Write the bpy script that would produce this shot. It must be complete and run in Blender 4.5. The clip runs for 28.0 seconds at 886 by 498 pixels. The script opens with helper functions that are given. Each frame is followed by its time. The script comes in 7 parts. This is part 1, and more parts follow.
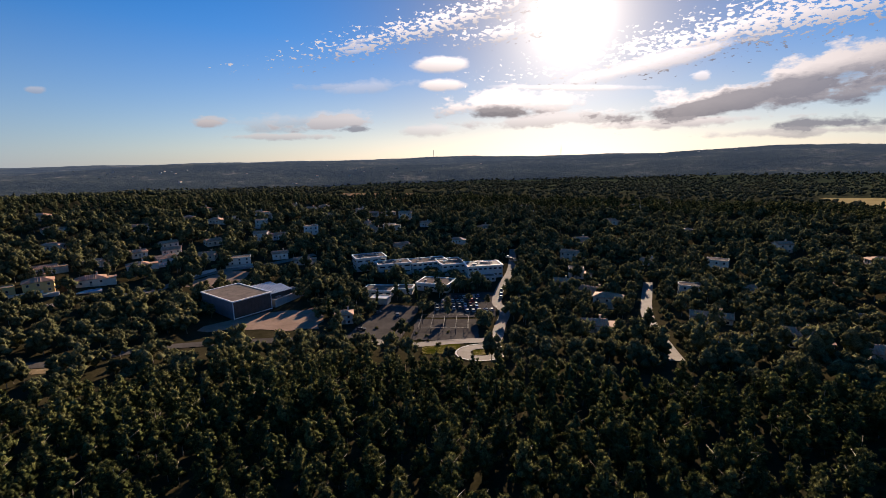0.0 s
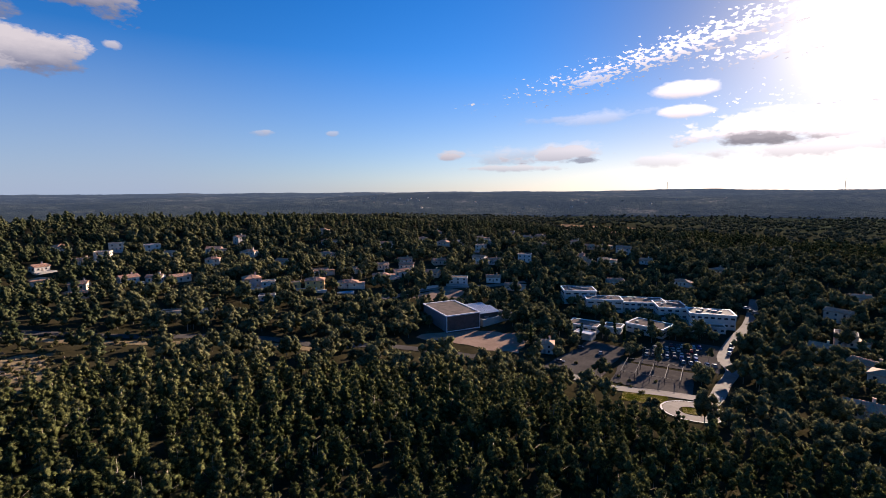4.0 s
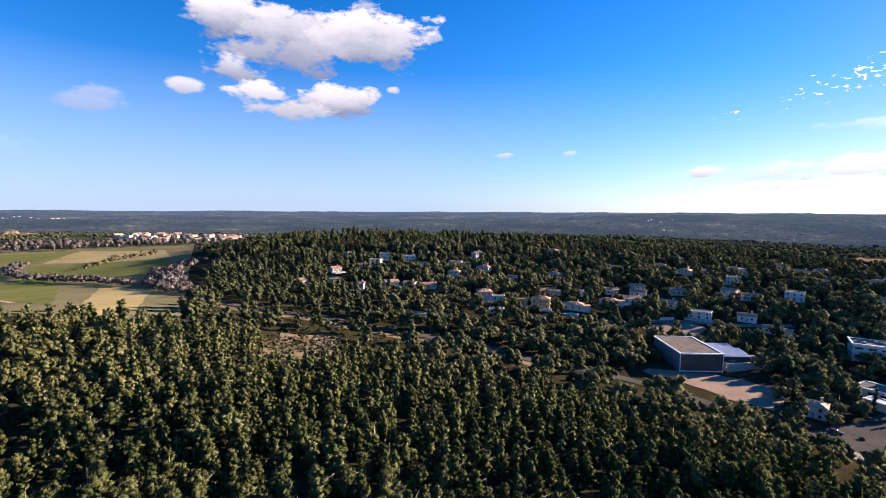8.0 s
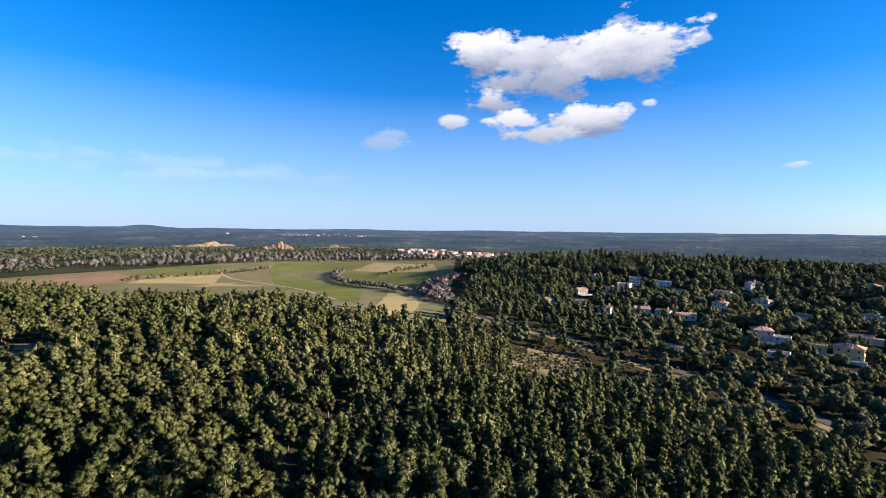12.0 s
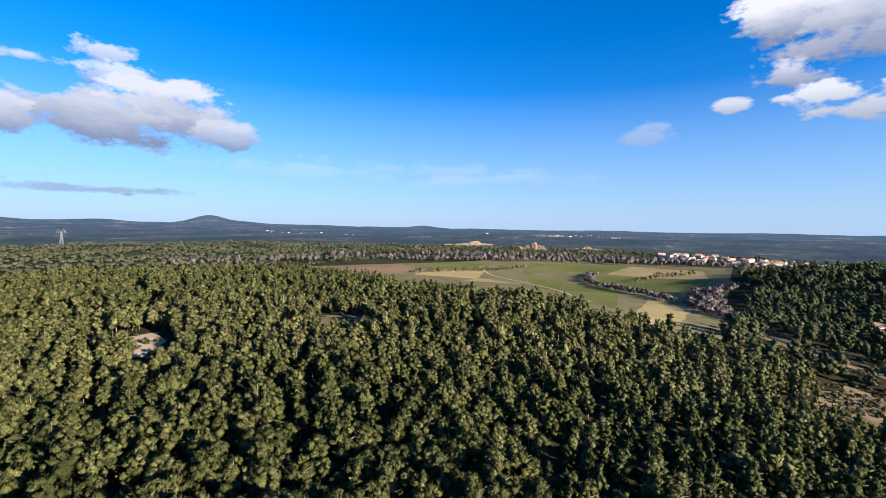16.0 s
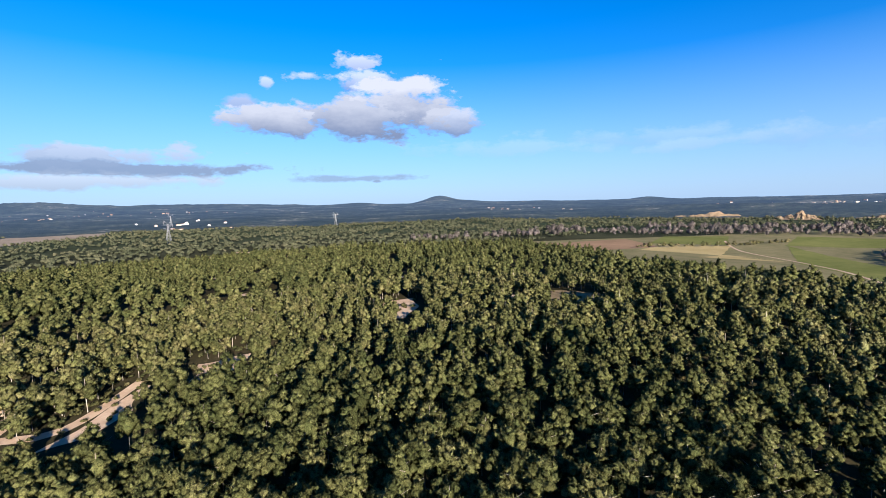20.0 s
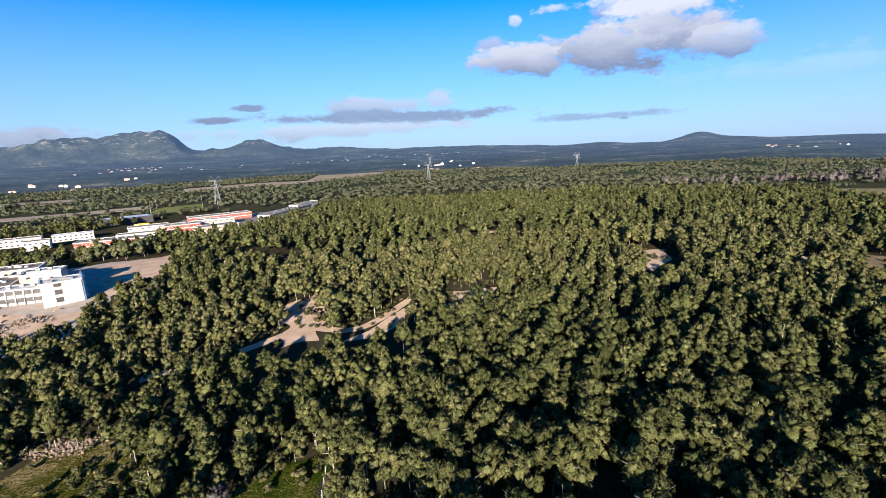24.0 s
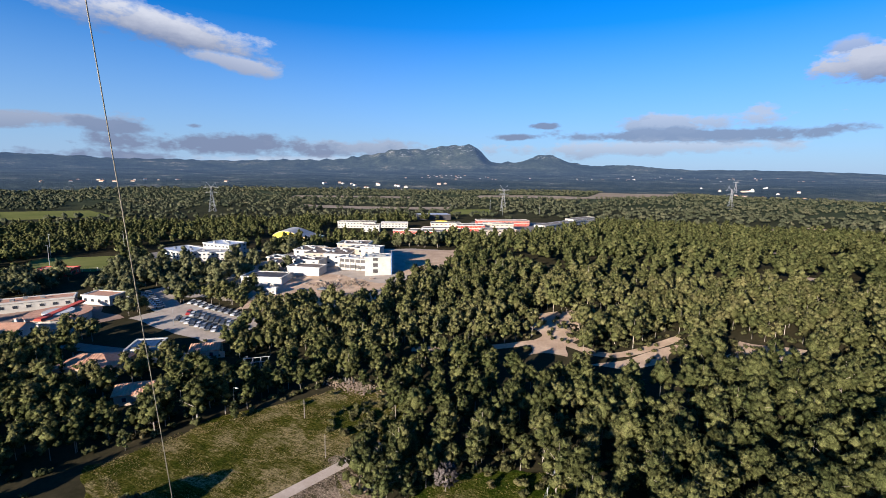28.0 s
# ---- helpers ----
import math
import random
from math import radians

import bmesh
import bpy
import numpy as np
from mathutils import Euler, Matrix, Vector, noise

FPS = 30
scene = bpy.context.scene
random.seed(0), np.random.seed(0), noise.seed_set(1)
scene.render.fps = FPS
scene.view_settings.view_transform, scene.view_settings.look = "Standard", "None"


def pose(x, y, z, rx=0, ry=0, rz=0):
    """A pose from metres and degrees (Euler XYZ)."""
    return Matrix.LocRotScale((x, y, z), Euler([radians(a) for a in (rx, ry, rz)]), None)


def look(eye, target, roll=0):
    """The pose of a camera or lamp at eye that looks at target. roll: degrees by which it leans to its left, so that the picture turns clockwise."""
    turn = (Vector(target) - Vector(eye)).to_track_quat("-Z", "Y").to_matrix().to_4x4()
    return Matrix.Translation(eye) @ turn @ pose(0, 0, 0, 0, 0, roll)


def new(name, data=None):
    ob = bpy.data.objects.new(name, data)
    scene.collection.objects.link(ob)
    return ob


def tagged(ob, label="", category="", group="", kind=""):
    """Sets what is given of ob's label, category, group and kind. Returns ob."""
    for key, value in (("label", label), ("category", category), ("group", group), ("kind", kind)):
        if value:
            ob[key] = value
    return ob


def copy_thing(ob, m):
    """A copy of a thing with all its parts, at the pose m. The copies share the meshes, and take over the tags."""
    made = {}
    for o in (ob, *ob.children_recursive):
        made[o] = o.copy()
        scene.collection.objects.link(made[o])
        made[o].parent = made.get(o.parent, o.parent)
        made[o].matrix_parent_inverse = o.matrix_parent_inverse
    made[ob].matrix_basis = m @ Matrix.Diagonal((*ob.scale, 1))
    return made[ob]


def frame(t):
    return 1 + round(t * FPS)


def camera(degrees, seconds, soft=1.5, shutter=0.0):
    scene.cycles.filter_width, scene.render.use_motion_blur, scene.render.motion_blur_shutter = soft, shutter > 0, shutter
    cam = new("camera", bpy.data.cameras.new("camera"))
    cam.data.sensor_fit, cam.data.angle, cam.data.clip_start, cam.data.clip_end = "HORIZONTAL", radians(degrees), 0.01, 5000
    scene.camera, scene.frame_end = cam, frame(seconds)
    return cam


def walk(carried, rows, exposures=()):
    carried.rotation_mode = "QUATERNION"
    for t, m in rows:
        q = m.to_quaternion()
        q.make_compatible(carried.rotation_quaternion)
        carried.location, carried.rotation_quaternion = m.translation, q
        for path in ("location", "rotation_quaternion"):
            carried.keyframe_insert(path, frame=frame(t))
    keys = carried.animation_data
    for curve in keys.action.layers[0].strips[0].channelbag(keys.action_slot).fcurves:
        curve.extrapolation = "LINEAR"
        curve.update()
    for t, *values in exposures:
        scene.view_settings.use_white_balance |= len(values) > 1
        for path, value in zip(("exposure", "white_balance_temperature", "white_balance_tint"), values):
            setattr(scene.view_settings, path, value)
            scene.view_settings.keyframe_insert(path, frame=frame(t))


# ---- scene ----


def eye(x, y, z, yaw, pitch, roll):
    """Camera pose from its place, its turn to the left, its tilt upwards and its lean."""
    return pose(x, y, z, 0, 0, yaw) @ pose(0, 0, 0, 90 + pitch, 0, 0) @ pose(0, 0, 0, 0, 0, roll)


cam = camera(87.27, 28.0, soft=0.9)
PATH = [
    (0.0, eye(-15.21, 11.39, 59.07, 0.01, -11.14, -1.31)),
    (0.5, eye(-14.53, 11.10, 59.18, 3.42, -10.62, -1.18)),
    (1.0, eye(-14.03, 10.83, 59.26, 6.60, -10.36, -0.91)),
    (1.5, eye(-13.58, 10.62, 59.31, 9.67, -9.15, -0.82)),
    (2.0, eye(-13.02, 10.43, 59.34, 12.89, -7.99, -0.73)),
    (2.5, eye(-12.35, 10.10, 59.39, 15.96, -7.73, -0.57)),
    (3.0, eye(-11.65, 9.54, 59.47, 19.14, -8.13, -0.58)),
    (3.5, eye(-10.97, 8.82, 59.49, 22.83, -7.51, -0.52)),
    (5.5, eye(-7.24, 6.80, 60.06, 37.77, -7.00, -0.16)),
    (6.0, eye(-6.58, 6.28, 60.33, 41.43, -6.72, -0.19)),
    (6.5, eye(-5.95, 5.80, 60.55, 44.68, -6.55, -0.03)),
    (7.0, eye(-5.38, 5.36, 60.76, 48.24, -5.96, 0.05)),
    (7.5, eye(-4.88, 4.98, 60.98, 51.35, -5.10, 0.16)),
    (8.0, eye(-4.34, 4.64, 61.22, 54.66, -4.64, 0.24)),
    (8.5, eye(-3.79, 4.21, 61.41, 58.39, -3.55, 0.20)),
    (9.0, eye(-3.29, 3.68, 61.46, 61.84, -4.15, 0.35)),
    (9.5, eye(-2.76, 3.17, 61.44, 65.89, -3.84, 0.54)),
    (10.0, eye(-2.24, 2.78, 61.49, 69.49, -3.17, 0.52)),
    (10.5, eye(-1.86, 2.51, 61.68, 73.30, -4.22, 0.65)),
    (11.0, eye(-1.58, 2.30, 61.90, 76.96, -3.01, 0.69)),
    (11.5, eye(-1.22, 2.04, 62.04, 80.25, -1.60, 0.53)),
    (12.0, eye(-0.59, 1.68, 62.04, 84.26, -2.36, 0.58)),
    (12.5, eye(0.47, 1.25, 61.97, 88.02, -1.84, 0.61)),
    (14.5, eye(0.24, 0.18, 62.18, 102.51, -2.91, 0.33)),
    (15.0, eye(1.38, -0.18, 62.37, 106.91, -2.38, 0.46)),
    (15.5, eye(2.01, -0.89, 62.38, 110.98, -2.33, 0.68)),
    (16.0, eye(2.31, -1.60, 62.25, 114.49, -2.61, 0.93)),
    (16.5, eye(2.54, -2.15, 62.02, 117.35, -3.01, 1.06)),
    (17.0, eye(2.85, -2.53, 61.74, 120.09, -3.62, 1.03)),
    (17.5, eye(3.29, -2.79, 61.52, 122.52, -3.83, 0.53)),
    (18.0, eye(3.80, -3.06, 61.40, 124.89, -5.83, 0.15)),
    (18.5, eye(4.34, -3.44, 61.43, 127.46, -6.42, -0.52)),
    (19.0, eye(4.87, -3.92, 61.66, 131.02, -7.37, -0.76)),
    (19.5, eye(5.34, -4.48, 62.07, 135.87, -6.53, -1.05)),
    (20.0, eye(5.74, -5.15, 62.53, 140.81, -5.58, -1.46)),
    (20.5, eye(6.04, -5.98, 62.99, 146.26, -5.04, -1.72)),
    (21.0, eye(6.28, -6.91, 63.40, 151.23, -4.26, -1.92)),
    (21.5, eye(6.45, -7.79, 63.69, 156.68, -3.82, -1.79)),
    (22.0, eye(6.56, -8.51, 63.82, 161.80, -3.46, -1.64)),
    (22.5, eye(6.73, -9.01, 63.82, 164.97, -4.33, -1.81)),
    (24.5, eye(7.89, -8.96, 62.60, 171.29, -14.26, -2.43)),
    (25.0, eye(8.25, -9.37, 62.55, 173.27, -15.70, -2.39)),
    (25.5, eye(8.26, -9.79, 62.46, 175.87, -15.97, -1.91)),
    (26.0, eye(7.80, -10.17, 62.16, 178.98, -16.80, -1.05)),
    (26.5, eye(7.09, -10.57, 61.72, 183.53, -18.86, 0.11)),
    (27.0, eye(6.48, -11.14, 61.35, 190.04, -18.99, 0.52)),
    (27.5, eye(6.12, -11.85, 61.19, 197.50, -13.56, 0.53)),
    (28.0, eye(5.86, -12.54, 61.25, 202.86, -9.38, 0.85)),
]
walk(cam, PATH, exposures=[(0, 1.0, 7400, 18), (3.5, 1.2, 7000, 21), (6.5, 1.75, 6800, 22), (8.5, 1.9, 6700, 17), (11, 1.85, 6500, 11), (17, 1.7, 6150, 10), (20, 1.7, 6050, 10), (24, 1.68, 6050, 10), (26.3, 1.65, 6050, 11), (28, 1.4, 6000, 10)])

# ---- world and sun ----
SUN_AZ, SUN_EL = -14.9, 15.2          # degrees; azimuth counted to the left from +y
SUN_WAY = Vector((-math.sin(radians(SUN_AZ)) * math.cos(radians(SUN_EL)), math.cos(radians(SUN_AZ)) * math.cos(radians(SUN_EL)), math.sin(radians(SUN_EL))))
world = bpy.data.worlds.new("sky")
scene.world = world
world.use_nodes = True


def make_sky():
    """Clear winter sky with a low sun, a few fair-weather clouds and thin streaks."""
    nt = world.node_tree
    nt.nodes.clear()

    def op(kind, a, b=None, c=None, clamp=False):
        n = nt.nodes.new("ShaderNodeMath")
        n.operation, n.use_clamp = kind, clamp
        for k, v in enumerate((a, b, c)):
            if isinstance(v, (int, float)):
                n.inputs[k].default_value = v
            elif v is not None:
                nt.links.new(v, n.inputs[k])
        return n.outputs[0]

    def mix(fac, a, b, kind="MIX"):
        n = nt.nodes.new("ShaderNodeMix")
        n.data_type, n.blend_type = "RGBA", kind
        for k, v in ((0, fac), (6, a), (7, b)):
            if isinstance(v, (int, float)):
                n.inputs[k].default_value = v
            elif isinstance(v, tuple):
                n.inputs[k].default_value = (*v, 1)
            else:
                nt.links.new(v, n.inputs[k])
        return n.outputs[2]

    sky = nt.nodes.new("ShaderNodeTexSky")
    sky.sky_type, sky.sun_disc = "NISHITA", False
    sky.sun_elevation, sky.sun_rotation = radians(SUN_EL), radians(-SUN_AZ)
    sky.altitude, sky.air_density, sky.dust_density, sky.ozone_density = 150, SKY_AIR, SKY_DUST, SKY_OZONE
    tint = mix(1.0, sky.outputs[0], SKY_TINT, "MULTIPLY")
    hsv = nt.nodes.new("ShaderNodeHueSaturation")
    hsv.inputs["Saturation"].default_value = SKY_SAT
    nt.links.new(tint, hsv.inputs["Color"])
    col = hsv.outputs[0]
    # direction as degrees to the left and upwards
    rot = nt.nodes.new("ShaderNodeVectorRotate")
    rot.rotation_type = "Z_AXIS"
    rot.inputs["Angle"].default_value = radians(-100)
    nt.links.new(nt.nodes.new("ShaderNodeTexCoord").outputs["Generated"], rot.inputs["Vector"])
    sep = nt.nodes.new("ShaderNodeSeparateXYZ")
    nt.links.new(rot.outputs[0], sep.inputs[0])
    az = op("MULTIPLY_ADD", op("ARCTAN2", op("MULTIPLY", sep.outputs[0], -1.0), sep.outputs[1]), 57.2958, 100.0)
    el = op("MULTIPLY", op("ARCSINE", sep.outputs[2]), 57.2958)
    # pale blue haze low down, away from the sun
    dot = nt.nodes.new("ShaderNodeVectorMath")
    dot.operation = "DOT_PRODUCT"
    nt.links.new(nt.nodes.new("ShaderNodeTexCoord").outputs["Generated"], dot.inputs[0])
    dot.inputs[1].default_value = SUN_WAY
    glare = op("MULTIPLY_ADD", op("POWER", op("MAXIMUM", dot.outputs["Value"], 0.0), 10.0), -0.35, 1.0)
    soft_col = nt.nodes.new("ShaderNodeVectorMath")
    soft_col.operation = "SCALE"
    nt.links.new(col, soft_col.inputs[0])
    nt.links.new(glare, soft_col.inputs["Scale"])
    col = soft_col.outputs[0]
    # the bright aureole round the sun, and cream air under it
    ahead = op("MAXIMUM", dot.outputs["Value"], 0.0)
    grey = nt.nodes.new("ShaderNodeRGBToBW")
    nt.links.new(col, grey.inputs[0])
    pale = nt.nodes.new("ShaderNodeVectorMath")
    pale.operation = "SCALE"
    pale.inputs[0].default_value = (1.05, 1.0, 0.93)
    nt.links.new(grey.outputs[0], pale.inputs["Scale"])
    band = op("MULTIPLY", op("MULTIPLY", op("MULTIPLY_ADD", el, -1 / 14, 1.0, True), op("POWER", ahead, 3.0)), 0.8)
    col = mix(op("MAXIMUM", op("MULTIPLY", op("POWER", ahead, 22.0), 0.65), band, None, True), col, pale.outputs[0])
    ring = op("MULTIPLY", op("EXPONENT", op("MULTIPLY", op("ARCCOSINE", op("MINIMUM", dot.outputs["Value"], 1.0)), -57.2958 / 3.4)), 22.0)
    col = mix(1.0, col, mix(1.0, (1.0, 0.95, 0.86), ring, "MULTIPLY"), "ADD")
    low = op("MULTIPLY_ADD", el, -1 / 16, 1.0, True)
    away = op("MULTIPLY_ADD", dot.outputs["Value"], -1.6, 1.45, True)
    col = mix(op("MULTIPLY", op("MULTIPLY", low, away), 0.85), col, (2.5, 3.5, 5.0))
    com = nt.nodes.new("ShaderNodeCombineXYZ")
    nt.links.new(az, com.inputs[0])
    nt.links.new(op("MULTIPLY", el, 2.0), com.inputs[1])

    def fbm(scale, detail, rough):
        n = nt.nodes.new("ShaderNodeTexNoise")
        n.inputs["Scale"].default_value, n.inputs["Detail"].default_value, n.inputs["Roughness"].default_value = scale, detail, rough
        nt.links.new(com.outputs[0], n.inputs["Vector"])
        return n.outputs["Fac"]

    puff, wisp = fbm(0.17, 5, 0.52), fbm(0.5, 4, 0.55)
    curl = fbm(1.5, 3, 0.6)
    rough = op("SUBTRACT", op("MULTIPLY_ADD", curl, 0.22, op("MULTIPLY_ADD", wisp, 0.4, puff)), 0.81)
    fleck = op("SUBTRACT", op("MULTIPLY_ADD", curl, 0.9, op("MULTIPLY", wisp, 0.3)), 0.62)
    thick, shade, dark = None, None, None
    backlight = op("POWER", ahead, 14.0)
    base_lit = op("MULTIPLY_ADD", backlight, 0.6, op("MULTIPLY_ADD", rough, 0.9, 0.55))

    def cloud(a0, e0, wa, we, tilt=0.0, dense=1.0, rag=2.6, lit=1.0, crisp=2.0):
        nonlocal thick, shade, dark
        u = op("MULTIPLY", op("SUBTRACT", az, a0), 1 / (wa * 1.12))
        v = op("MULTIPLY", op("SUBTRACT", op("SUBTRACT", el, e0), op("MULTIPLY", op("SUBTRACT", az, a0), tilt)), 1 / (we * 1.15))
        m = op("SUBTRACT", 1.0, op("SQRT", op("ADD", op("MULTIPLY", u, u), op("MULTIPLY", v, v))))
        d = op("MULTIPLY", op("MULTIPLY", op("MULTIPLY_ADD", fleck if rag > 7 else rough, rag, m), crisp, None, True), dense)
        g = op("MULTIPLY", d, op("MULTIPLY", op("MULTIPLY_ADD", v, 0.8, base_lit, True) if we > 1.1 else op("MULTIPLY_ADD", v, 0.4, 0.8, True), lit))
        thick = d if thick is None else op("MAXIMUM", thick, d)
        shade = g if shade is None else op("MAXIMUM", shade, g)
        if lit < 0.2:
            dark = d if dark is None else op("MAXIMUM", dark, d)

    # main cumulus
    cloud(79.2, 20.2, 4.5, 2.12, 0, 1, 2.2, 1, 3.2)
    cloud(72.1, 19.5, 6.4, 2.61, 0, 1, 2.2, 0.8, 3.2)
    cloud(63.8, 19.6, 6.4, 3.01, 0, 1, 2.2, 1, 3.2)
    cloud(72.7, 17.1, 6.1, 2.08, 0, 1, 2.4, 0.35, 2.6)
    cloud(78.5, 15.1, 3.1, 1.26, 0, 0.95, 2.6, 0.7, 2.6)
    cloud(83.0, 12.9, 1.6, 0.64, 0, 0.9, 2, 0.8, 2.6)
    cloud(63.9, 22.6, 1.4, 0.66, 0, 0.6, 3, 0.8, 2)
    # lower puffs
    cloud(75.5, 13.0, 3.6, 1.09, 0, 1, 2.4, 0.9, 3)
    cloud(72.6, 11.5, 4.0, 0.98, 0, 1, 2.4, 0.6, 3)
    cloud(66.9, 12.7, 5.3, 1.53, 0, 1, 2.4, 0.9, 3)
    cloud(60.7, 14.1, 0.9, 0.43, 0, 0.8, 2, 0.9, 2.4)
    cloud(55.8, 19.8, 0.8, 0.50, 0, 0.6, 3, 0.9, 2)
    # faint
    cloud(91.2, 10.2, 2.7, 0.96, 0, 0.45, 3, 0.5, 1.6)
    # streaks
    cloud(109.8, 5.9, 8.3, 0.80, -0.05, 0.2, 2.6, 1, 1.6)
    cloud(46.9, 6.8, 0.8, 0.35, 0, 0.6, 2.6, 0.9, 2)
    cloud(39.6, 6.8, 0.6, 0.27, 0, 0.5, 2.6, 0.9, 2)
    cloud(153.8, 3.4, 3.7, 0.32, 0, 0.6, 2.6, 0.1, 1.6)
    # second cumulus
    cloud(159.7, 9.7, 5.2, 1.97, 0, 1, 2.4, 0.7, 2.8)
    cloud(151.4, 10.3, 7.8, 2.16, 0, 1, 2.4, 0.6, 2.8)
    cloud(144.7, 11.5, 5.7, 3.49, 0, 1, 2.4, 0.85, 2.8)
    cloud(140.0, 9.7, 4.1, 1.56, 0, 0.9, 2.8, 0.7, 2.4)
    cloud(148.6, 14.3, 4.0, 1.22, 0, 0.75, 3.4, 1, 2.2)
    cloud(150.5, 16.4, 2.6, 0.95, 0, 0.8, 3.2, 1, 2.2)
    cloud(156.0, 14.6, 2.5, 0.71, 0, 0.7, 3.2, 1, 2.2)
    cloud(160.6, 13.8, 0.7, 0.70, 0, 0.7, 2.4, 1, 2.2)
    # thin band
    cloud(114.1, 6.4, 17.9, 1.31, 0.05, 0.16, 3, 1, 1.4)
    cloud(132.6, 6.4, 13.2, 1.05, 0.03, 0.18, 3, 1, 1.4)
    # bank
    cloud(177.4, 5.4, 7.5, 0.97, -0.02, 0.8, 3, 0.45, 2)
    cloud(173.3, 4.2, 8.8, 0.69, 0, 0.8, 3, 0.12, 2)
    cloud(181.3, 3.0, 6.8, 0.73, 0, 0.7, 3, 0.3, 1.8)
    cloud(151.8, 3.2, 7.3, 0.33, 0, 0.6, 2.6, 0.1, 1.6)
    # far bank
    cloud(174.3, 5.6, 6.4, 1.07, 0, 0.75, 3.2, 0.6, 2)
    cloud(175.6, 4.3, 16.4, 0.73, 0, 0.85, 3, 0.15, 2)
    cloud(181.5, 3.0, 15.3, 0.86, 0, 0.7, 3, 0.7, 1.8)
    cloud(194.1, 4.2, 4.2, 0.47, 0, 0.95, 2.4, 0.05, 2.4)
    cloud(191.0, 5.5, 1.5, 0.35, 0, 0.9, 2.4, 0.05, 2.4)
    cloud(151.7, 3.2, 6.7, 0.33, -0.02, 0.6, 2.6, 0.1, 1.8)
    cloud(148.6, 2.9, 0.6, 0.21, 0, 0.7, 2.4, 0.05, 2)
    # west bank
    cloud(241.0, 0.3, 11.2, 1.38, 0, 0.95, 2.6, 0.05, 2.2)
    cloud(226.4, 2.6, 12.5, 1.10, 0, 0.95, 2.6, 0.08, 2.2)
    cloud(238.1, 4.1, 4.1, 0.65, 0.08, 0.9, 2.6, 0.12, 2)
    cloud(242.3, 4.3, 5.7, 0.71, -0.05, 0.85, 3, 0.3, 2)
    cloud(214.1, 2.7, 9.8, 0.91, 0, 0.8, 2.8, 0.35, 2)
    cloud(218.0, 0.8, 15.1, 0.78, 0, 0.5, 2.8, 0.9, 1.6)
    cloud(230.5, 4.5, 0.7, 0.23, 0, 0.8, 2.4, 0.05, 2)
    cloud(225.3, 3.2, 0.8, 0.20, 0, 0.8, 2.4, 0.05, 2)
    # long white cloud
    cloud(232.1, 13.5, 9.5, 1.75, 0.12, 1, 1.6, 0.9, 2.2)
    cloud(226.5, 11.2, 4.2, 0.89, 0.16, 0.9, 2, 0.6, 2.2)
    cloud(163.3, 11.6, 1.9, 0.84, 0, 0.8, 2, 0.5, 2)
    # lens clouds
    cloud(-0.2, 10.5, 3.4, 0.84, 0, 1, 1, 1, 3)
    cloud(-0.5, 8.3, 2.5, 0.68, 0, 1, 1, 1, 3)
    cloud(-7.4, 6.1, 7.5, 1.38, -0.04, 1, 2.6, 0.9, 2.8)
    cloud(-6.8, 5.0, 4.0, 0.89, 0, 1, 2.2, 0.05, 2.6)
    cloud(-12.0, 3.9, 9.6, 0.76, 0, 0.8, 3, 0.6, 2.2)
    cloud(25.9, 4.1, 2.0, 0.53, 0, 0.95, 2.6, 0.8, 2.8)
    cloud(12.5, 4.2, 6.4, 0.82, -0.04, 0.85, 3.2, 0.8, 2.4)
    cloud(10.0, 3.5, 2.1, 0.39, 0, 0.8, 2.4, 0.1, 2.4)
    cloud(18.3, 2.7, 5.5, 0.37, 0, 0.7, 3, 0.9, 2.2)
    cloud(1.3, 3.2, 4.0, 0.65, 0, 0.6, 3, 0.8, 2)
    cloud(11.0, 8.1, 6.4, 0.49, 0, 0.3, 3, 0.9, 1.6)
    # great bank
    cloud(-32.8, 5.3, 13.3, 1.61, -0.1, 1, 2.6, 0.9, 2.6)
    cloud(-39.1, 7.2, 6.0, 1.75, -0.14, 1, 2.6, 0.95, 2.8)
    cloud(-35.9, 5.8, 8.4, 1.13, -0.12, 1, 2.4, 0.08, 2.4)
    cloud(-27.9, 4.3, 8.9, 0.97, -0.04, 1, 2.6, 0.12, 2.4)
    cloud(-26.4, 3.2, 8.7, 0.53, 0, 0.9, 3, 0.8, 2.2)
    cloud(-39.6, 2.3, 4.4, 0.61, 0, 0.9, 2.8, 0.15, 2.2)
    cloud(-37.6, 1.7, 7.3, 0.42, 0, 0.7, 3, 0.7, 2)
    cloud(-28.2, 7.6, 1.0, 0.55, 0, 0.7, 3, 1, 2.2)
    # sun streaks
    cloud(-23.3, 9.3, 10.0, 0.84, -0.16, 0.8, 2, 1, 1.8)
    cloud(-15.1, 7.4, 8.6, 0.36, 0.06, 0.7, 1.4, 1, 2)
    # flecks
    cloud(-32.2, 11.8, 14.0, 1.39, -0.12, 0.9, 8.5, 1, 3)
    cloud(-38.5, 11.9, 8.0, 1.01, -0.06, 0.9, 8.5, 1, 3)
    cloud(-1.6, 15.1, 10.2, 0.95, -0.22, 0.9, 9, 1, 3)
    cloud(-8.4, 13.7, 4.4, 0.74, -0.1, 0.8, 8, 1, 2.6)
    cloud(9.5, 12.3, 2.5, 0.81, -0.1, 0.6, 8.5, 1, 2.6)
    cloud(47.2, 6.7, 1.1, 0.40, 0, 0.4, 3, 0.8, 2)
    cloud(60.5, 14.0, 0.7, 0.45, 0, 0.6, 2.4, 0.8, 2)
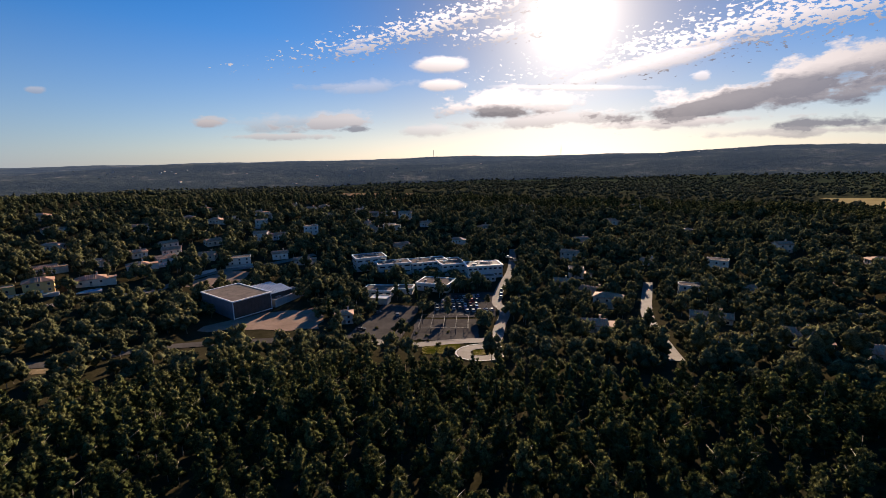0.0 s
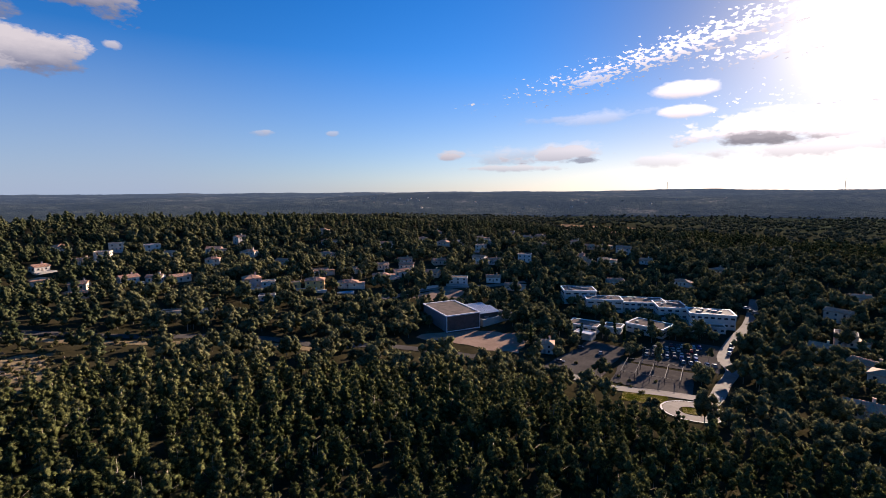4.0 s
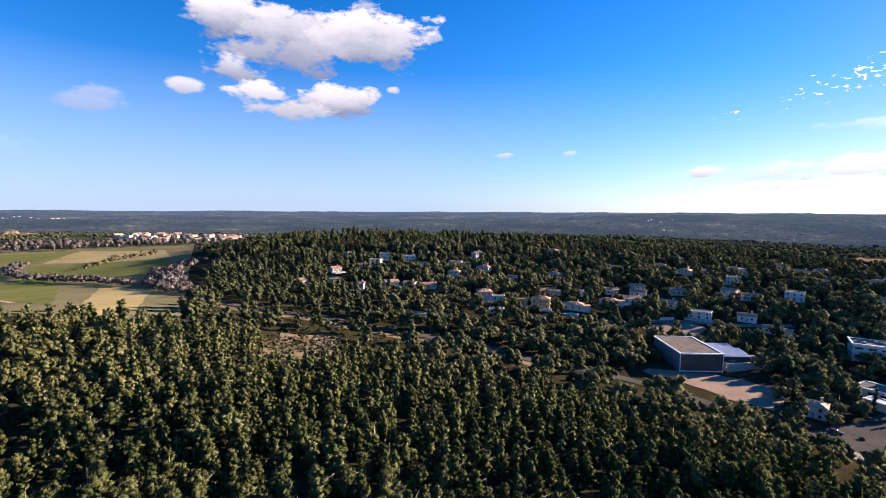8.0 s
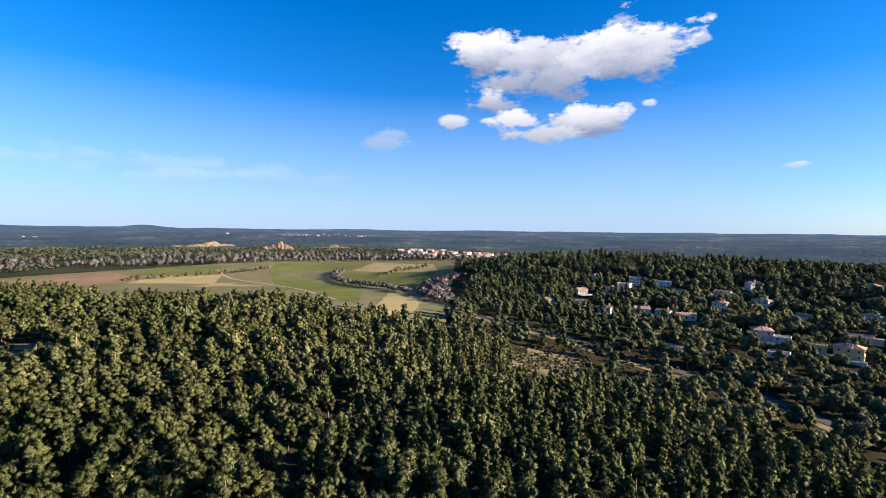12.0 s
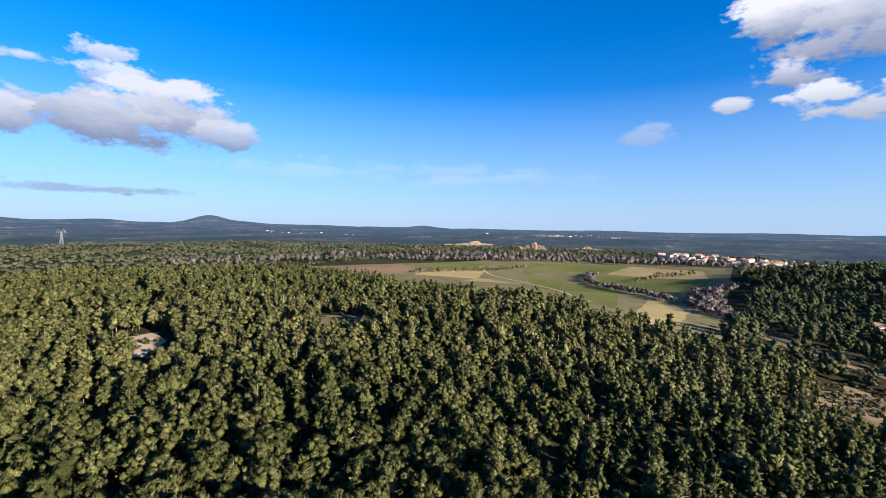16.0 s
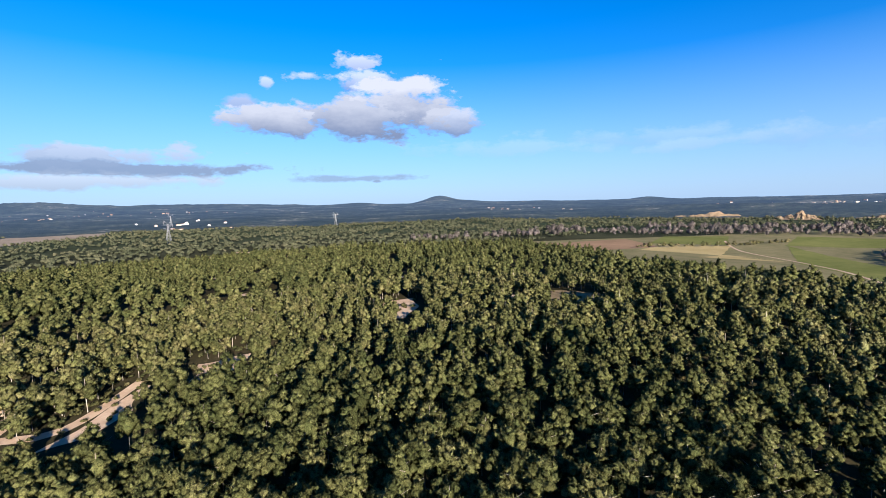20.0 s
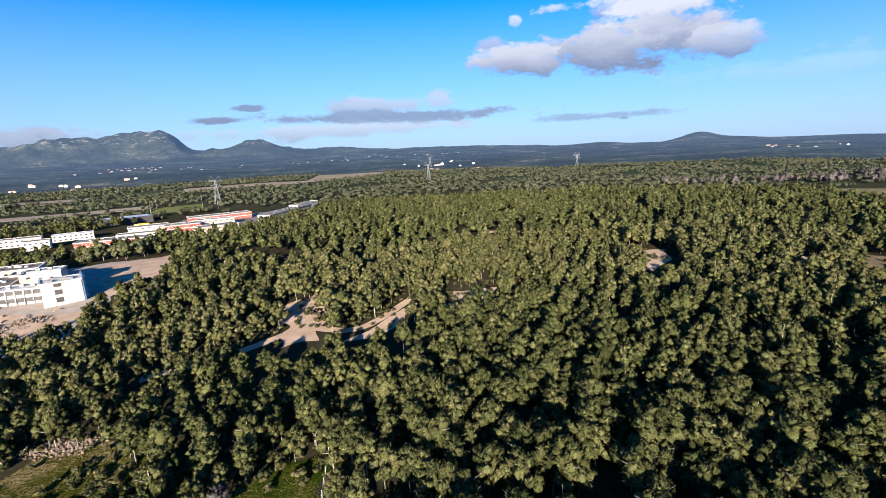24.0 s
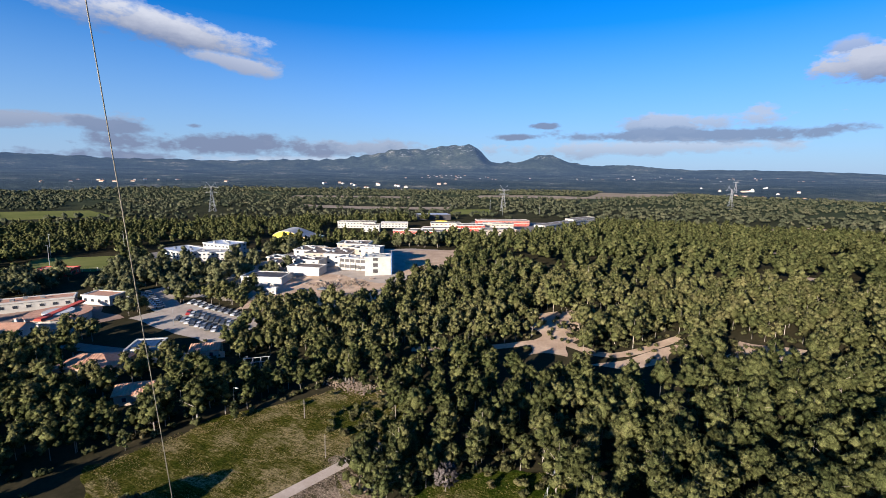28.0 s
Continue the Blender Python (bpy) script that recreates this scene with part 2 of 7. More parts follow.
    # glow band
    cloud(15.1, 4.3, 8.7, 1.13, -0.05, 0.5, 2.4, 1, 1.6)
    cloud(10.1, 3.7, 0.9, 0.27, 0, 0.7, 2, 0.1, 2)
    cloud(26.0, 4.3, 2.0, 0.56, 0, 0.7, 2.6, 0.9, 2.4)
    cloud(8.7, 8.1, 5.7, 0.61, -0.1, 0.35, 2.6, 1, 1.5)
    cloud(8.8, 13.0, 1.4, 0.24, -0.2, 0.5, 3, 1, 2)
    cloud(9.7, 11.9, 1.1, 0.20, -0.1, 0.5, 3, 1, 2)
    cloud(47.2, 6.7, 1.2, 0.33, 0, 0.45, 3, 0.9, 2)
    cloud(90.4, 11.1, 1.7, 0.66, 0, 0.4, 3, 0.6, 1.6)
    # the lit sides of clouds before the sun glow
    bright = op("MULTIPLY_ADD", backlight, 1.5, 1.0)
    gain = nt.nodes.new("ShaderNodeVectorMath")
    gain.operation = "SCALE"
    gain.inputs[0].default_value = CLOUD_LIT
    nt.links.new(bright, gain.inputs["Scale"])
    sunny = op("MULTIPLY", op("DIVIDE", shade, op("MAXIMUM", thick, 0.05), None, True), op("MULTIPLY_ADD", dark, -0.8, 1.0, True))
    body = mix(sunny, mix(backlight, CLOUD_SHADE, (2.1, 2.0, 2.1)), gain.outputs[0])
    col = mix(op("MULTIPLY", thick, 0.95), col, body)
    bg = nt.nodes.new("ShaderNodeBackground")
    bg.inputs["Strength"].default_value = SKY_STRENGTH
    out = nt.nodes.new("ShaderNodeOutputWorld")
    nt.links.new(col, bg.inputs[0])
    nt.links.new(bg.outputs[0], out.inputs[0])


SKY_AIR, SKY_DUST, SKY_OZONE, SKY_TINT, SKY_SAT, SKY_STRENGTH = 1.0, 0.18, 4.0, (0.84, 0.96, 1.22), 1.2, 0.056
CLOUD_LIT, CLOUD_SHADE = (5.5, 5.4, 5.6), (1.45, 1.7, 2.5)
make_sky()
sun_data = bpy.data.lights.new("sun", "SUN")
sun_data.energy, sun_data.angle, sun_data.color = 5.0, radians(0.5), (1.0, 0.87, 0.70)
sun = new("sun", sun_data)
sun.matrix_world = look(SUN_WAY * 300, (0, 0, 0))

# ---- the lie of the land ----
def around(az, r):
    """The place r metres from the origin, az degrees to the left of +y."""
    return np.array((-math.sin(radians(az)) * r, math.cos(radians(az)) * r))


BUMPS = []


def hill(az, r, across, along, height):
    BUMPS.append((*around(az, r), radians(az), across, along, height))


# near the camera
hill(128, 205, 150, 85, 16)
hill(10, 255, 190, 100, -19)
hill(90, 620, 200, 150, -6)
hill(150, 420, 200, 150, 8)
hill(205, 290, 110, 80, 8)
hill(114, 395, 110, 60, 6)
hill(99, 255, 60, 45, 4)
# the wooded hill with houses, its flank and the low ground behind
hill(-20, 340, 75, 75, 0.8)
hill(16, 340, 75, 75, 2)
hill(34, 340, 75, 75, 1.8)
hill(52, 340, 75, 75, 5.3)
hill(70, 340, 75, 75, 2)
hill(88, 340, 75, 75, 1.8)
hill(5, 520, 80, 85, 3.4)
hill(19, 520, 80, 85, 4.3)
hill(33, 520, 80, 85, 7.6)
hill(47, 520, 80, 85, 14.7)
hill(61, 520, 80, 85, 15.3)
hill(75, 520, 80, 85, 18.4)
hill(5, 700, 110, 110, 5)
hill(21, 700, 110, 110, 7.1)
hill(37, 700, 110, 110, 13.5)
hill(53, 700, 110, 110, 9.4)
hill(69, 700, 110, 110, 15.2)
hill(85, 700, 110, 110, 6)
hill(5, 960, 220, 130, -2.2)
hill(29, 960, 220, 130, -7.9)
hill(53, 960, 220, 130, 5.1)
hill(77, 960, 220, 130, -6.6)
hill(5, 1230, 330, 140, -29.5)
hill(35, 1230, 330, 140, -12.3)
hill(65, 1230, 330, 140, -20.7)
hill(-5, 1100, 280, 220, 5.5)
hill(-30, 1100, 280, 220, -21.5)
# ridges all round
hill(-38, 2300, 480, 380, 52)
hill(-5, 2900, 900, 420, 30)
hill(22, 2300, 420, 350, 24)
hill(40, 3900, 700, 400, 8)
hill(30, 1950, 420, 120, 16)
hill(58, 2350, 480, 150, 17)
hill(12, 1750, 330, 110, 13)
hill(78, 1900, 380, 120, 12)
hill(-14, 2000, 420, 130, 15)
hill(-30, 1650, 300, 120, 14)
hill(46, 1600, 260, 90, 9)
hill(95, 1750, 260, 110, 12)
hill(85, 1090, 170, 75, 7)
hill(112, 1900, 320, 130, 16)
hill(117, 4300, 130, 300, 26)
hill(102, 3000, 500, 300, 18)
hill(141.5, 4400, 110, 300, 53)
hill(139, 4400, 250, 300, 26)
hill(151.5, 4400, 160, 300, 21)
hill(158, 4400, 150, 300, 11)
hill(166, 4400, 350, 300, 40)
hill(174, 4400, 350, 300, 27)
hill(182, 4400, 260, 300, 77)
hill(188.5, 4400, 170, 300, 55)
hill(191.5, 4400, 150, 300, 144)
hill(195.8, 4400, 110, 300, 78)
hill(199.4, 4400, 100, 300, 165)
hill(202.5, 4400, 170, 300, 208)
hill(207.5, 4400, 190, 300, 147)
hill(212, 4400, 250, 300, 94)
hill(219, 4400, 350, 300, 69)
hill(228, 4400, 420, 300, 53)
hill(240, 4400, 500, 300, 58)
hill(250, 4400, 500, 300, 54)


def land(x, y):
    """Height of the ground."""
    x, y = np.asarray(x, float), np.asarray(y, float)
    r = np.hypot(x, y)
    # the plain climbs a little less towards the sea
    sea = np.clip(((0.819 * y - 0.574 * x) / np.maximum(r, 1.0) + 0.2) / 0.35, 0, 1)
    z = 9.0 * (r / 1000) ** 1.15 - sea * 17.0 * np.clip((r - 900) / 3600, 0, 1)
    for bx, by, a, across, along, height in BUMPS:
        dx, dy = x - bx, y - by
        u, v = dx * math.cos(a) + dy * math.sin(a), -dx * math.sin(a) + dy * math.cos(a)
        z = z + height * np.exp(-0.5 * ((u / across) ** 2 + (v / along) ** 2))
    far = np.clip((r - 250) / 1500, 0, 1)
    z = z + far * (5 * np.sin(x / 170 + 1.3) * np.sin(y / 210 + 0.4) + 2.5 * np.sin(x / 71 + y / 93) * np.sin(y / 83 - x / 120))
    rise = np.clip((z - 60) / 120, 0, 1)
    z = z + rise * (9 * np.sin(x / 47 + 2 * np.sin(y / 90)) * np.sin(y / 61) + 6 * np.sin(x / 23 + y / 31) - 6)
    return z


# ---- materials ----
def nodes_of(name):
    m = bpy.data.materials.new(name)
    m.use_nodes = True
    nt = m.node_tree
    return m, nt, nt.nodes["Principled BSDF"], nt.nodes["Material Output"]


def mathn(nt, op, a, b=None, c=None):
    n = nt.nodes.new("ShaderNodeMath")
    n.operation = op
    for i, v in enumerate((a, b, c)):
        if v is None:
            continue
        if isinstance(v, (int, float)):
            n.inputs[i].default_value = v
        else:
            nt.links.new(v, n.inputs[i])
    return n.outputs[0]


def noise_of(nt, coords, scale, detail=5, rough=0.6):
    n = nt.nodes.new("ShaderNodeTexNoise")
    n.inputs["Scale"].default_value, n.inputs["Detail"].default_value, n.inputs["Roughness"].default_value = scale, detail, rough
    nt.links.new(coords, n.inputs["Vector"])
    return n.outputs["Fac"]


def ramp_of(nt, fac, *stops):
    n = nt.nodes.new("ShaderNodeValToRGB")
    while len(n.color_ramp.elements) < len(stops):
        n.color_ramp.elements.new(0.5)
    for e, (p, c) in zip(n.color_ramp.elements, stops):
        e.position, e.color = p, (*c, 1)
    nt.links.new(fac, n.inputs[0])
    return n.outputs["Color"]


def surface(name, c1, c2, size=1.0, rough=0.8, bump=0.3, metal=0.0, vary=0.0, island=0.0, depth=0.02, third=None, spec=0.3):
    """A surface that wanders between two or three colours at two scales; size: metres of the larger one."""
    m, nt, p, out = nodes_of(name)
    tc = nt.nodes.new("ShaderNodeTexCoord").outputs["Object"]
    big, small = noise_of(nt, tc, 1 / size, 4), noise_of(nt, tc, 7 / size, 6, 0.7)
    fac = mathn(nt, "ADD", mathn(nt, "MULTIPLY", big, 0.6), mathn(nt, "MULTIPLY", small, 0.4))
    stops = [(0.36, c1), (0.62, c2)] + ([(0.74, third)] if third else [])
    col = ramp_of(nt, fac, *stops)
    if vary or island:
        h = nt.nodes.new("ShaderNodeHueSaturation")
        v = 1.0
        if vary:
            v = mathn(nt, "MULTIPLY_ADD", nt.nodes.new("ShaderNodeObjectInfo").outputs["Random"], 2 * vary, 1 - vary)
        if island:
            w = mathn(nt, "MULTIPLY_ADD", nt.nodes.new("ShaderNodeNewGeometry").outputs["Random Per Island"], 2 * island, 1 - island)
            v = mathn(nt, "MULTIPLY", v, w)
        nt.links.new(v, h.inputs["Value"])
        nt.links.new(col, h.inputs["Color"])
        col = h.outputs["Color"]
    nt.links.new(col, p.inputs["Base Color"])
    p.inputs["Roughness"].default_value, p.inputs["Metallic"].default_value = rough, metal
    p.inputs["Specular IOR Level"].default_value = spec
    if bump:
        b = nt.nodes.new("ShaderNodeBump")
        b.inputs["Strength"].default_value, b.inputs["Distance"].default_value = bump, depth
        nt.links.new(small, b.inputs["Height"])
        nt.links.new(b.outputs["Normal"], p.inputs["Normal"])
    return m


def foliage(name, c1, c2, c3, size=9.0, island=0.3, vary=0.0, through_leaf=0.3):
    """Leaves or needles: colour changes from tree to tree and from tuft to tuft, some light shines through."""
    m, nt, p, out = nodes_of(name)
    tc = nt.nodes.new("ShaderNodeTexCoord").outputs["Object"]
    geo = nt.nodes.new("ShaderNodeNewGeometry")
    fac = mathn(nt, "ADD", mathn(nt, "MULTIPLY", noise_of(nt, tc, 1 / size, 2), 0.75), mathn(nt, "MULTIPLY", noise_of(nt, tc, 1 / 60, 3), 0.25))
    if vary:
        fac = mathn(nt, "ADD", fac, mathn(nt, "MULTIPLY_ADD", nt.nodes.new("ShaderNodeObjectInfo").outputs["Random"], 2 * vary, -vary))
    col = ramp_of(nt, fac, (0.35, c1), (0.52, c2), (0.68, c3))
    h = nt.nodes.new("ShaderNodeHueSaturation")
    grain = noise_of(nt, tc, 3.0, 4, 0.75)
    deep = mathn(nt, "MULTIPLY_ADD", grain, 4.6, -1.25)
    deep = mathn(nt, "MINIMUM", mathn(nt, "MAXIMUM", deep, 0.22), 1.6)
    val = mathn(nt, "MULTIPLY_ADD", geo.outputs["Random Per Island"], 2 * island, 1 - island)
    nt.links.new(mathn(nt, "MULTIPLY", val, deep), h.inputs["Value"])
    nt.links.new(col, h.inputs["Color"])
    bump = nt.nodes.new("ShaderNodeBump")
    bump.inputs["Strength"].default_value, bump.inputs["Distance"].default_value = 0.9, 0.25
    nt.links.new(grain, bump.inputs["Height"])
    d, t, mix = nt.nodes.new("ShaderNodeBsdfDiffuse"), nt.nodes.new("ShaderNodeBsdfTranslucent"), nt.nodes.new("ShaderNodeMixShader")
    for b in (d, t):
        nt.links.new(h.outputs["Color"], b.inputs["Color"])
        nt.links.new(bump.outputs["Normal"], b.inputs["Normal"])
    mix.inputs[0].default_value = through_leaf
    nt.links.new(d.outputs[0], mix.inputs[1])
    nt.links.new(t.outputs[0], mix.inputs[2])
    nt.links.new(mix.outputs[0], out.inputs["Surface"])
    nt.nodes.remove(p)
    return m


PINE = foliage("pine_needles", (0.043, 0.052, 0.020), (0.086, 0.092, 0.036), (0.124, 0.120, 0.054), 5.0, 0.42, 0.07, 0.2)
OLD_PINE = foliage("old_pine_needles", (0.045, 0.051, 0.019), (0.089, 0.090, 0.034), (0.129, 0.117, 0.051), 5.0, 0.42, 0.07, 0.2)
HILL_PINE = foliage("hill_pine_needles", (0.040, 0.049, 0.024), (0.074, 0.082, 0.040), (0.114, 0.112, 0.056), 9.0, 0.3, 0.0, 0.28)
# greyer than the near pines: some haze of the distance is in the colour
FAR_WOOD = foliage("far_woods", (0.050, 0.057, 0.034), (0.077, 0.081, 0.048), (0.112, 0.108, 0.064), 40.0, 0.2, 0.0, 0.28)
BARE_TWIGS = foliage("bare_twigs", (0.095, 0.079, 0.074), (0.13, 0.109, 0.103), (0.165, 0.138, 0.132), 12.0, 0.25, 0.0, 0.1)
DRY_REED = foliage("dry_reed", (0.30, 0.17, 0.09), (0.38, 0.22, 0.12), (0.45, 0.30, 0.17), 2.0, 0.35, 0.0, 0.2)
GARDEN_LEAF = foliage("garden_leaves", (0.062, 0.066, 0.034), (0.116, 0.117, 0.058), (0.176, 0.162, 0.084), 8.0, 0.36, 0.0, 0.36)
CYPRESS = foliage("cypress_leaves", (0.022, 0.036, 0.014), (0.030, 0.046, 0.017), (0.042, 0.056, 0.02), 3.0, 0.3)
YELLOW_LEAF = foliage("yellow_leaves", (0.14, 0.11, 0.03), (0.19, 0.145, 0.045), (0.23, 0.17, 0.06), 3.0, 0.3)
GRASS_BLADES = foliage("grass_blades", (0.050, 0.062, 0.010), (0.080, 0.082, 0.018), (0.12, 0.105, 0.036), 3.0, 0.3, 0.0, 0.3)
STRAW_BLADES = foliage("straw_blades", (0.17, 0.125, 0.05), (0.25, 0.185, 0.085), (0.34, 0.27, 0.14), 3.0, 0.3, 0.0, 0.3)
DRY_BLADES = foliage("dry_weeds", (0.17, 0.135, 0.085), (0.27, 0.21, 0.145), (0.38, 0.31, 0.22), 3.0, 0.35, 0.0, 0.2)
# undergrowth leaves darkened in colour to deepen the shade between the pines
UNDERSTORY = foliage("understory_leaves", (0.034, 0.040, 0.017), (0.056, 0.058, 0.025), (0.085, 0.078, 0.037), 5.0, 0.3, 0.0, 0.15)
SCRUB = foliage("scrub_leaves", (0.065, 0.066, 0.028), (0.105, 0.098, 0.042), (0.17, 0.135, 0.07), 6.0, 0.35, 0.05)
BARK = surface("bark", (0.17, 0.14, 0.118), (0.33, 0.285, 0.245), 1.2, 0.9, 0.5, vary=0.15)
# litter held below its own tone, shade under the trees being mixed in
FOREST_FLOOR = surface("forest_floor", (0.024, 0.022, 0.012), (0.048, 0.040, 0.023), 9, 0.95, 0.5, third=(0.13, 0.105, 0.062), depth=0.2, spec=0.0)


def far_cover(m):
    """The floor of the woods turns into closed tree cover away from the camera's hill, its green darkened for the
    crowns' own shade.
    """
    nt = m.node_tree
    p = nt.nodes["Principled BSDF"]
    old = p.inputs["Base Color"].links[0].from_socket
    tc = nt.nodes.new("ShaderNodeTexCoord").outputs["Object"]
    ln = nt.nodes.new("ShaderNodeVectorMath")
    ln.operation = "LENGTH"
    nt.links.new(tc, ln.inputs[0])
    fac = mathn(nt, "MULTIPLY", mathn(nt, "SUBTRACT", ln.outputs["Value"], 500.0), 1 / 500.0)
    nt.nodes[-1].use_clamp = True
    green = ramp_of(nt, noise_of(nt, tc, 1 / 120, 6, 0.65), (0.35, (0.032, 0.042, 0.026)), (0.55, (0.048, 0.060, 0.036)), (0.68, (0.066, 0.075, 0.046)), (0.80, (0.13, 0.115, 0.08)))
    mx = nt.nodes.new("ShaderNodeMix")
    mx.data_type = "RGBA"
    nt.links.new(fac, mx.inputs[0])
    nt.links.new(old, mx.inputs[6])
    nt.links.new(green, mx.inputs[7])
    nt.links.new(mx.outputs[2], p.inputs["Base Color"])


far_cover(FOREST_FLOOR)


def weedy(name, green, olive, tan, dry, patch=7.0, lean=0.5):
    """Rough grass: green and dry patches metres wide, combed by paler stalks; dry: from 0, all green, to 1."""
    m, nt, p, out = nodes_of(name)
    tc = nt.nodes.new("ShaderNodeTexCoord").outputs["Object"]
    comb = nt.nodes.new("ShaderNodeMapping")
    comb.inputs["Rotation"].default_value, comb.inputs["Scale"].default_value = (0, 0, lean), (0.45, 2.6, 1)
    nt.links.new(tc, comb.inputs["Vector"])
    patches, stalks, fine = noise_of(nt, tc, 1 / patch, 5, 0.62), noise_of(nt, comb.outputs["Vector"], 0.9, 5, 0.7), noise_of(nt, tc, 2.4, 6, 0.75)
    fac = mathn(nt, "ADD", mathn(nt, "MULTIPLY", patches, 0.95), mathn(nt, "MULTIPLY", stalks, 0.75))
    fac = mathn(nt, "ADD", mathn(nt, "ADD", fac, mathn(nt, "MULTIPLY", fine, 0.5)), -1.0 + dry)
    col = ramp_of(nt, fac, (0.42, green), (0.58, olive), (0.74, tan))
    h = nt.nodes.new("ShaderNodeHueSaturation")
    nt.links.new(mathn(nt, "MINIMUM", mathn(nt, "MAXIMUM", mathn(nt, "MULTIPLY_ADD", fine, 3.4, -0.75), 0.35), 1.6), h.inputs["Value"])
    nt.links.new(col, h.inputs["Color"])
    nt.links.new(h.outputs["Color"], p.inputs["Base Color"])
    p.inputs["Roughness"].default_value, p.inputs["Specular IOR Level"].default_value = 0.95, 0.0
    b = nt.nodes.new("ShaderNodeBump")
    b.inputs["Strength"].default_value, b.inputs["Distance"].default_value = 0.8, 0.15
    nt.links.new(fine, b.inputs["Height"])
    nt.links.new(b.outputs["Normal"], p.inputs["Normal"])
    return m


GRASS = weedy("meadow_grass", (0.028, 0.035, 0.005), (0.070, 0.064, 0.012), (0.22, 0.170, 0.085), 0.47)
FRESH_GRASS = weedy("fresh_green_grass", (0.022, 0.035, 0.004), (0.055, 0.060, 0.009), (0.21, 0.165, 0.080), 0.42, 8.0, 1.1)
DRY_GRASS = weedy("dry_weedy_ground", (0.040, 0.040, 0.011), (0.120, 0.088, 0.056), (0.30, 0.225, 0.16), 0.50, 7.0, 1.9)
GREEN_FIELD = surface("green_crop", (0.105, 0.118, 0.035), (0.165, 0.165, 0.056), 60, 0.95, 0.3, depth=0.1, spec=0.0)
STRAW_FIELD = surface("stubble_field", (0.28, 0.215, 0.095), (0.38, 0.295, 0.145), 70, 0.95, 0.3, depth=0.1, spec=0.0)
BROWN_FIELD = surface("ploughed_field", (0.20, 0.13, 0.08), (0.28, 0.18, 0.11), 50, 0.95, 0.4, depth=0.1, spec=0.0)
FALLOW_FIELD = surface("fallow_field", (0.22, 0.175, 0.13), (0.31, 0.25, 0.19), 40, 0.95, 0.3, depth=0.1, spec=0.0)
VINE_FIELD = surface("vineyard_soil", (0.13, 0.12, 0.06), (0.20, 0.17, 0.09), 30, 0.95, 0.4, depth=0.1, spec=0.0)
SAND = surface("sandy_soil", (0.32, 0.222, 0.15), (0.47, 0.345, 0.245), 6, 0.95, 0.5, third=(0.56, 0.46, 0.35), depth=0.08, spec=0.0)
TRACK = surface("beaten_track", (0.34, 0.27, 0.215), (0.46, 0.375, 0.305), 3, 0.95, 0.3, depth=0.03, spec=0.0)
QUARRY = surface("quarry_rock", (0.17, 0.125, 0.08), (0.28, 0.205, 0.135), 22, 0.95, 0.5, third=(0.36, 0.28, 0.20), depth=0.4, spec=0.0)
GRAVEL = surface("pale_gravel", (0.27, 0.225, 0.185), (0.37, 0.315, 0.265), 5, 0.95, 0.3, spec=0.0)
SCRUB_GROUND = surface("scrubby_ground", (0.10, 0.078, 0.042), (0.24, 0.175, 0.105), 7, 0.95, 0.6, third=(0.42, 0.32, 0.21), depth=0.15, spec=0.0)
EARTH = surface("bare_earth", (0.21, 0.145, 0.11), (0.31, 0.22, 0.17), 12, 0.95, 0.4, depth=0.06, spec=0.0)
ASPHALT = surface("asphalt", (0.058, 0.052, 0.048), (0.095, 0.085, 0.077), 8, 0.92, 0.2, spec=0.0)
PALE_ASPHALT = surface("pale_asphalt", (0.14, 0.120, 0.104), (0.22, 0.19, 0.165), 8, 0.85, 0.3, spec=0.12)
WHITE_PAINT = surface("white_paint", (0.70, 0.68, 0.65), (0.80, 0.78, 0.75), 2, 0.6, 0.05)
CONCRETE = surface("concrete", (0.36, 0.35, 0.33), (0.50, 0.48, 0.45), 3, 0.85, 0.2)
WHITE_WALL = surface("white_render", (0.36, 0.335, 0.30), (0.47, 0.44, 0.40), 3, 0.85, 0.15, vary=0.04)
SCHOOL_WALL = surface("weathered_render", (0.46, 0.42, 0.37), (0.58, 0.535, 0.48), 4, 0.9, 0.15, vary=0.05)
VILLA_WHITE = surface("pale_house_render", (0.50, 0.465, 0.415), (0.64, 0.60, 0.545), 3, 0.85, 0.15, vary=0.06)
VILLA_CREAM = surface("cream_house_render", (0.48, 0.385, 0.30), (0.61, 0.505, 0.40), 3, 0.85, 0.15, vary=0.1)
CREAM_WALL = surface("cream_render", (0.31, 0.245, 0.19), (0.42, 0.34, 0.27), 3, 0.85, 0.15, vary=0.08)
OCHRE_WALL = surface("ochre_render", (0.55, 0.33, 0.12), (0.68, 0.43, 0.18), 3, 0.85, 0.15)
RED_WALL = surface("red_render", (0.40, 0.050, 0.032), (0.52, 0.085, 0.055), 4, 0.8, 0.15)
PINK_WALL = surface("pink_render", (0.60, 0.34, 0.27), (0.70, 0.45, 0.37), 4, 0.8, 0.15)
TILE = surface("terracotta_tiles", (0.34, 0.165, 0.10), (0.47, 0.27, 0.175), 1.6, 0.85, 0.4, vary=0.15, third=(0.50, 0.36, 0.26), depth=0.04)
GRAVEL_ROOF = surface("gravel_roof", (0.13, 0.108, 0.092), (0.22, 0.18, 0.155), 4, 0.95, 0.4, spec=0.0)
# grey metal with the shade of the sports hall's side in its colour
SHADED_METAL = surface("shaded_sheet_metal", (0.10, 0.11, 0.13), (0.16, 0.17, 0.20), 4, 0.6, 0.1)
DARK_CLADDING = surface("dark_cladding", (0.045, 0.040, 0.040), (0.075, 0.068, 0.066), 3, 0.55, 0.1)
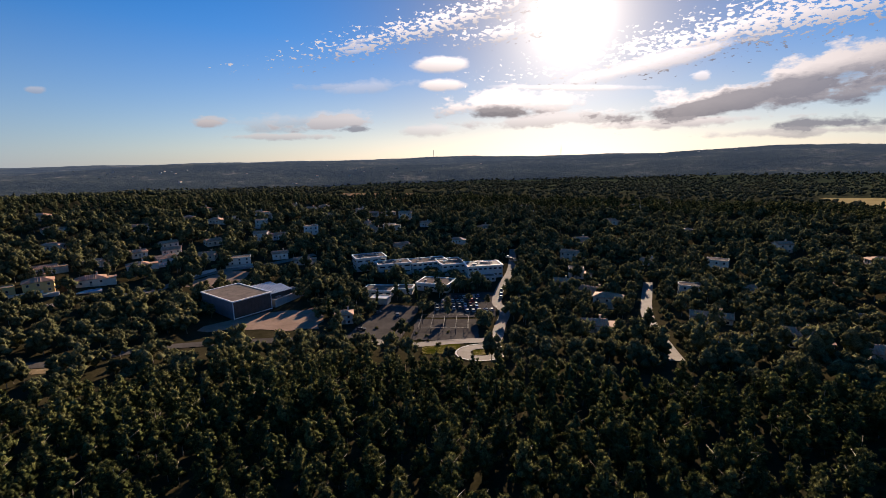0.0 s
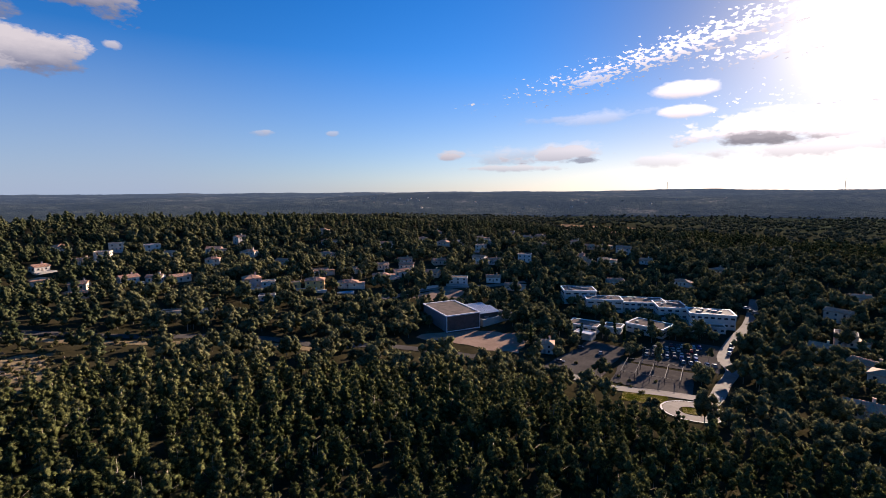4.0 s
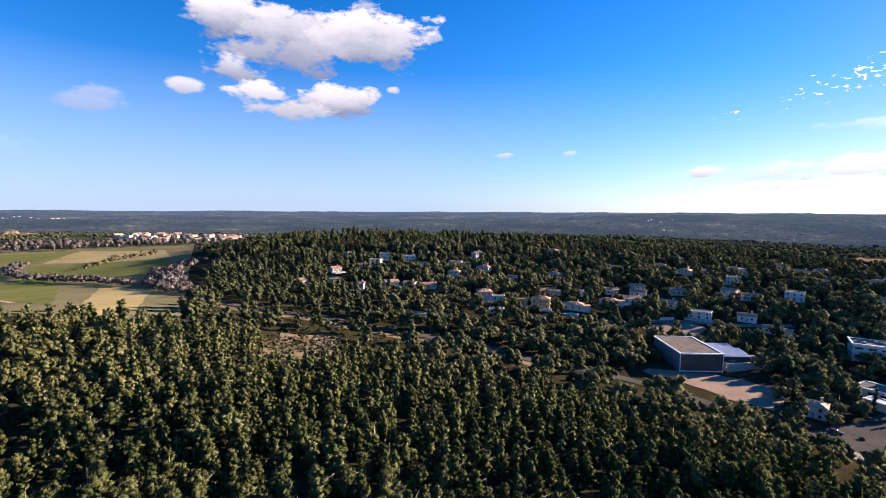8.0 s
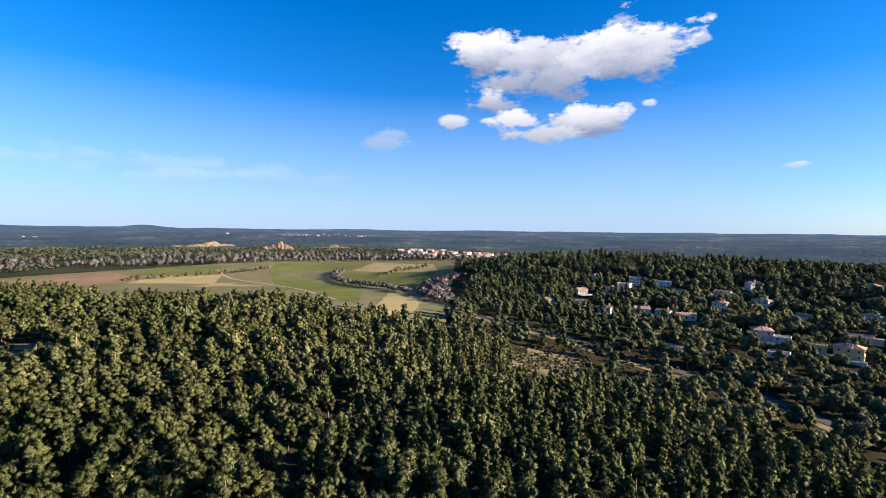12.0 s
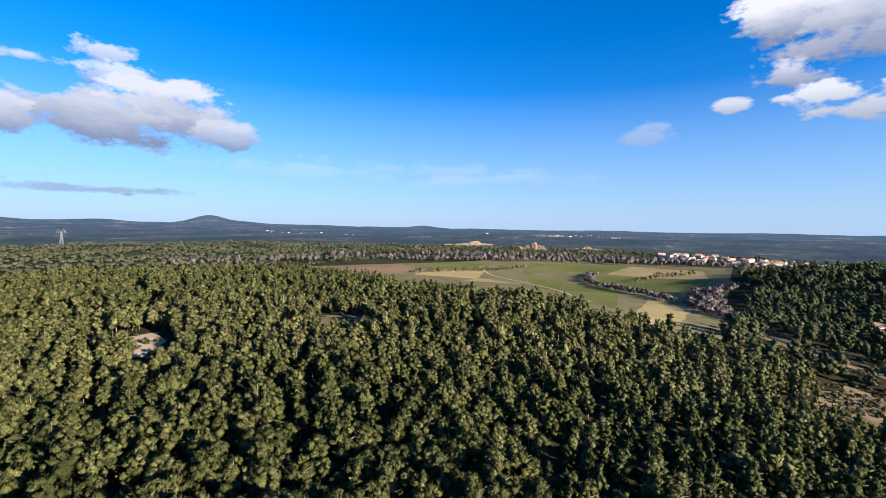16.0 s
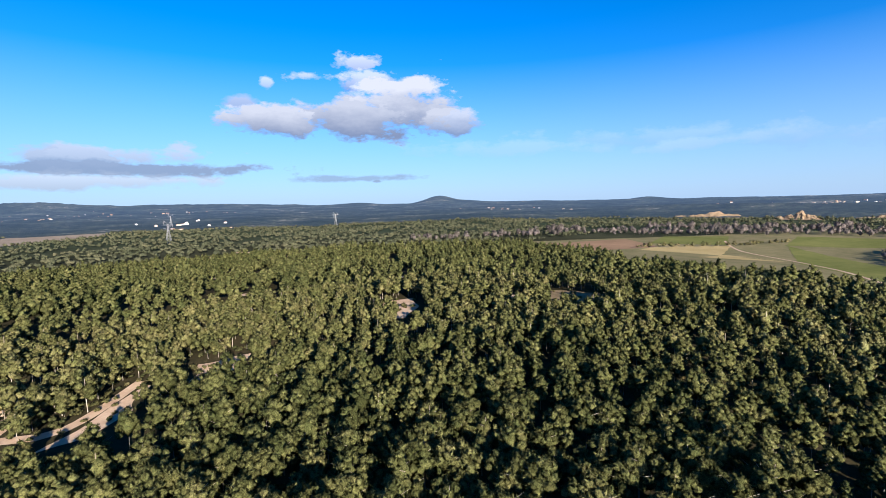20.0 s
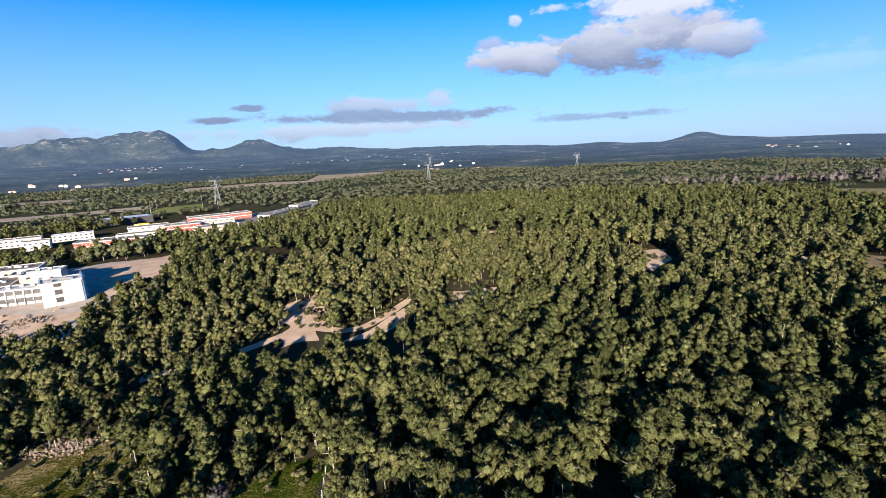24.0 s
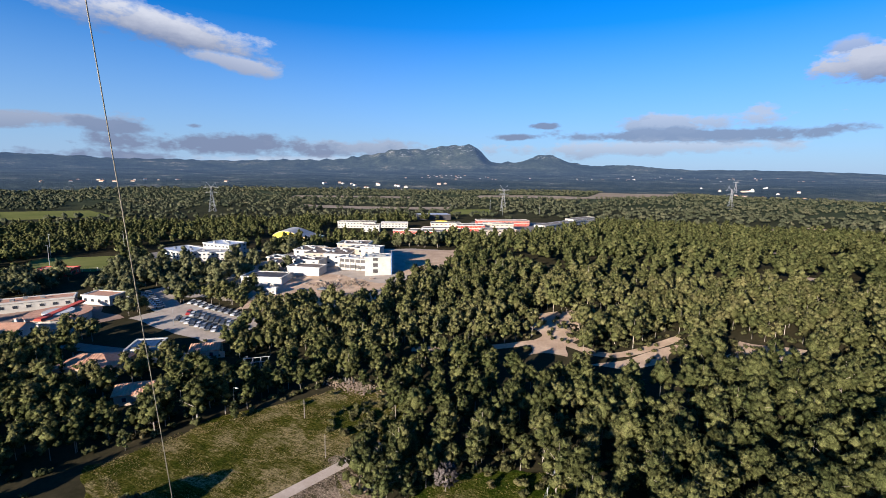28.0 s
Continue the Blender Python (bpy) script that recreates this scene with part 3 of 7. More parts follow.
GREY_METAL = surface("grey_sheet_metal", (0.42, 0.44, 0.47), (0.54, 0.56, 0.60), 5, 0.45, 0.1, metal=0.3)
BLUE_METAL = surface("blue_sheet_metal", (0.12, 0.19, 0.34), (0.18, 0.27, 0.45), 5, 0.5, 0.1)
YELLOW_PAINT = surface("yellow_cladding", (0.62, 0.40, 0.03), (0.72, 0.50, 0.06), 5, 0.6, 0.1)
STEEL = surface("galvanised_steel", (0.20, 0.205, 0.21), (0.30, 0.305, 0.31), 3, 0.5, 0.1, metal=0.6)
RUBBLE = surface("broken_stone", (0.13, 0.095, 0.07), (0.25, 0.19, 0.145), 3, 0.95, 0.6, island=0.25, depth=0.1, spec=0.0)


def glass_mat(name, tint, rough=0.08):
    m, nt, p, out = nodes_of(name)
    p.inputs["Base Color"].default_value = (*tint, 1)
    p.inputs["Roughness"].default_value = rough
    p.inputs["Specular IOR Level"].default_value = 0.6
    return m


WINDOW = glass_mat("window_glass", (0.03, 0.035, 0.045))
POOL = glass_mat("pool_water", (0.10, 0.42, 0.55), 0.04)
CORD = surface("pale_cord", (0.20, 0.17, 0.13), (0.30, 0.26, 0.20), 0.3, 0.7, 0.1)


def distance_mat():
    """Far hills: grey-green scrub with pale rock high up; the haze of a clear day is added as blue glow."""
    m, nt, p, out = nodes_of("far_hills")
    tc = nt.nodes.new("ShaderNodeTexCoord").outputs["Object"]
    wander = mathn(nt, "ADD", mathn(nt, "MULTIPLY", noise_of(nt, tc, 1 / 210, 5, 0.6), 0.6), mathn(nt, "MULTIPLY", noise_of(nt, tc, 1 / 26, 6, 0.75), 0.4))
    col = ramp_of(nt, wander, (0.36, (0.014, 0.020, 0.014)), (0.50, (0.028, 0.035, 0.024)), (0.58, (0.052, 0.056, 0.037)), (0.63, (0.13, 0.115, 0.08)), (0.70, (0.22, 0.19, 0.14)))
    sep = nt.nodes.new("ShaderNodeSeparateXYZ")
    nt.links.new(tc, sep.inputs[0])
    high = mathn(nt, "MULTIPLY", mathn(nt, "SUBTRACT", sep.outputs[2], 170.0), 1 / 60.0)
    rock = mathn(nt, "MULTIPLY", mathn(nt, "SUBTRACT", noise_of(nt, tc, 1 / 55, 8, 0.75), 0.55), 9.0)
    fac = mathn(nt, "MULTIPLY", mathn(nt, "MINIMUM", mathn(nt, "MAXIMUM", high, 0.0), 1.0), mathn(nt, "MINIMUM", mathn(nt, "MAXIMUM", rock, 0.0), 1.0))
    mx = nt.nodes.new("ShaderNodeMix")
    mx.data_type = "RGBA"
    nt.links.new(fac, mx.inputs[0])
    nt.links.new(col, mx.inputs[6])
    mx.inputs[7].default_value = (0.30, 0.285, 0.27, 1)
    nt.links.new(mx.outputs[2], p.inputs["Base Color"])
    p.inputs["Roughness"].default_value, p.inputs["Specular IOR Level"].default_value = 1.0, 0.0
    # haze painted as emission: a blue glow that grows with the distance
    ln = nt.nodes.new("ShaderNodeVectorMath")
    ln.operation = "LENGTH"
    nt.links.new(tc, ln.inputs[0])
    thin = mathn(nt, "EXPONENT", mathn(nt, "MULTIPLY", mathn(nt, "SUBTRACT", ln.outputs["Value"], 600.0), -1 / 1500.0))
    depth = mathn(nt, "MULTIPLY", mathn(nt, "SUBTRACT", 1.0, thin), HAZE_GLOW)
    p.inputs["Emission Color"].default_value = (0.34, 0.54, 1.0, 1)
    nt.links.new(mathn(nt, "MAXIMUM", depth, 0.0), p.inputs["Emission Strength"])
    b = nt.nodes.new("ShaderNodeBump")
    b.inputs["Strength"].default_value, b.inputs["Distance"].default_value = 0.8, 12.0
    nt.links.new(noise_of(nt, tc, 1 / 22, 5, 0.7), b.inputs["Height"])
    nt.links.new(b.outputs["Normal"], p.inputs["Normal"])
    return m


# strength of the painted haze; the hills themselves give no light
HAZE_GLOW = 0.066
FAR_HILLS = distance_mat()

# ---- ground sheet, fields, roads ----
CLEAR = []                              # polygons where no tree of the woods grows


def mesh_of(name, verts, faces, mats, face_mats=None, smooth=False, normals=None):
    me = bpy.data.meshes.new(name)
    verts, faces = np.asarray(verts, np.float32), np.asarray(faces, np.int32)
    n = faces.shape[1]
    me.vertices.add(len(verts))
    me.vertices.foreach_set("co", verts.ravel())
    me.loops.add(faces.size)
    me.loops.foreach_set("vertex_index", faces.ravel())
    me.polygons.add(len(faces))
    me.polygons.foreach_set("loop_start", np.arange(0, faces.size, n, dtype=np.int32))
    if face_mats is not None:
        me.polygons.foreach_set("material_index", np.asarray(face_mats, np.int32))
    me.polygons.foreach_set("use_smooth", np.full(len(faces), smooth))
    for m in mats if isinstance(mats, (list, tuple)) else [mats]:
        me.materials.append(m)
    if normals is not None:
        me.attributes.new("custom_normal", "FLOAT_VECTOR", "POINT").data.foreach_set("vector", np.asarray(normals, np.float32).ravel())
    me.update(calc_edges=True)
    return me


def make_ground():
    turn = np.linspace(0, 2 * np.pi, 361)[:-1]
    r = np.concatenate([[0.001], np.arange(5, 420, 5), 420 * 1.016 ** np.arange(0, 155)])
    r = np.append(r[r < 4900], 4940)
    rr, tt = np.meshgrid(r, turn, indexing="ij")
    x, y = -np.sin(tt) * rr, np.cos(tt) * rr
    v = np.stack([x, y, land(x, y)], -1).reshape(-1, 3)
    i, j = np.meshgrid(np.arange(len(r) - 1), np.arange(360), indexing="ij")
    k = (j + 1) % 360
    f = np.stack([i * 360 + j, (i + 1) * 360 + j, (i + 1) * 360 + k, i * 360 + k], -1).reshape(-1, 4)[:, ::-1]
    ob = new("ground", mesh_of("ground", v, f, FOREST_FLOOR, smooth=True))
    return tagged(ob, "brown and green forest floor rolling away to the horizon, darkened for tree shade", "ground", kind="structure")


make_ground()


def make_backdrop():
    """The far hills and the mountain, a good kilometre off and more."""
    g = np.random.default_rng(3)
    turn = np.linspace(0, 2 * np.pi, 901)[:-1]
    r = 1330 * 1.014 ** np.arange(0, 95)
    rr, tt = np.meshgrid(r, turn, indexing="ij")
    x, y = -np.sin(tt) * rr, np.cos(tt) * rr
    z = land(x, y)
    rise = np.clip((z - 70) / 110, 0, 1)
    gully = np.abs(np.sin(x / 83 + 1.6 * np.sin(y / 140))) + np.abs(np.sin(y / 97 + 1.4 * np.sin(x / 120))) + 0.5 * np.abs(np.sin((x + y) / 41))
    z = z + 5 * np.clip((rr - 1400) / 500, 0, 1) + 9 * np.clip((rr - 2500) / 1500, 0, 1) + rise * 8 * (1.25 - gully) + g.uniform(0, 1, x.shape) * (3 + 3 * rise) - 5 * (rr < 1340)
    v = np.stack([x, y, z], -1).reshape(-1, 3)
    i, j = np.meshgrid(np.arange(len(r) - 1), np.arange(900), indexing="ij")
    k = (j + 1) % 900
    f = np.stack([i * 900 + j, (i + 1) * 900 + j, (i + 1) * 900 + k, i * 900 + k], -1).reshape(-1, 4)[:, ::-1]
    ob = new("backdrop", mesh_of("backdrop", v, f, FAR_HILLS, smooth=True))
    return tagged(ob, "far wooded hills and a rocky mountain with blue haze put in as glow", "hills", kind="structure")


make_backdrop()


def inside(poly, x, y):
    """Which of the places lie in the polygon."""
    hit = np.zeros(x.shape, bool)
    px, py = poly[-1]
    for qx, qy in poly:
        if qy != py:
            hit ^= ((qy > y) != (py > y)) & (x < (px - qx) * (y - qy) / (py - qy) + qx)
        px, py = qx, qy
    return hit


def draped(name, corners, material, lift=0.15, step=5.0, label="", category="field", clear=True, ragged=1.0):
    """A four-cornered patch of ground that follows the land."""
    if category in ("field", "vineyard"):
        ragged = 0.3
    a, b, c, d = [np.array(p, float) for p in corners]
    n = int(max(2, min(80, max(np.linalg.norm(b - a), np.linalg.norm(c - d)) / step)))
    m = int(max(2, min(60, max(np.linalg.norm(d - a), np.linalg.norm(c - b)) / step)))
    u, w = np.meshgrid(np.linspace(0, 1, n + 1), np.linspace(0, 1, m + 1), indexing="ij")
    u, w = u[..., None], w[..., None]
    p = a * (1 - u) * (1 - w) + b * u * (1 - w) + c * u * w + d * (1 - u) * w
    # uneven outline
    wob = np.stack([np.sin(p[..., 1] / 5.0) + 0.7 * np.sin(p[..., 1] / 2.3 + 1), np.sin(p[..., 0] / 6.0) + 0.7 * np.sin(p[..., 0] / 2.6)], -1) * min(1.6, 0.03 * np.linalg.norm(c - a)) * ragged
    p = p + wob
    v = np.concatenate([p, (land(p[..., 0], p[..., 1]) + lift)[..., None]], -1).reshape(-1, 3)
    i, j = np.meshgrid(np.arange(n), np.arange(m), indexing="ij")
    k = m + 1
    f = np.stack([i * k + j, (i + 1) * k + j, (i + 1) * k + j + 1, i * k + j + 1], -1).reshape(-1, 4)
    if np.cross(b - a, d - a) < 0:
        f = f[:, ::-1]
    ob = new(name, mesh_of(name, v, f, material, smooth=True))
    if clear:
        CLEAR.append([tuple(q) for q in (a, b, c, d)])
    return tagged(ob, label, category, kind="structure")


def smooth_line(pts, step=4.0):
    pts = [np.array(p, float) for p in pts]
    out = []
    for i in range(len(pts) - 1):
        p0, p1, p2, p3 = pts[max(i - 1, 0)], pts[i], pts[i + 1], pts[min(i + 2, len(pts) - 1)]
        n = max(1, int(np.linalg.norm(p2 - p1) / step))
        for k in range(n):
            t = k / n
            out.append(0.5 * (2 * p1 + (p2 - p0) * t + (2 * p0 - 5 * p1 + 4 * p2 - p3) * t * t + (3 * p1 - p0 - 3 * p2 + p3) * t ** 3))
    return np.array(out + [pts[-1]])


def ribbon(line, width, lift):
    d = np.gradient(line, axis=0)
    side = np.stack([-d[:, 1], d[:, 0]], -1) / np.maximum(np.linalg.norm(d, axis=1), 1e-6)[:, None]
    cols = [line + side * (k * width) for k in (0.5, 0.17, -0.17, -0.5)]
    p = np.stack(cols, 1)
    v = np.concatenate([p, (land(p[..., 0], p[..., 1]) + lift)[..., None]], -1).reshape(-1, 3)
    n = len(line)
    i, j = np.meshgrid(np.arange(n - 1), np.arange(3), indexing="ij")
    f = np.stack([i * 4 + j, i * 4 + j + 1, (i + 1) * 4 + j + 1, (i + 1) * 4 + j], -1).reshape(-1, 4)
    return v, f[:, ::-1], line + side * (width * 0.5 + 0.8), line - side * (width * 0.5 + 0.8)


def road(name, pts, width, material, label, lift=0.2, clear=True):
    line = smooth_line(pts)
    v, f, left, right = ribbon(line, width, lift)
    ob = new(name, mesh_of(name, v, f, material, smooth=True))
    if clear:
        for i in range(0, len(line) - 1):
            CLEAR.append([tuple(left[i]), tuple(left[i + 1]), tuple(right[i + 1]), tuple(right[i])])
    return tagged(ob, label, "road", kind="structure")



# ---- fields, tracks and clearings ----
def no_woods(*corners):
    CLEAR.append(list(corners))


no_woods((-236, 24), (-300, 38), (-420, 70), (-560, 80), (-830, 110), (-850, -180), (-700, -420), (-560, -430), (-460, -425), (-450, -310), (-478, -215), (-345, -78), (-236, -22))
no_woods((1, -62), (19, -62), (20, -79), (1, -79))
no_woods((-960, 10), (-940, 290), (-1120, 310), (-1140, -10))
no_woods((-830, 120), (-850, 0), (-760, -300), (-640, -500), (-720, -560), (-880, -430), (-970, -60), (-940, 130))
no_woods((186, -124), (130, -118), (134, -103), (184, -106))
no_woods((-126, 204), (-68, 210), (-64, 187), (-110, 174))
no_woods((50, -96), (57, -83), (64, -68), (74, -50), (100, -40), (108, -62), (98, -82), (63, -110))
no_woods((14, -64), (78, -56), (84, -20), (10, -20))
no_woods((156, -152), (108, -168), (98, -230), (118, -290), (205, -275), (205, -225), (172, -205), (166, -178))
no_woods((206, -354), (150, -364), (138, -322), (190, -316))
no_woods((170, -500), (100, -510), (96, -470), (168, -425))
no_woods((220, -340), (120, -380), (60, -450), (40, -570), (190, -570), (270, -420), (300, -395), (260, -340))
no_woods((290, -270), (225, -280), (230, -330), (290, -345))
no_woods((320, -203), (222, -203), (228, -250), (325, -262))
no_woods((262, -90), (188, -92), (182, -122), (240, -142))
no_woods((55, -60), (112, -52), (112, 6), (52, 6))
no_woods((50, -76), (64, -74), (74, -56), (50, -56))
no_woods((54, 138), (61, 136), (98, 258), (93, 262))
no_woods((-12, 172), (9, 170), (21, 262), (41, 345), (31, 348), (9, 262), (4, 196), (-12, 194))
no_woods((40, -130), (20, -132), (22, -152), (42, -150))
no_woods((16, -131), (-8, -134), (-9, -151), (16, -147))
no_woods((-16, -148), (-20, -174), (-42, -170), (-34, -146))
no_woods((-176, 44), (-164, 60), (-192, 96), (-210, 92))
no_woods((-140, -126), (-150, -100), (-166, -108), (-164, -132))
no_woods((-281, 48), (-260, 64), (-241, 88), (-219, 105), (-201, 122), (-186, 139), (-166, 152), (-146, 159), (-139, 151), (-160, 143), (-178, 131), (-192, 115), (-210, 98), (-232, 81), (-252, 58), (-272, 44))
no_woods((-84, -142), (-98, -136), (-118, -174), (-106, -186))
draped("site_ground", [(192, -150), (106, -168), (112, -288), (216, -270)], GRAVEL, lift=0.06, label="grey gravelled ground of the building site", category="ground", clear=False)
draped("valley_floor", [(-232, 26), (-840, 110), (-880, -220), (-450, -440)], VINE_FIELD, lift=0.05, label="olive grassland of the valley", step=10)
draped("field", [(-236, -14), (-268, 12), (-345, 22), (-400, -4)], STRAW_FIELD, label="brown stubble field at the foot of the wood")
draped("field", [(-300, -22), (-450, -30), (-648, -169), (-466, -114)], GREEN_FIELD, label="wide green crop field beyond the pine wood")
draped("field", [(-480, -62), (-430, 50), (-570, 42), (-640, -66)], GREEN_FIELD, label="green field between hedges in the valley")
draped("field", [(-660, -60), (-560, 52), (-700, 58), (-790, -34)], STRAW_FIELD, label="straw-coloured field in the valley")
draped("vineyard", [(-493, -167), (-478, -116), (-625, -169), (-590, -207)], VINE_FIELD, label="grey-green vineyard plot", category="vineyard")
draped("field", [(-455, -190), (-484, -118), (-496, -122), (-505, -185)], STRAW_FIELD, label="pale straw strip by the vineyard")
draped("field", [(-480, -262), (-496, -185), (-600, -212), (-556, -268)], STRAW_FIELD, label="pale yellow stubble field by the wood")
draped("field", [(-560, -290), (-612, -220), (-735, -262), (-680, -330)], GREEN_FIELD, label="green crop field before the bare trees")
draped("field", [(-650, -172), (-690, -40), (-800, -28), (-775, -190)], GREEN_FIELD, label="green meadow before the bare trees")
draped("field", [(-440, -390), (-420, -290), (-530, -262), (-600, -345)], BROWN_FIELD, label="reddish ploughed field by the wood")
draped("field", [(640, -740), (440, -850), (455, -930), (680, -800)], FALLOW_FIELD, label="pale brown fallow field on the plain")
draped("field", [(470, -560), (270, -655), (285, -700), (495, -600)], FALLOW_FIELD, label="pale brown fallow field on the plain")
draped("field", [(601, -255), (540, -345), (640, -375), (700, -300)], GREEN_FIELD, label="olive green meadow on the plain")
draped("field", [(120, -1000), (-60, -1180), (-130, -1600), (80, -1700)], FALLOW_FIELD, label="long pale brown field on the plain", step=20)
draped("field", [(330, -950), (120, -985), (105, -1090), (350, -1040)], FALLOW_FIELD, label="pale fallow field on the plain", step=15)
draped("field", [(-130, 560), (-60, 560), (-50, 640), (-150, 640)], BROWN_FIELD, label="brown clearing on the wooded hill")
draped("field", [(-560, 810), (-500, 840), (-540, 920), (-600, 890)], GREEN_FIELD, label="small green meadow in the woods")
draped("field", [(380, 430), (470, 400), (540, 520), (430, 560)], STRAW_FIELD, label="straw field among woods")
draped("field", [(1000, 1500), (1130, 1400), (1230, 1650), (900, 1720)], VINE_FIELD, label="olive hillside meadow", step=20)
draped("meadow_margin", [(42, -96), (72, -116), (106, -62), (54, -42)], GRASS, label="rough grass under and beside the path", category="meadow", lift=0.05, step=2, clear=False)
draped("meadow", [(63, -108), (57, -87), (75, -59), (104, -63)], GRASS, label="rough grass meadow with dry yellow tufts", category="meadow", step=2)
draped("meadow", [(63, -108), (104, -63), (92, -92), (76, -113)], GRASS, label="shaded rough grass slope", category="meadow", lift=0.12, step=2)
draped("dry_verge", [(60, -85), (64, -56), (27, -60), (47, -75)], DRY_GRASS, label="grey-brown dry weedy ground beside the path", category="meadow", lift=0.1, step=1.2, ragged=2.2)
draped("dry_verge", [(62, -60), (86, -46), (78, -34), (44, -46)], DRY_GRASS, label="brown weedy ground between the branches of the path", category="meadow", lift=0.06, step=2, ragged=2)
draped("dry_verge", [(47, -77), (62, -84), (58, -96), (40, -88)], DRY_GRASS, label="brown weedy ground under the corner pines", category="meadow", lift=0.07, step=2, ragged=2, clear=False)
draped("grass_strip", [(45, -71), (28, -61), (13, -64), (18, -88)], FRESH_GRASS, label="green grass strip along a fence", category="meadow", step=2)
draped("grass_strip", [(45, -72), (18, -87), (8, -103), (37, -87)], FRESH_GRASS, label="green grass slope at the pines' edge", category="meadow", lift=0.12, step=2)
draped("building_site_ground", [(152, -148), (118, -172), (112, -200), (168, -205)], SAND, label="sandy churned ground of the building site", category="ground")
draped("sand_yard", [(112, -212), (94, -222), (112, -290), (138, -276)], SAND, label="bare yellow sand yard beside the new building", category="ground")
draped("sand_clearing", [(32, -146), (22, -150), (26, -186), (40, -184)], SAND, label="pale sandy clearing in the pines", category="ground", step=1.2, ragged=1.5)
draped("sand_clearing", [(15, -146), (-5, -150), (-9, -168), (2, -157)], SAND, label="pale sandy track bend in the pines", category="ground", step=1.2, ragged=1.5)
draped("sand_clearing", [(-19, -159), (-26, -174), (-40, -168), (-34, -161)], SAND, label="narrow pale sandy clearing", category="ground", step=1.2, ragged=1.5)
draped("sand_clearing", [(-88, -164), (-98, -157), (-118, -176), (-108, -187)], SAND, label="small pale sandy clearing in the pines", category="ground", step=1.2, ragged=1.5)
draped("sand_clearing", [(28, -176), (12, -177), (10, -195), (27, -190)], SAND, label="pale sandy clearing among pines", category="ground", step=1.2, ragged=1.5)
draped("scrub_clearing", [(-182, 46), (-174, 72), (-208, 90), (-216, 64)], SCRUB_GROUND, label="stony brown clearing with low scrub", category="ground")
draped("scrub_clearing", [(-152, -134), (-157, -104), (-180, -122), (-171, -144)], SCRUB_GROUND, label="brown clearing with low scrub", category="ground")
draped("forecourt", [(-124, 203), (-112, 226), (-78, 240), (-70, 208)], EARTH, label="bare reddish earth yard before the sports hall", category="ground")
draped("playground", [(-162, 262), (-134, 262), (-126, 288), (-150, 292)], EARTH, label="bare earth play area behind the sports hall", category="ground")
draped("car_park", [(-24, 222), (9, 220), (12, 260), (-14, 262)], ASPHALT, label="dark asphalt car park of the school", category="car park", lift=0.18, ragged=0.3)
draped("school_yard", [(-30, 190), (-2, 186), (0, 217), (-28, 220)], ASPHALT, label="grey tarred yard with painted shadows of frames", category="yard", lift=0.18, ragged=0.3)
draped("lawn", [(-24, 172), (-10, 172), (-9, 184), (-24, 184)], GRASS, label="small lawn by the roundabout", category="lawn", ragged=0.3)
draped("plaza", [(-58, 196), (-34, 190), (-28, 240), (-46, 246)], ASPHALT, label="grey tarred approach to the school", category="yard", lift=0.17, ragged=0.3)
draped("car_park", [(184, -124), (132, -118), (132, -144), (178, -150)], GRAVEL, label="pale gravelled car park by the pines", category="car park", ragged=0.3)
draped("car_park", [(216, -146), (180, -132), (176, -141), (210, -160)], GRAVEL, label="long grey car park lane", category="car park", lift=0.2, ragged=0.3)
draped("sports_pitch", [(322, -136), (276, -172), (300, -214), (350, -180)], GREEN_FIELD, label="green sports pitch behind a fence", category="pitch")
draped("sports_pitch", [(240, -590), (192, -625), (215, -690), (265, -660)], GREEN_FIELD, label="green sports pitch by the long buildings", category="pitch")
draped("yard", [(210, -340), (100, -420), (60, -560), (180, -540)], PALE_ASPHALT, label="grey yard between the long red buildings", category="yard")
draped("yard", [(300, -200), (226, -200), (236, -250), (316, -256)], PALE_ASPHALT, label="grey yard round the white building", category="yard")
draped("yard", [(250, -98), (190, -98), (186, -124), (245, -136)], EARTH, label="garden ground round the low white school", category="yard")
draped("quarry_floor", [(-1330, -610), (-1200, -420), (-1290, -400), (-1420, -600)], QUARRY, label="pale quarry benches on the far hillside", category="quarry", lift=1.0, step=12)
draped("quarry_floor", [(-1190, -340), (-1195, -255), (-1260, -262), (-1260, -345)], QUARRY, label="orange quarry floor", category="quarry", lift=1.0, step=12)

road("road", [(-310, 40), (-283, 52), (-263, 68), (-243, 92), (-221, 109), (-203, 126), (-188, 143), (-168, 156), (-148, 163), (-129, 180), (-100, 190), (-72, 193), (-45, 190)], 6, ASPHALT, "grey road winding along the foot of the wooded hill")
road("road", [(36, 345), (28, 301), (18, 271), (12, 243), (14, 226), (9, 205), (6, 190), (3, 180)], 5, PALE_ASPHALT, "pale road down to a roundabout")
road("road", [(-45, 190), (-30, 184), (-12, 186), (3, 186)], 6, PALE_ASPHALT, "short grey link road by the school yard", 0.22)
road("road", [(98, 260), (80, 221), (72, 200), (66, 178), (60, 152)], 5, PALE_ASPHALT, "straight pale street shining against the sun")
road("road", [(-215, 200), (-190, 232), (-171, 252), (-164, 272), (-150, 292), (-130, 306), (-105, 330)], 5, PALE_ASPHALT, "pale village lane above the sports hall")
road("path", [(78, -48), (70, -57), (67, -62), (63, -71), (60, -78), (56.5, -86), (53, -93)], 2.6, TRACK, "pale beige path along the meadow")
road("path", [(67, -61), (63.5, -57.5), (61, -52), (60, -46)], 3.0, TRACK, "pale beige branch of the path", 0.24)
road("path", [(67, -62), (73, -56), (82, -51)], 2.6, TRACK, "pale beige branch of the path by a bush", 0.28)
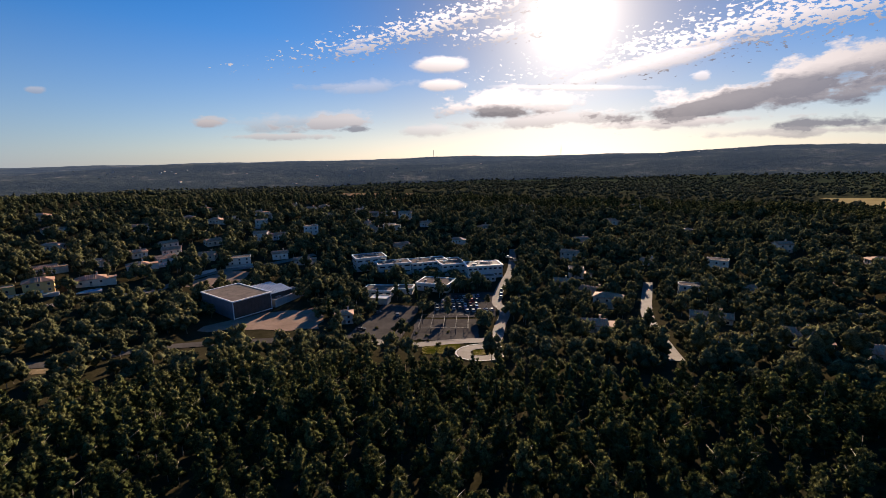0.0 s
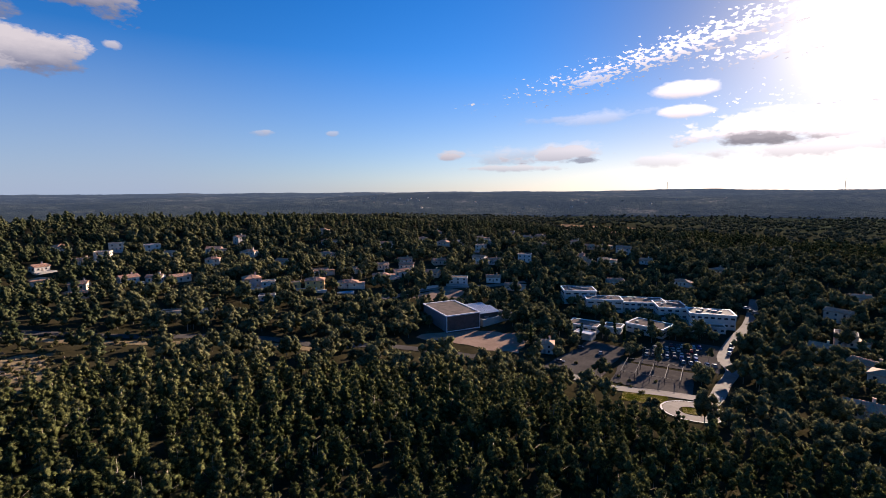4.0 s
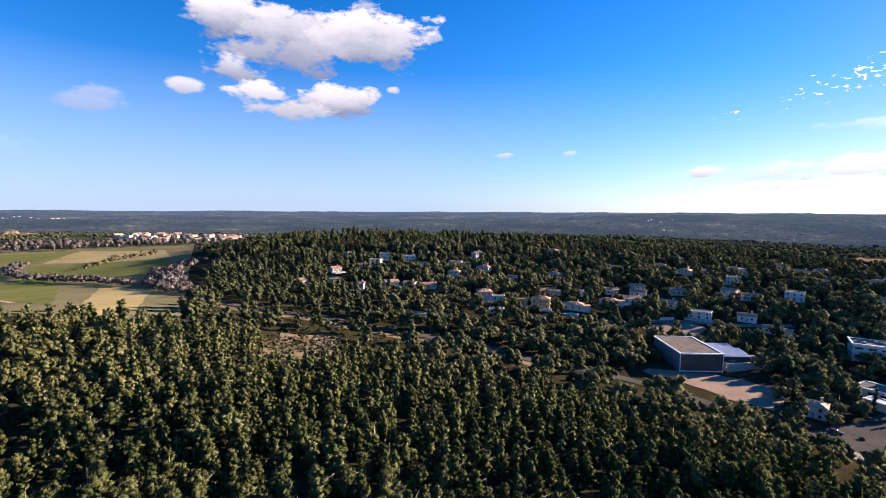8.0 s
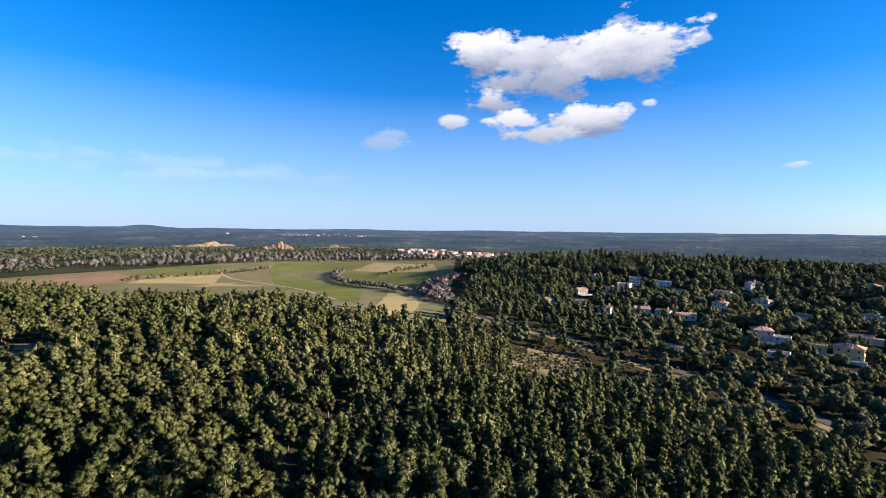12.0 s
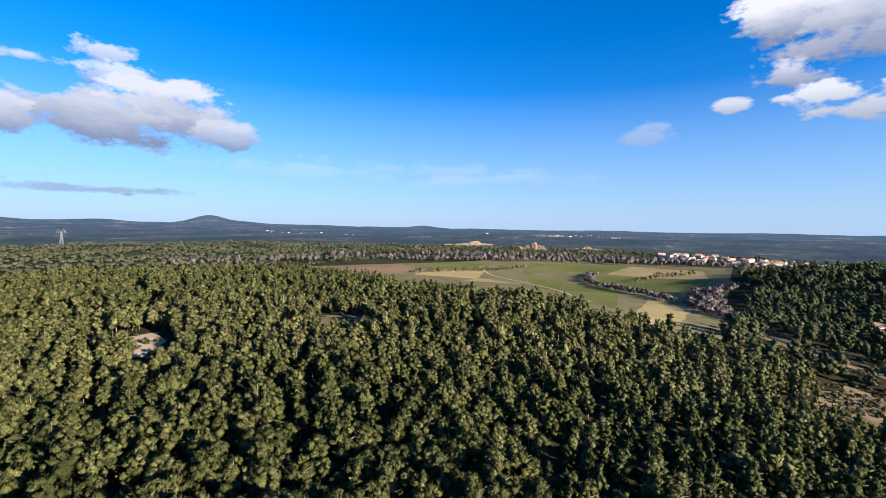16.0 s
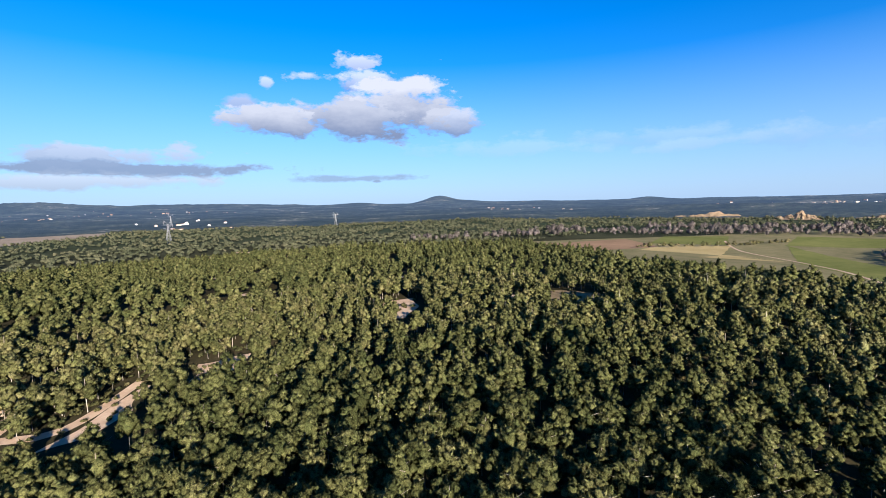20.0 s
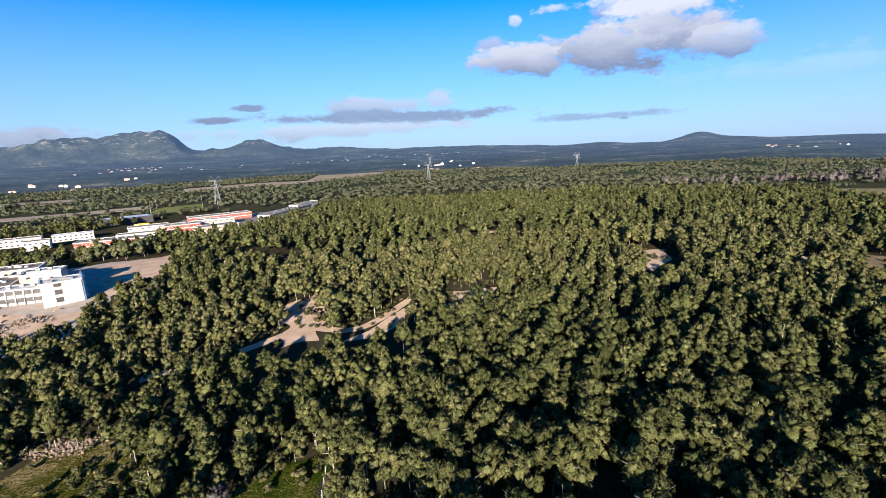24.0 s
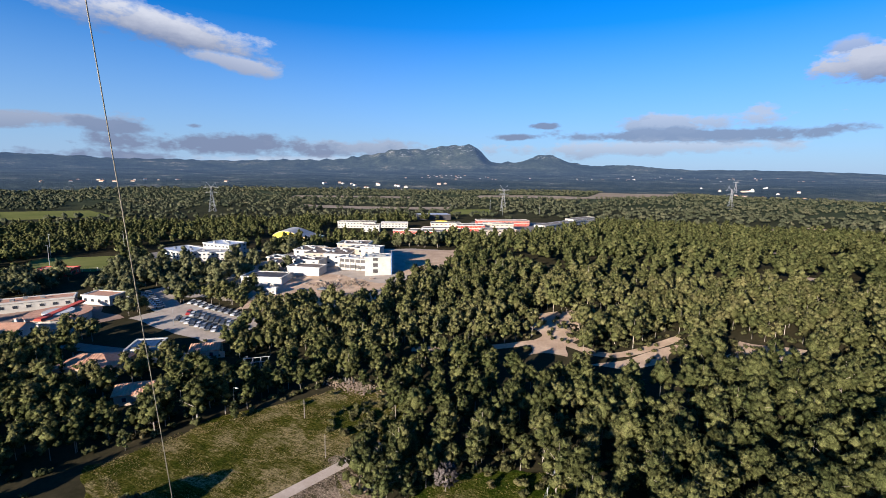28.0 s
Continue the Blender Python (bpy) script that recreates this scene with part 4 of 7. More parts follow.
road("path", [(-330, -40), (-480, -115), (-560, -190), (-660, -240)], 3.0, SAND, "pale farm track between fields")
road("road", [(128, -110), (150, -104), (170, -100), (200, -96)], 5, PALE_ASPHALT, "grey lane behind the meadow trees")
road("track", [(-9, -172), (10, -154), (28, -160), (46, -150), (70, -140)], 3.5, SAND, "sandy track through the pines")


def roundabout():
    a = np.linspace(0, 2 * np.pi, 33)
    pts = [(-2 + 6.5 * math.cos(t), 171.5 + 6.5 * math.sin(t)) for t in a]
    draped("roundabout_island", [(-5, 168.5), (1, 168.5), (1, 174.5), (-5, 174.5)], GRASS, label="dark planted island of the roundabout", category="island", lift=0.25, ragged=0.3)
    road("roundabout_rim", [(-2 + 9.4 * math.cos(t), 171.5 + 9.4 * math.sin(t)) for t in a], 0.6, CONCRETE, "pale kerb round the roundabout", 0.34)
    road("roundabout", pts, 5, PALE_ASPHALT, "small roundabout with a pale rim", 0.26)


roundabout()


def shoulder(name, pts, width, m, label):
    road(name, pts, width, m, label, 0.08)


shoulder("verge", [(-306, 33), (-278, 46), (-256, 62), (-237, 86), (-216, 102), (-198, 119), (-183, 136), (-165, 149), (-146, 157)], 5, SCRUB_GROUND, "scrubby brown bank beside the road")


def small_clearing(x, y, w, deep, label):
    """A little bare patch among the pines, open towards the camera's hill."""
    r = math.hypot(x, y)
    u, v = np.array((x, y)) / r, np.array((-y, x)) / r
    c = np.array((x, y))

    def at(s, t):
        return tuple(c + v * s + u * t)

    draped("sand_clearing", [at(-w / 2, -deep / 2), at(w / 2, -deep / 2), at(w / 2 * 0.8, deep / 2), at(-w / 2 * 1.1, deep / 2)], SAND, label=label, category="ground", step=1.5, ragged=1.6)
    no_woods(at(-w / 2, -deep / 2 - 15), at(w / 2, -deep / 2 - 15), at(w / 2, deep / 2), at(-w / 2, deep / 2))


for x, y, w, deep in ((-62, -331, 14, 14), (-27, -246, 8, 9), (-99, -532, 26, 22), (-168, -611, 30, 24), (-187, -499, 16, 16), (-85, -374, 16, 18), (-158, -243, 9, 12), (-66, -265, 8, 8), (-150, -143, 7, 8), (-228, -411, 14, 14), (-130, -575, 24, 20), (-60, -470, 18, 18), (-250, -560, 30, 26)):
    small_clearing(x, y, w, deep, "small pale stony patch among the pines")

# ---- buildings ----
def part(name, bm, material, parent, label="", smooth=False):
    me = bpy.data.meshes.new(name)
    bm.to_mesh(me)
    bm.free()
    me.materials.append(material)
    if smooth:
        me.polygons.foreach_set("use_smooth", np.full(len(me.polygons), True))
    ob = new(name, me)
    ob.parent = parent
    if label:
        ob["label"] = label
    return ob


def box(bm, x0, x1, y0, y1, z0, z1):
    bmesh.ops.create_cube(bm, size=1, matrix=pose((x0 + x1) / 2, (y0 + y1) / 2, (z0 + z1) / 2) @ Matrix.Diagonal((x1 - x0, y1 - y0, z1 - z0, 1)))
    return bm


def boxed(*size):
    return box(bmesh.new(), *size)


def prism(outline, z0, z1):
    """An upright body over a flat outline."""
    bm = bmesh.new()
    lo = [bm.verts.new((x, y, z0)) for x, y in outline]
    hi = [bm.verts.new((x, y, z1)) for x, y in outline]
    n = len(outline)
    bm.faces.new(hi)
    bm.faces.new(lo[::-1])
    for i in range(n):
        bm.faces.new((lo[i], lo[(i + 1) % n], hi[(i + 1) % n], hi[i]))
    bmesh.ops.recalc_face_normals(bm, faces=bm.faces)
    return bm


def low_ground(x, y, w, d, turn):
    c, s = math.cos(radians(turn)), math.sin(radians(turn))
    pts = [(x + u * c - v * s, y + u * s + v * c) for u in (-w / 2, 0, w / 2) for v in (-d / 2, 0, d / 2)]
    return float(np.mean([land(*p) for p in pts]))


def keep_clear(x, y, w, d, turn, margin=2.5):
    c, s = math.cos(radians(turn)), math.sin(radians(turn))
    w, d = w / 2 + margin, d / 2 + margin
    CLEAR.append([(x + u * c - v * s, y + u * s + v * c) for u, v in ((-w, -d), (w, -d), (w, d), (-w, d))])


def thing(name, x, y, w, d, turn, label, category, group="", margin=2.5):
    root = new(name)
    root.matrix_basis = pose(x, y, low_ground(x, y, w, d, turn), 0, 0, turn)
    keep_clear(x, y, w, d, turn, margin)
    return tagged(root, label, category, group)


def window_at(parent, x, y, z, w, h, side, frame_mat=None):
    """A window set 6 cm proud of a wall: side is the way the wall looks."""
    t = 0.07
    nx, ny = side
    if nx == 0:
        size = (x - w / 2, x + w / 2, y, y + ny * t, z - h / 2, z + h / 2)
        pane = (x - w / 2 + 0.12, x + w / 2 - 0.12, y + ny * t * 0.3, y + ny * (t + 0.03), z - h / 2 + 0.12, z + h / 2 - 0.12)
    else:
        size = (x, x + nx * t, y - w / 2, y + w / 2, z - h / 2, z + h / 2)
        pane = (x + nx * t * 0.3, x + nx * (t + 0.03), y - w / 2 + 0.12, y + w / 2 - 0.12, z - h / 2 + 0.12, z + h / 2 - 0.12)

    def tidy(b):
        return (min(b[0], b[1]), max(b[0], b[1]), min(b[2], b[3]), max(b[2], b[3]), b[4], b[5])

    frame_ob = part("window", boxed(*tidy(size)), frame_mat or WHITE_WALL, parent)
    part("pane", boxed(*tidy(pane)), WINDOW, frame_ob)
    return frame_ob


def windows_round(root, parent, w, d, h, gap=3.2, storeys=None, size=(1.2, 1.35), sides=((0, -1), (0, 1), (1, 0), (-1, 0)), base=0.0):
    storeys = storeys or max(1, round(h / 2.9))
    rise = (h - base) / storeys
    for s in range(storeys):
        z = base + rise * (s + 0.52)
        for side in sides:
            length = w if side[0] == 0 else d
            n = max(1, int(length / gap))
            for i in range(n):
                u = -length / 2 + length * (i + 0.5) / n
                if side[0] == 0:
                    window_at(parent, u, side[1] * d / 2, z, size[0], size[1], side)
                else:
                    window_at(parent, side[0] * w / 2, u, z, size[0], size[1], side)


def tile_roof(w, d, h, rise, over, hip):
    """A tiled roof with thickness: gable along x, or hipped; rows of raised tiles run down the long slopes."""
    bm = bmesh.new()
    W, D = w / 2 + over, d / 2 + over
    run = min(W, D) if hip else 0.0
    long = max(W - run, 0.02)
    drop = rise * over / (d / 2)
    low, top = h - drop + 0.18, h + rise + 0.18
    n = 2 * max(1, int(long / 0.4))
    xs = [-long + 2 * long * i / n for i in range(n + 1)]
    ridge = [bm.verts.new((x, 0, top + 0.13 * (i % 2))) for i, x in enumerate(xs)]
    corner = {}
    for sy in (-1, 1):
        eave = [bm.verts.new((x, sy * D, low + 0.13 * (i % 2))) for i, x in enumerate(xs)]
        for i in range(n):
            bm.faces.new((eave[i], eave[i + 1], ridge[i + 1], ridge[i]))
        for sx, k in ((-1, 0), (1, n)):
            corner[sx, sy] = eave[k]
            if hip:
                corner[sx, sy] = bm.verts.new((sx * W, sy * D, low))
                bm.faces.new((eave[k], corner[sx, sy], ridge[k]))
    round_way = [corner[k] for k in ((-1, -1), (1, -1), (1, 1), (-1, 1))]
    under = [bm.verts.new(v.co - Vector((0, 0, 0.18))) for v in round_way]
    for i in range(4):
        if hip or i % 2 == 0:
            bm.faces.new((under[i], under[(i + 1) % 4], round_way[(i + 1) % 4], round_way[i]))
    if hip:
        bm.faces.new((corner[-1, -1], corner[-1, 1], ridge[0]))
        bm.faces.new((corner[1, -1], corner[1, 1], ridge[n]))
    else:
        for k, a, b in ((0, 0, 3), (n, 1, 2)):
            peak = bm.verts.new(ridge[k].co - Vector((0, 0, 0.18)))
            bm.faces.new((under[a], round_way[a], ridge[k], peak))
            bm.faces.new((under[b], round_way[b], ridge[k], peak))
    bmesh.ops.recalc_face_normals(bm, faces=bm.faces)
    return bm


def villa(x, y, w, d, h, turn, wall, roof, label, chimney=True, terrace=False, wing=False):
    root = thing("house", x, y, w, d, turn, label, "house", "houses of the village", margin=2.2)
    # open garden on the side that looks to the camera's hill
    away = math.hypot(x, y)
    ux, uy = x / away, y / away
    half = w * 0.5 + 1.5
    deep = 6 if x > 30 and y > 0 else 13
    CLEAR.append([(x - uy * half, y + ux * half), (x + uy * half, y - ux * half), (x + uy * half - ux * deep, y - ux * half - uy * deep), (x - uy * half - ux * deep, y + ux * half - uy * deep)])
    walls = part("wall", boxed(-w / 2, w / 2, -d / 2, d / 2, -2.5, h), wall, root)
    if roof == "flat":
        bm = bmesh.new()
        for b in ((-w / 2 - 0.1, w / 2 + 0.1, -d / 2 - 0.1, -d / 2 + 0.2), (-w / 2 - 0.1, w / 2 + 0.1, d / 2 - 0.2, d / 2 + 0.1), (-w / 2 - 0.1, -w / 2 + 0.2, -d / 2 + 0.2, d / 2 - 0.2), (w / 2 - 0.2, w / 2 + 0.1, -d / 2 + 0.2, d / 2 - 0.2)):
            box(bm, *b, h - 0.1, h + 0.35)
        part("parapet", bm, wall, root)
        part("roof", boxed(-w / 2 + 0.2, w / 2 - 0.2, -d / 2 + 0.2, d / 2 - 0.2, h - 0.05, h + 0.12), GRAVEL_ROOF, root)
    else:
        rise = d * 0.5 * 0.36
        if roof == "gable":
            bm = bmesh.new()
            for sx in (-1, 1):
                v = [bm.verts.new(p) for p in ((sx * w / 2, -d / 2, h), (sx * w / 2, d / 2, h), (sx * w / 2, 0, h + rise))]
                bm.faces.new(v if sx > 0 else v[::-1])
            part("gable", bm, wall, root)
        part("roof", tile_roof(w, d, h, rise, 0.5, roof == "hip"), TILE, root, "terracotta tiles")
    windows_round(root, walls, w, d, h, 3.4)
    part("door", boxed(-0.5, 0.5, -d / 2 - 0.06, -d / 2 + 0.02, 0.0, 2.1), BARK, walls, "wooden door")
    if chimney and roof != "flat":
        stack = part("chimney", boxed(w * 0.2, w * 0.2 + 0.8, 0.5, 1.2, h, h + d * 0.18 + 1.3), wall, root)
        part("cap", boxed(w * 0.2 - 0.1, w * 0.2 + 0.9, 0.4, 1.3, h + d * 0.18 + 1.3, h + d * 0.18 + 1.45), TILE, stack)
    if wing:
        part("wing", boxed(w / 2, w / 2 + 4.5, -d / 2 + 0.5, d / 2 - 1.5, -2.5, 2.8), wall, root)
        part("wing_roof", boxed(w / 2, w / 2 + 4.9, -d / 2 + 0.1, d / 2 - 1.1, 2.8, 3.05), TILE, root)
    if terrace:
        part("terrace", boxed(-w / 2 - 1.5, w / 2 + 1.5, -d / 2 - 4.5, -d / 2, -2.6, 0.15), WHITE_WALL, root, "white terrace wall")
    return root


def front_of(a, b, depth):
    """Middle, width and turn of a building from the two ends of the front that looks at the origin."""
    a, b = np.array(a, float), np.array(b, float)
    mid, way = (a + b) / 2, (b - a) / np.linalg.norm(b - a)
    out = np.array((way[1], -way[0]))
    if out @ mid > 0:
        out, way = -out, -way
    c = mid - out * depth / 2
    return c[0], c[1], float(np.linalg.norm(b - a)), math.degrees(math.atan2(way[1], way[0]))


def flat_block(name, a, b, depth, h, wall, roof, label, category="building", storeys=None, gap=3.0, size=(1.6, 1.2), rim=None, boxes=0, windows=True, sides=((0, -1), (1, 0), (-1, 0), (0, 1))):
    x, y, w, turn = front_of(a, b, depth)
    d = depth
    root = thing(name, x, y, w, d, turn, label, category)
    walls = part("wall", boxed(-w / 2, w / 2, -d / 2, d / 2, -3, h), wall, root)
    bm = bmesh.new()
    t = 0.35
    for q in ((-w / 2 - t, w / 2 + t, -d / 2 - t, -d / 2 + t), (-w / 2 - t, w / 2 + t, d / 2 - t, d / 2 + t), (-w / 2 - t, -w / 2 + t, -d / 2 + t, d / 2 - t), (w / 2 - t, w / 2 + t, -d / 2 + t, d / 2 - t)):
        box(bm, *q, h - 0.25, h + 0.4)
    part("parapet", bm, rim or wall, root, "pale rim")
    part("roof", boxed(-w / 2 + t, w / 2 - t, -d / 2 + t, d / 2 - t, h - 0.1, h + 0.12), roof, root)
    for i in range(boxes):
        u, v = -w * 0.3 + w * 0.6 * ((i * 0.618) % 1), -d * 0.25 + d * 0.5 * ((i * 0.377 + 0.2) % 1)
        part("roof_unit", boxed(u - 0.7, u + 0.7, v - 0.6, v + 0.6, h + 0.1, h + 0.9), STEEL, root)
    if windows:
        windows_round(root, walls, w, d, h, gap, storeys, size, sides)
    return root, w, d, h


def sports_hall():
    x, y, w, turn = front_of((-113, 217.5), (-101, 233), 30)
    h, d = 8.2, 30.0
    root = thing("sports_hall", x, y, w, d, turn, "dark flat-roofed sports hall with white edge frames", "sports hall")
    part("wall", boxed(-w / 2, w / 2, -d / 2, d / 2, -3, h), DARK_CLADDING, root)
    part("side_cladding", boxed(-w / 2 - 0.08, -w / 2, -d / 2 + 0.4, d / 2 - 0.4, 0, h - 0.3), SHADED_METAL, root, "grey metal side cladding darkened for its shaded side")
    for i in range(11):
        u = -w / 2 + 1.0 + i * (w - 2.0) / 10
        part("cladding_panel", boxed(u - (w - 2.4) / 21, u + (w - 2.4) / 21, -d / 2 - 0.12, -d / 2, 0.5, h - 0.8), DARK_CLADDING, root)
    part("roof", boxed(-w / 2 + 0.4, w / 2 - 0.4, -d / 2 + 0.4, d / 2 - 0.4, h - 0.1, h + 0.15), GRAVEL_ROOF, root)
    for q in ((-w / 2 - 0.35, w / 2 + 0.35, -d / 2 - 0.4, -d / 2 + 0.4), (-w / 2 - 0.25, w / 2 + 0.25, d / 2 - 0.4, d / 2 + 0.3), (-w / 2 - 0.25, -w / 2 + 0.4, -d / 2 + 0.4, d / 2 - 0.4), (w / 2 - 0.4, w / 2 + 0.25, -d / 2 + 0.4, d / 2 - 0.4)):
        part("roof_edge", boxed(*q, h - 0.1, h + 0.45), WHITE_PAINT, root, "white roof edge")
    for u in (-w / 2 - 0.12, w / 2 - 0.18):
        part("corner_post", boxed(u, u + 0.3, -d / 2 - 0.16, -d / 2 + 0.14, -0.3, h), WHITE_PAINT, root, "white corner trim")
    part("base_trim", boxed(-w / 2, w / 2, -d / 2 - 0.16, -d / 2, -0.1, 0.3), WHITE_PAINT, root, "white base trim")
    # lower hall with a ribbed light metal roof
    r = thing("sports_hall_annex", -109.4, 250.4, 17, 20, turn, "lower hall with a pale ribbed metal roof", "sports hall")
    part("wall", boxed(-8, 8, -10, 10, -3, 5.2), DARK_CLADDING, r)
    for k in range(2):
        y0 = -10.3 + k * 10.3
        bm = bmesh.new()
        v = [bm.verts.new(p) for p in ((-8.4, y0, 5.2), (8.4, y0, 5.2), (8.4, y0 + 10.2, 6.6 - 0.6 * k), (-8.4, y0 + 10.2, 6.6 - 0.6 * k))]
        top = [bm.verts.new(p.co + Vector((0, 0, 0.2))) for p in v]
        bm.faces.new(top)
        bm.faces.new(v[::-1])
        for i in range(4):
            bm.faces.new((v[i], v[(i + 1) % 4], top[(i + 1) % 4], top[i]))
        roof = part("roof_sheet", bm, GREY_METAL, r, "pale metal roof sheet")
        for i in range(14):
            u = -8 + i * 1.22
            b = bmesh.new()
            q = [b.verts.new(p) for p in ((u, y0, 5.42), (u + 0.12, y0, 5.42), (u + 0.12, y0 + 10.2, 6.82 - 0.6 * k), (u, y0 + 10.2, 6.82 - 0.6 * k))]
            t = [b.verts.new(p.co + Vector((0, 0, 0.1))) for p in q]
            b.faces.new(t)
            for n in range(4):
                b.faces.new((q[n], q[(n + 1) % 4], t[(n + 1) % 4], t[n]))
            part("rib", b, GREY_METAL, roof)
    low, w2, d2, h2 = flat_block("entrance_wing", (-101, 238), (-92, 259), 9, 3.2, WHITE_WALL, GRAVEL_ROOF, "low flat entrance wing beside the sports hall", boxes=6, windows=False)


sports_hall()


def school():
    flat_block("school_block", (-70.5, 299), (-52, 306), 14, 7.6, SCHOOL_WALL, GRAVEL_ROOF, "white two-storey school block with a flat roof", "school", 2, 4.2, (3.2, 1.1), boxes=9, rim=WHITE_PAINT)
    flat_block("school_block", (-55.5, 291), (-35.5, 297), 11, 7.0, SCHOOL_WALL, GRAVEL_ROOF, "white flat-roofed school block with roof lights", "school", 2, 4.6, (3.4, 1.0), boxes=4, rim=WHITE_PAINT)
    flat_block("school_block", (-35, 298), (-12, 305), 14, 5.5, SCHOOL_WALL, GRAVEL_ROOF, "long cream school block behind trees", "school", 2, 3.4, (2.2, 1.1), boxes=3, rim=WHITE_PAINT)
    flat_block("school_block", (-16, 292), (-1, 296), 18, 6.4, SCHOOL_WALL, GRAVEL_ROOF, "cream school block with stepped roofs", "school", 2, 3.4, (2.2, 1.1), boxes=5, rim=WHITE_PAINT)
    flat_block("school_block", (-31, 268.5), (-13, 262), 14, 4.2, SCHOOL_WALL, GRAVEL_ROOF, "low square school pavilion with a pale rim", "school", 1, 3.6, (2.4, 1.1), boxes=2, rim=WHITE_PAINT)
    flat_block("school_block", (-60, 258), (-44, 256), 11, 3.3, SCHOOL_WALL, GRAVEL_ROOF, "low angled school wing with a pale rim", "school", 1, 3.6, (2.4, 1.1), rim=WHITE_PAINT)
    flat_block("school_block", (-42, 262), (-33, 261), 8, 3.0, SCHOOL_WALL, GRAVEL_ROOF, "small low school wing", "school", 1, 3.6, (2.0, 1.1), rim=WHITE_PAINT)
    flat_block("school_block", (-0.5, 285), (21, 288.5), 13, 7.4, SCHOOL_WALL, PALE_ASPHALT, "white two-storey building with a deck roof", "school", 2, 3.0, (2.0, 1.2), boxes=7, rim=WHITE_PAINT)
    flat_block("school_block", (0, 279), (16, 281), 6, 3.0, SCHOOL_WALL, GRAVEL_ROOF, "low white porch with a curved front", "school", 1, 3.0, (1.6, 1.2))
    villa(-62, 218, 8, 7, 4.6, 12, WHITE_WALL, "hip", "small white caretaker house with a tiled roof")
    flat_block("shed", (-54, 246), (-45, 244), 6, 3.0, WHITE_WALL, GREY_METAL, "small white shed with a light metal roof", "shed", windows=False)


school()


def court_frames():
    """Steel frames over the school yard."""
    root = thing("shade_frame", -15.5, 204, 22, 18, -4, "row of dark steel shade frames over a yard", "pergola", margin=0)
    for i in range(5):
        u = -10.5 + i * 5.25
        for v in (-8, 0, 8):
            part("post", boxed(u - 0.12, u + 0.12, v - 0.12, v + 0.12, -1.5, 3.4), DARK_CLADDING, root)
        part("beam", boxed(u - 0.07, u + 0.07, -8.4, 8.4, 3.4, 3.65), DARK_CLADDING, root)
    for v in (-8, 8):
        part("rail", boxed(-10.8, 10.8, v - 0.07, v + 0.07, 3.66, 3.8), DARK_CLADDING, root)


court_frames()


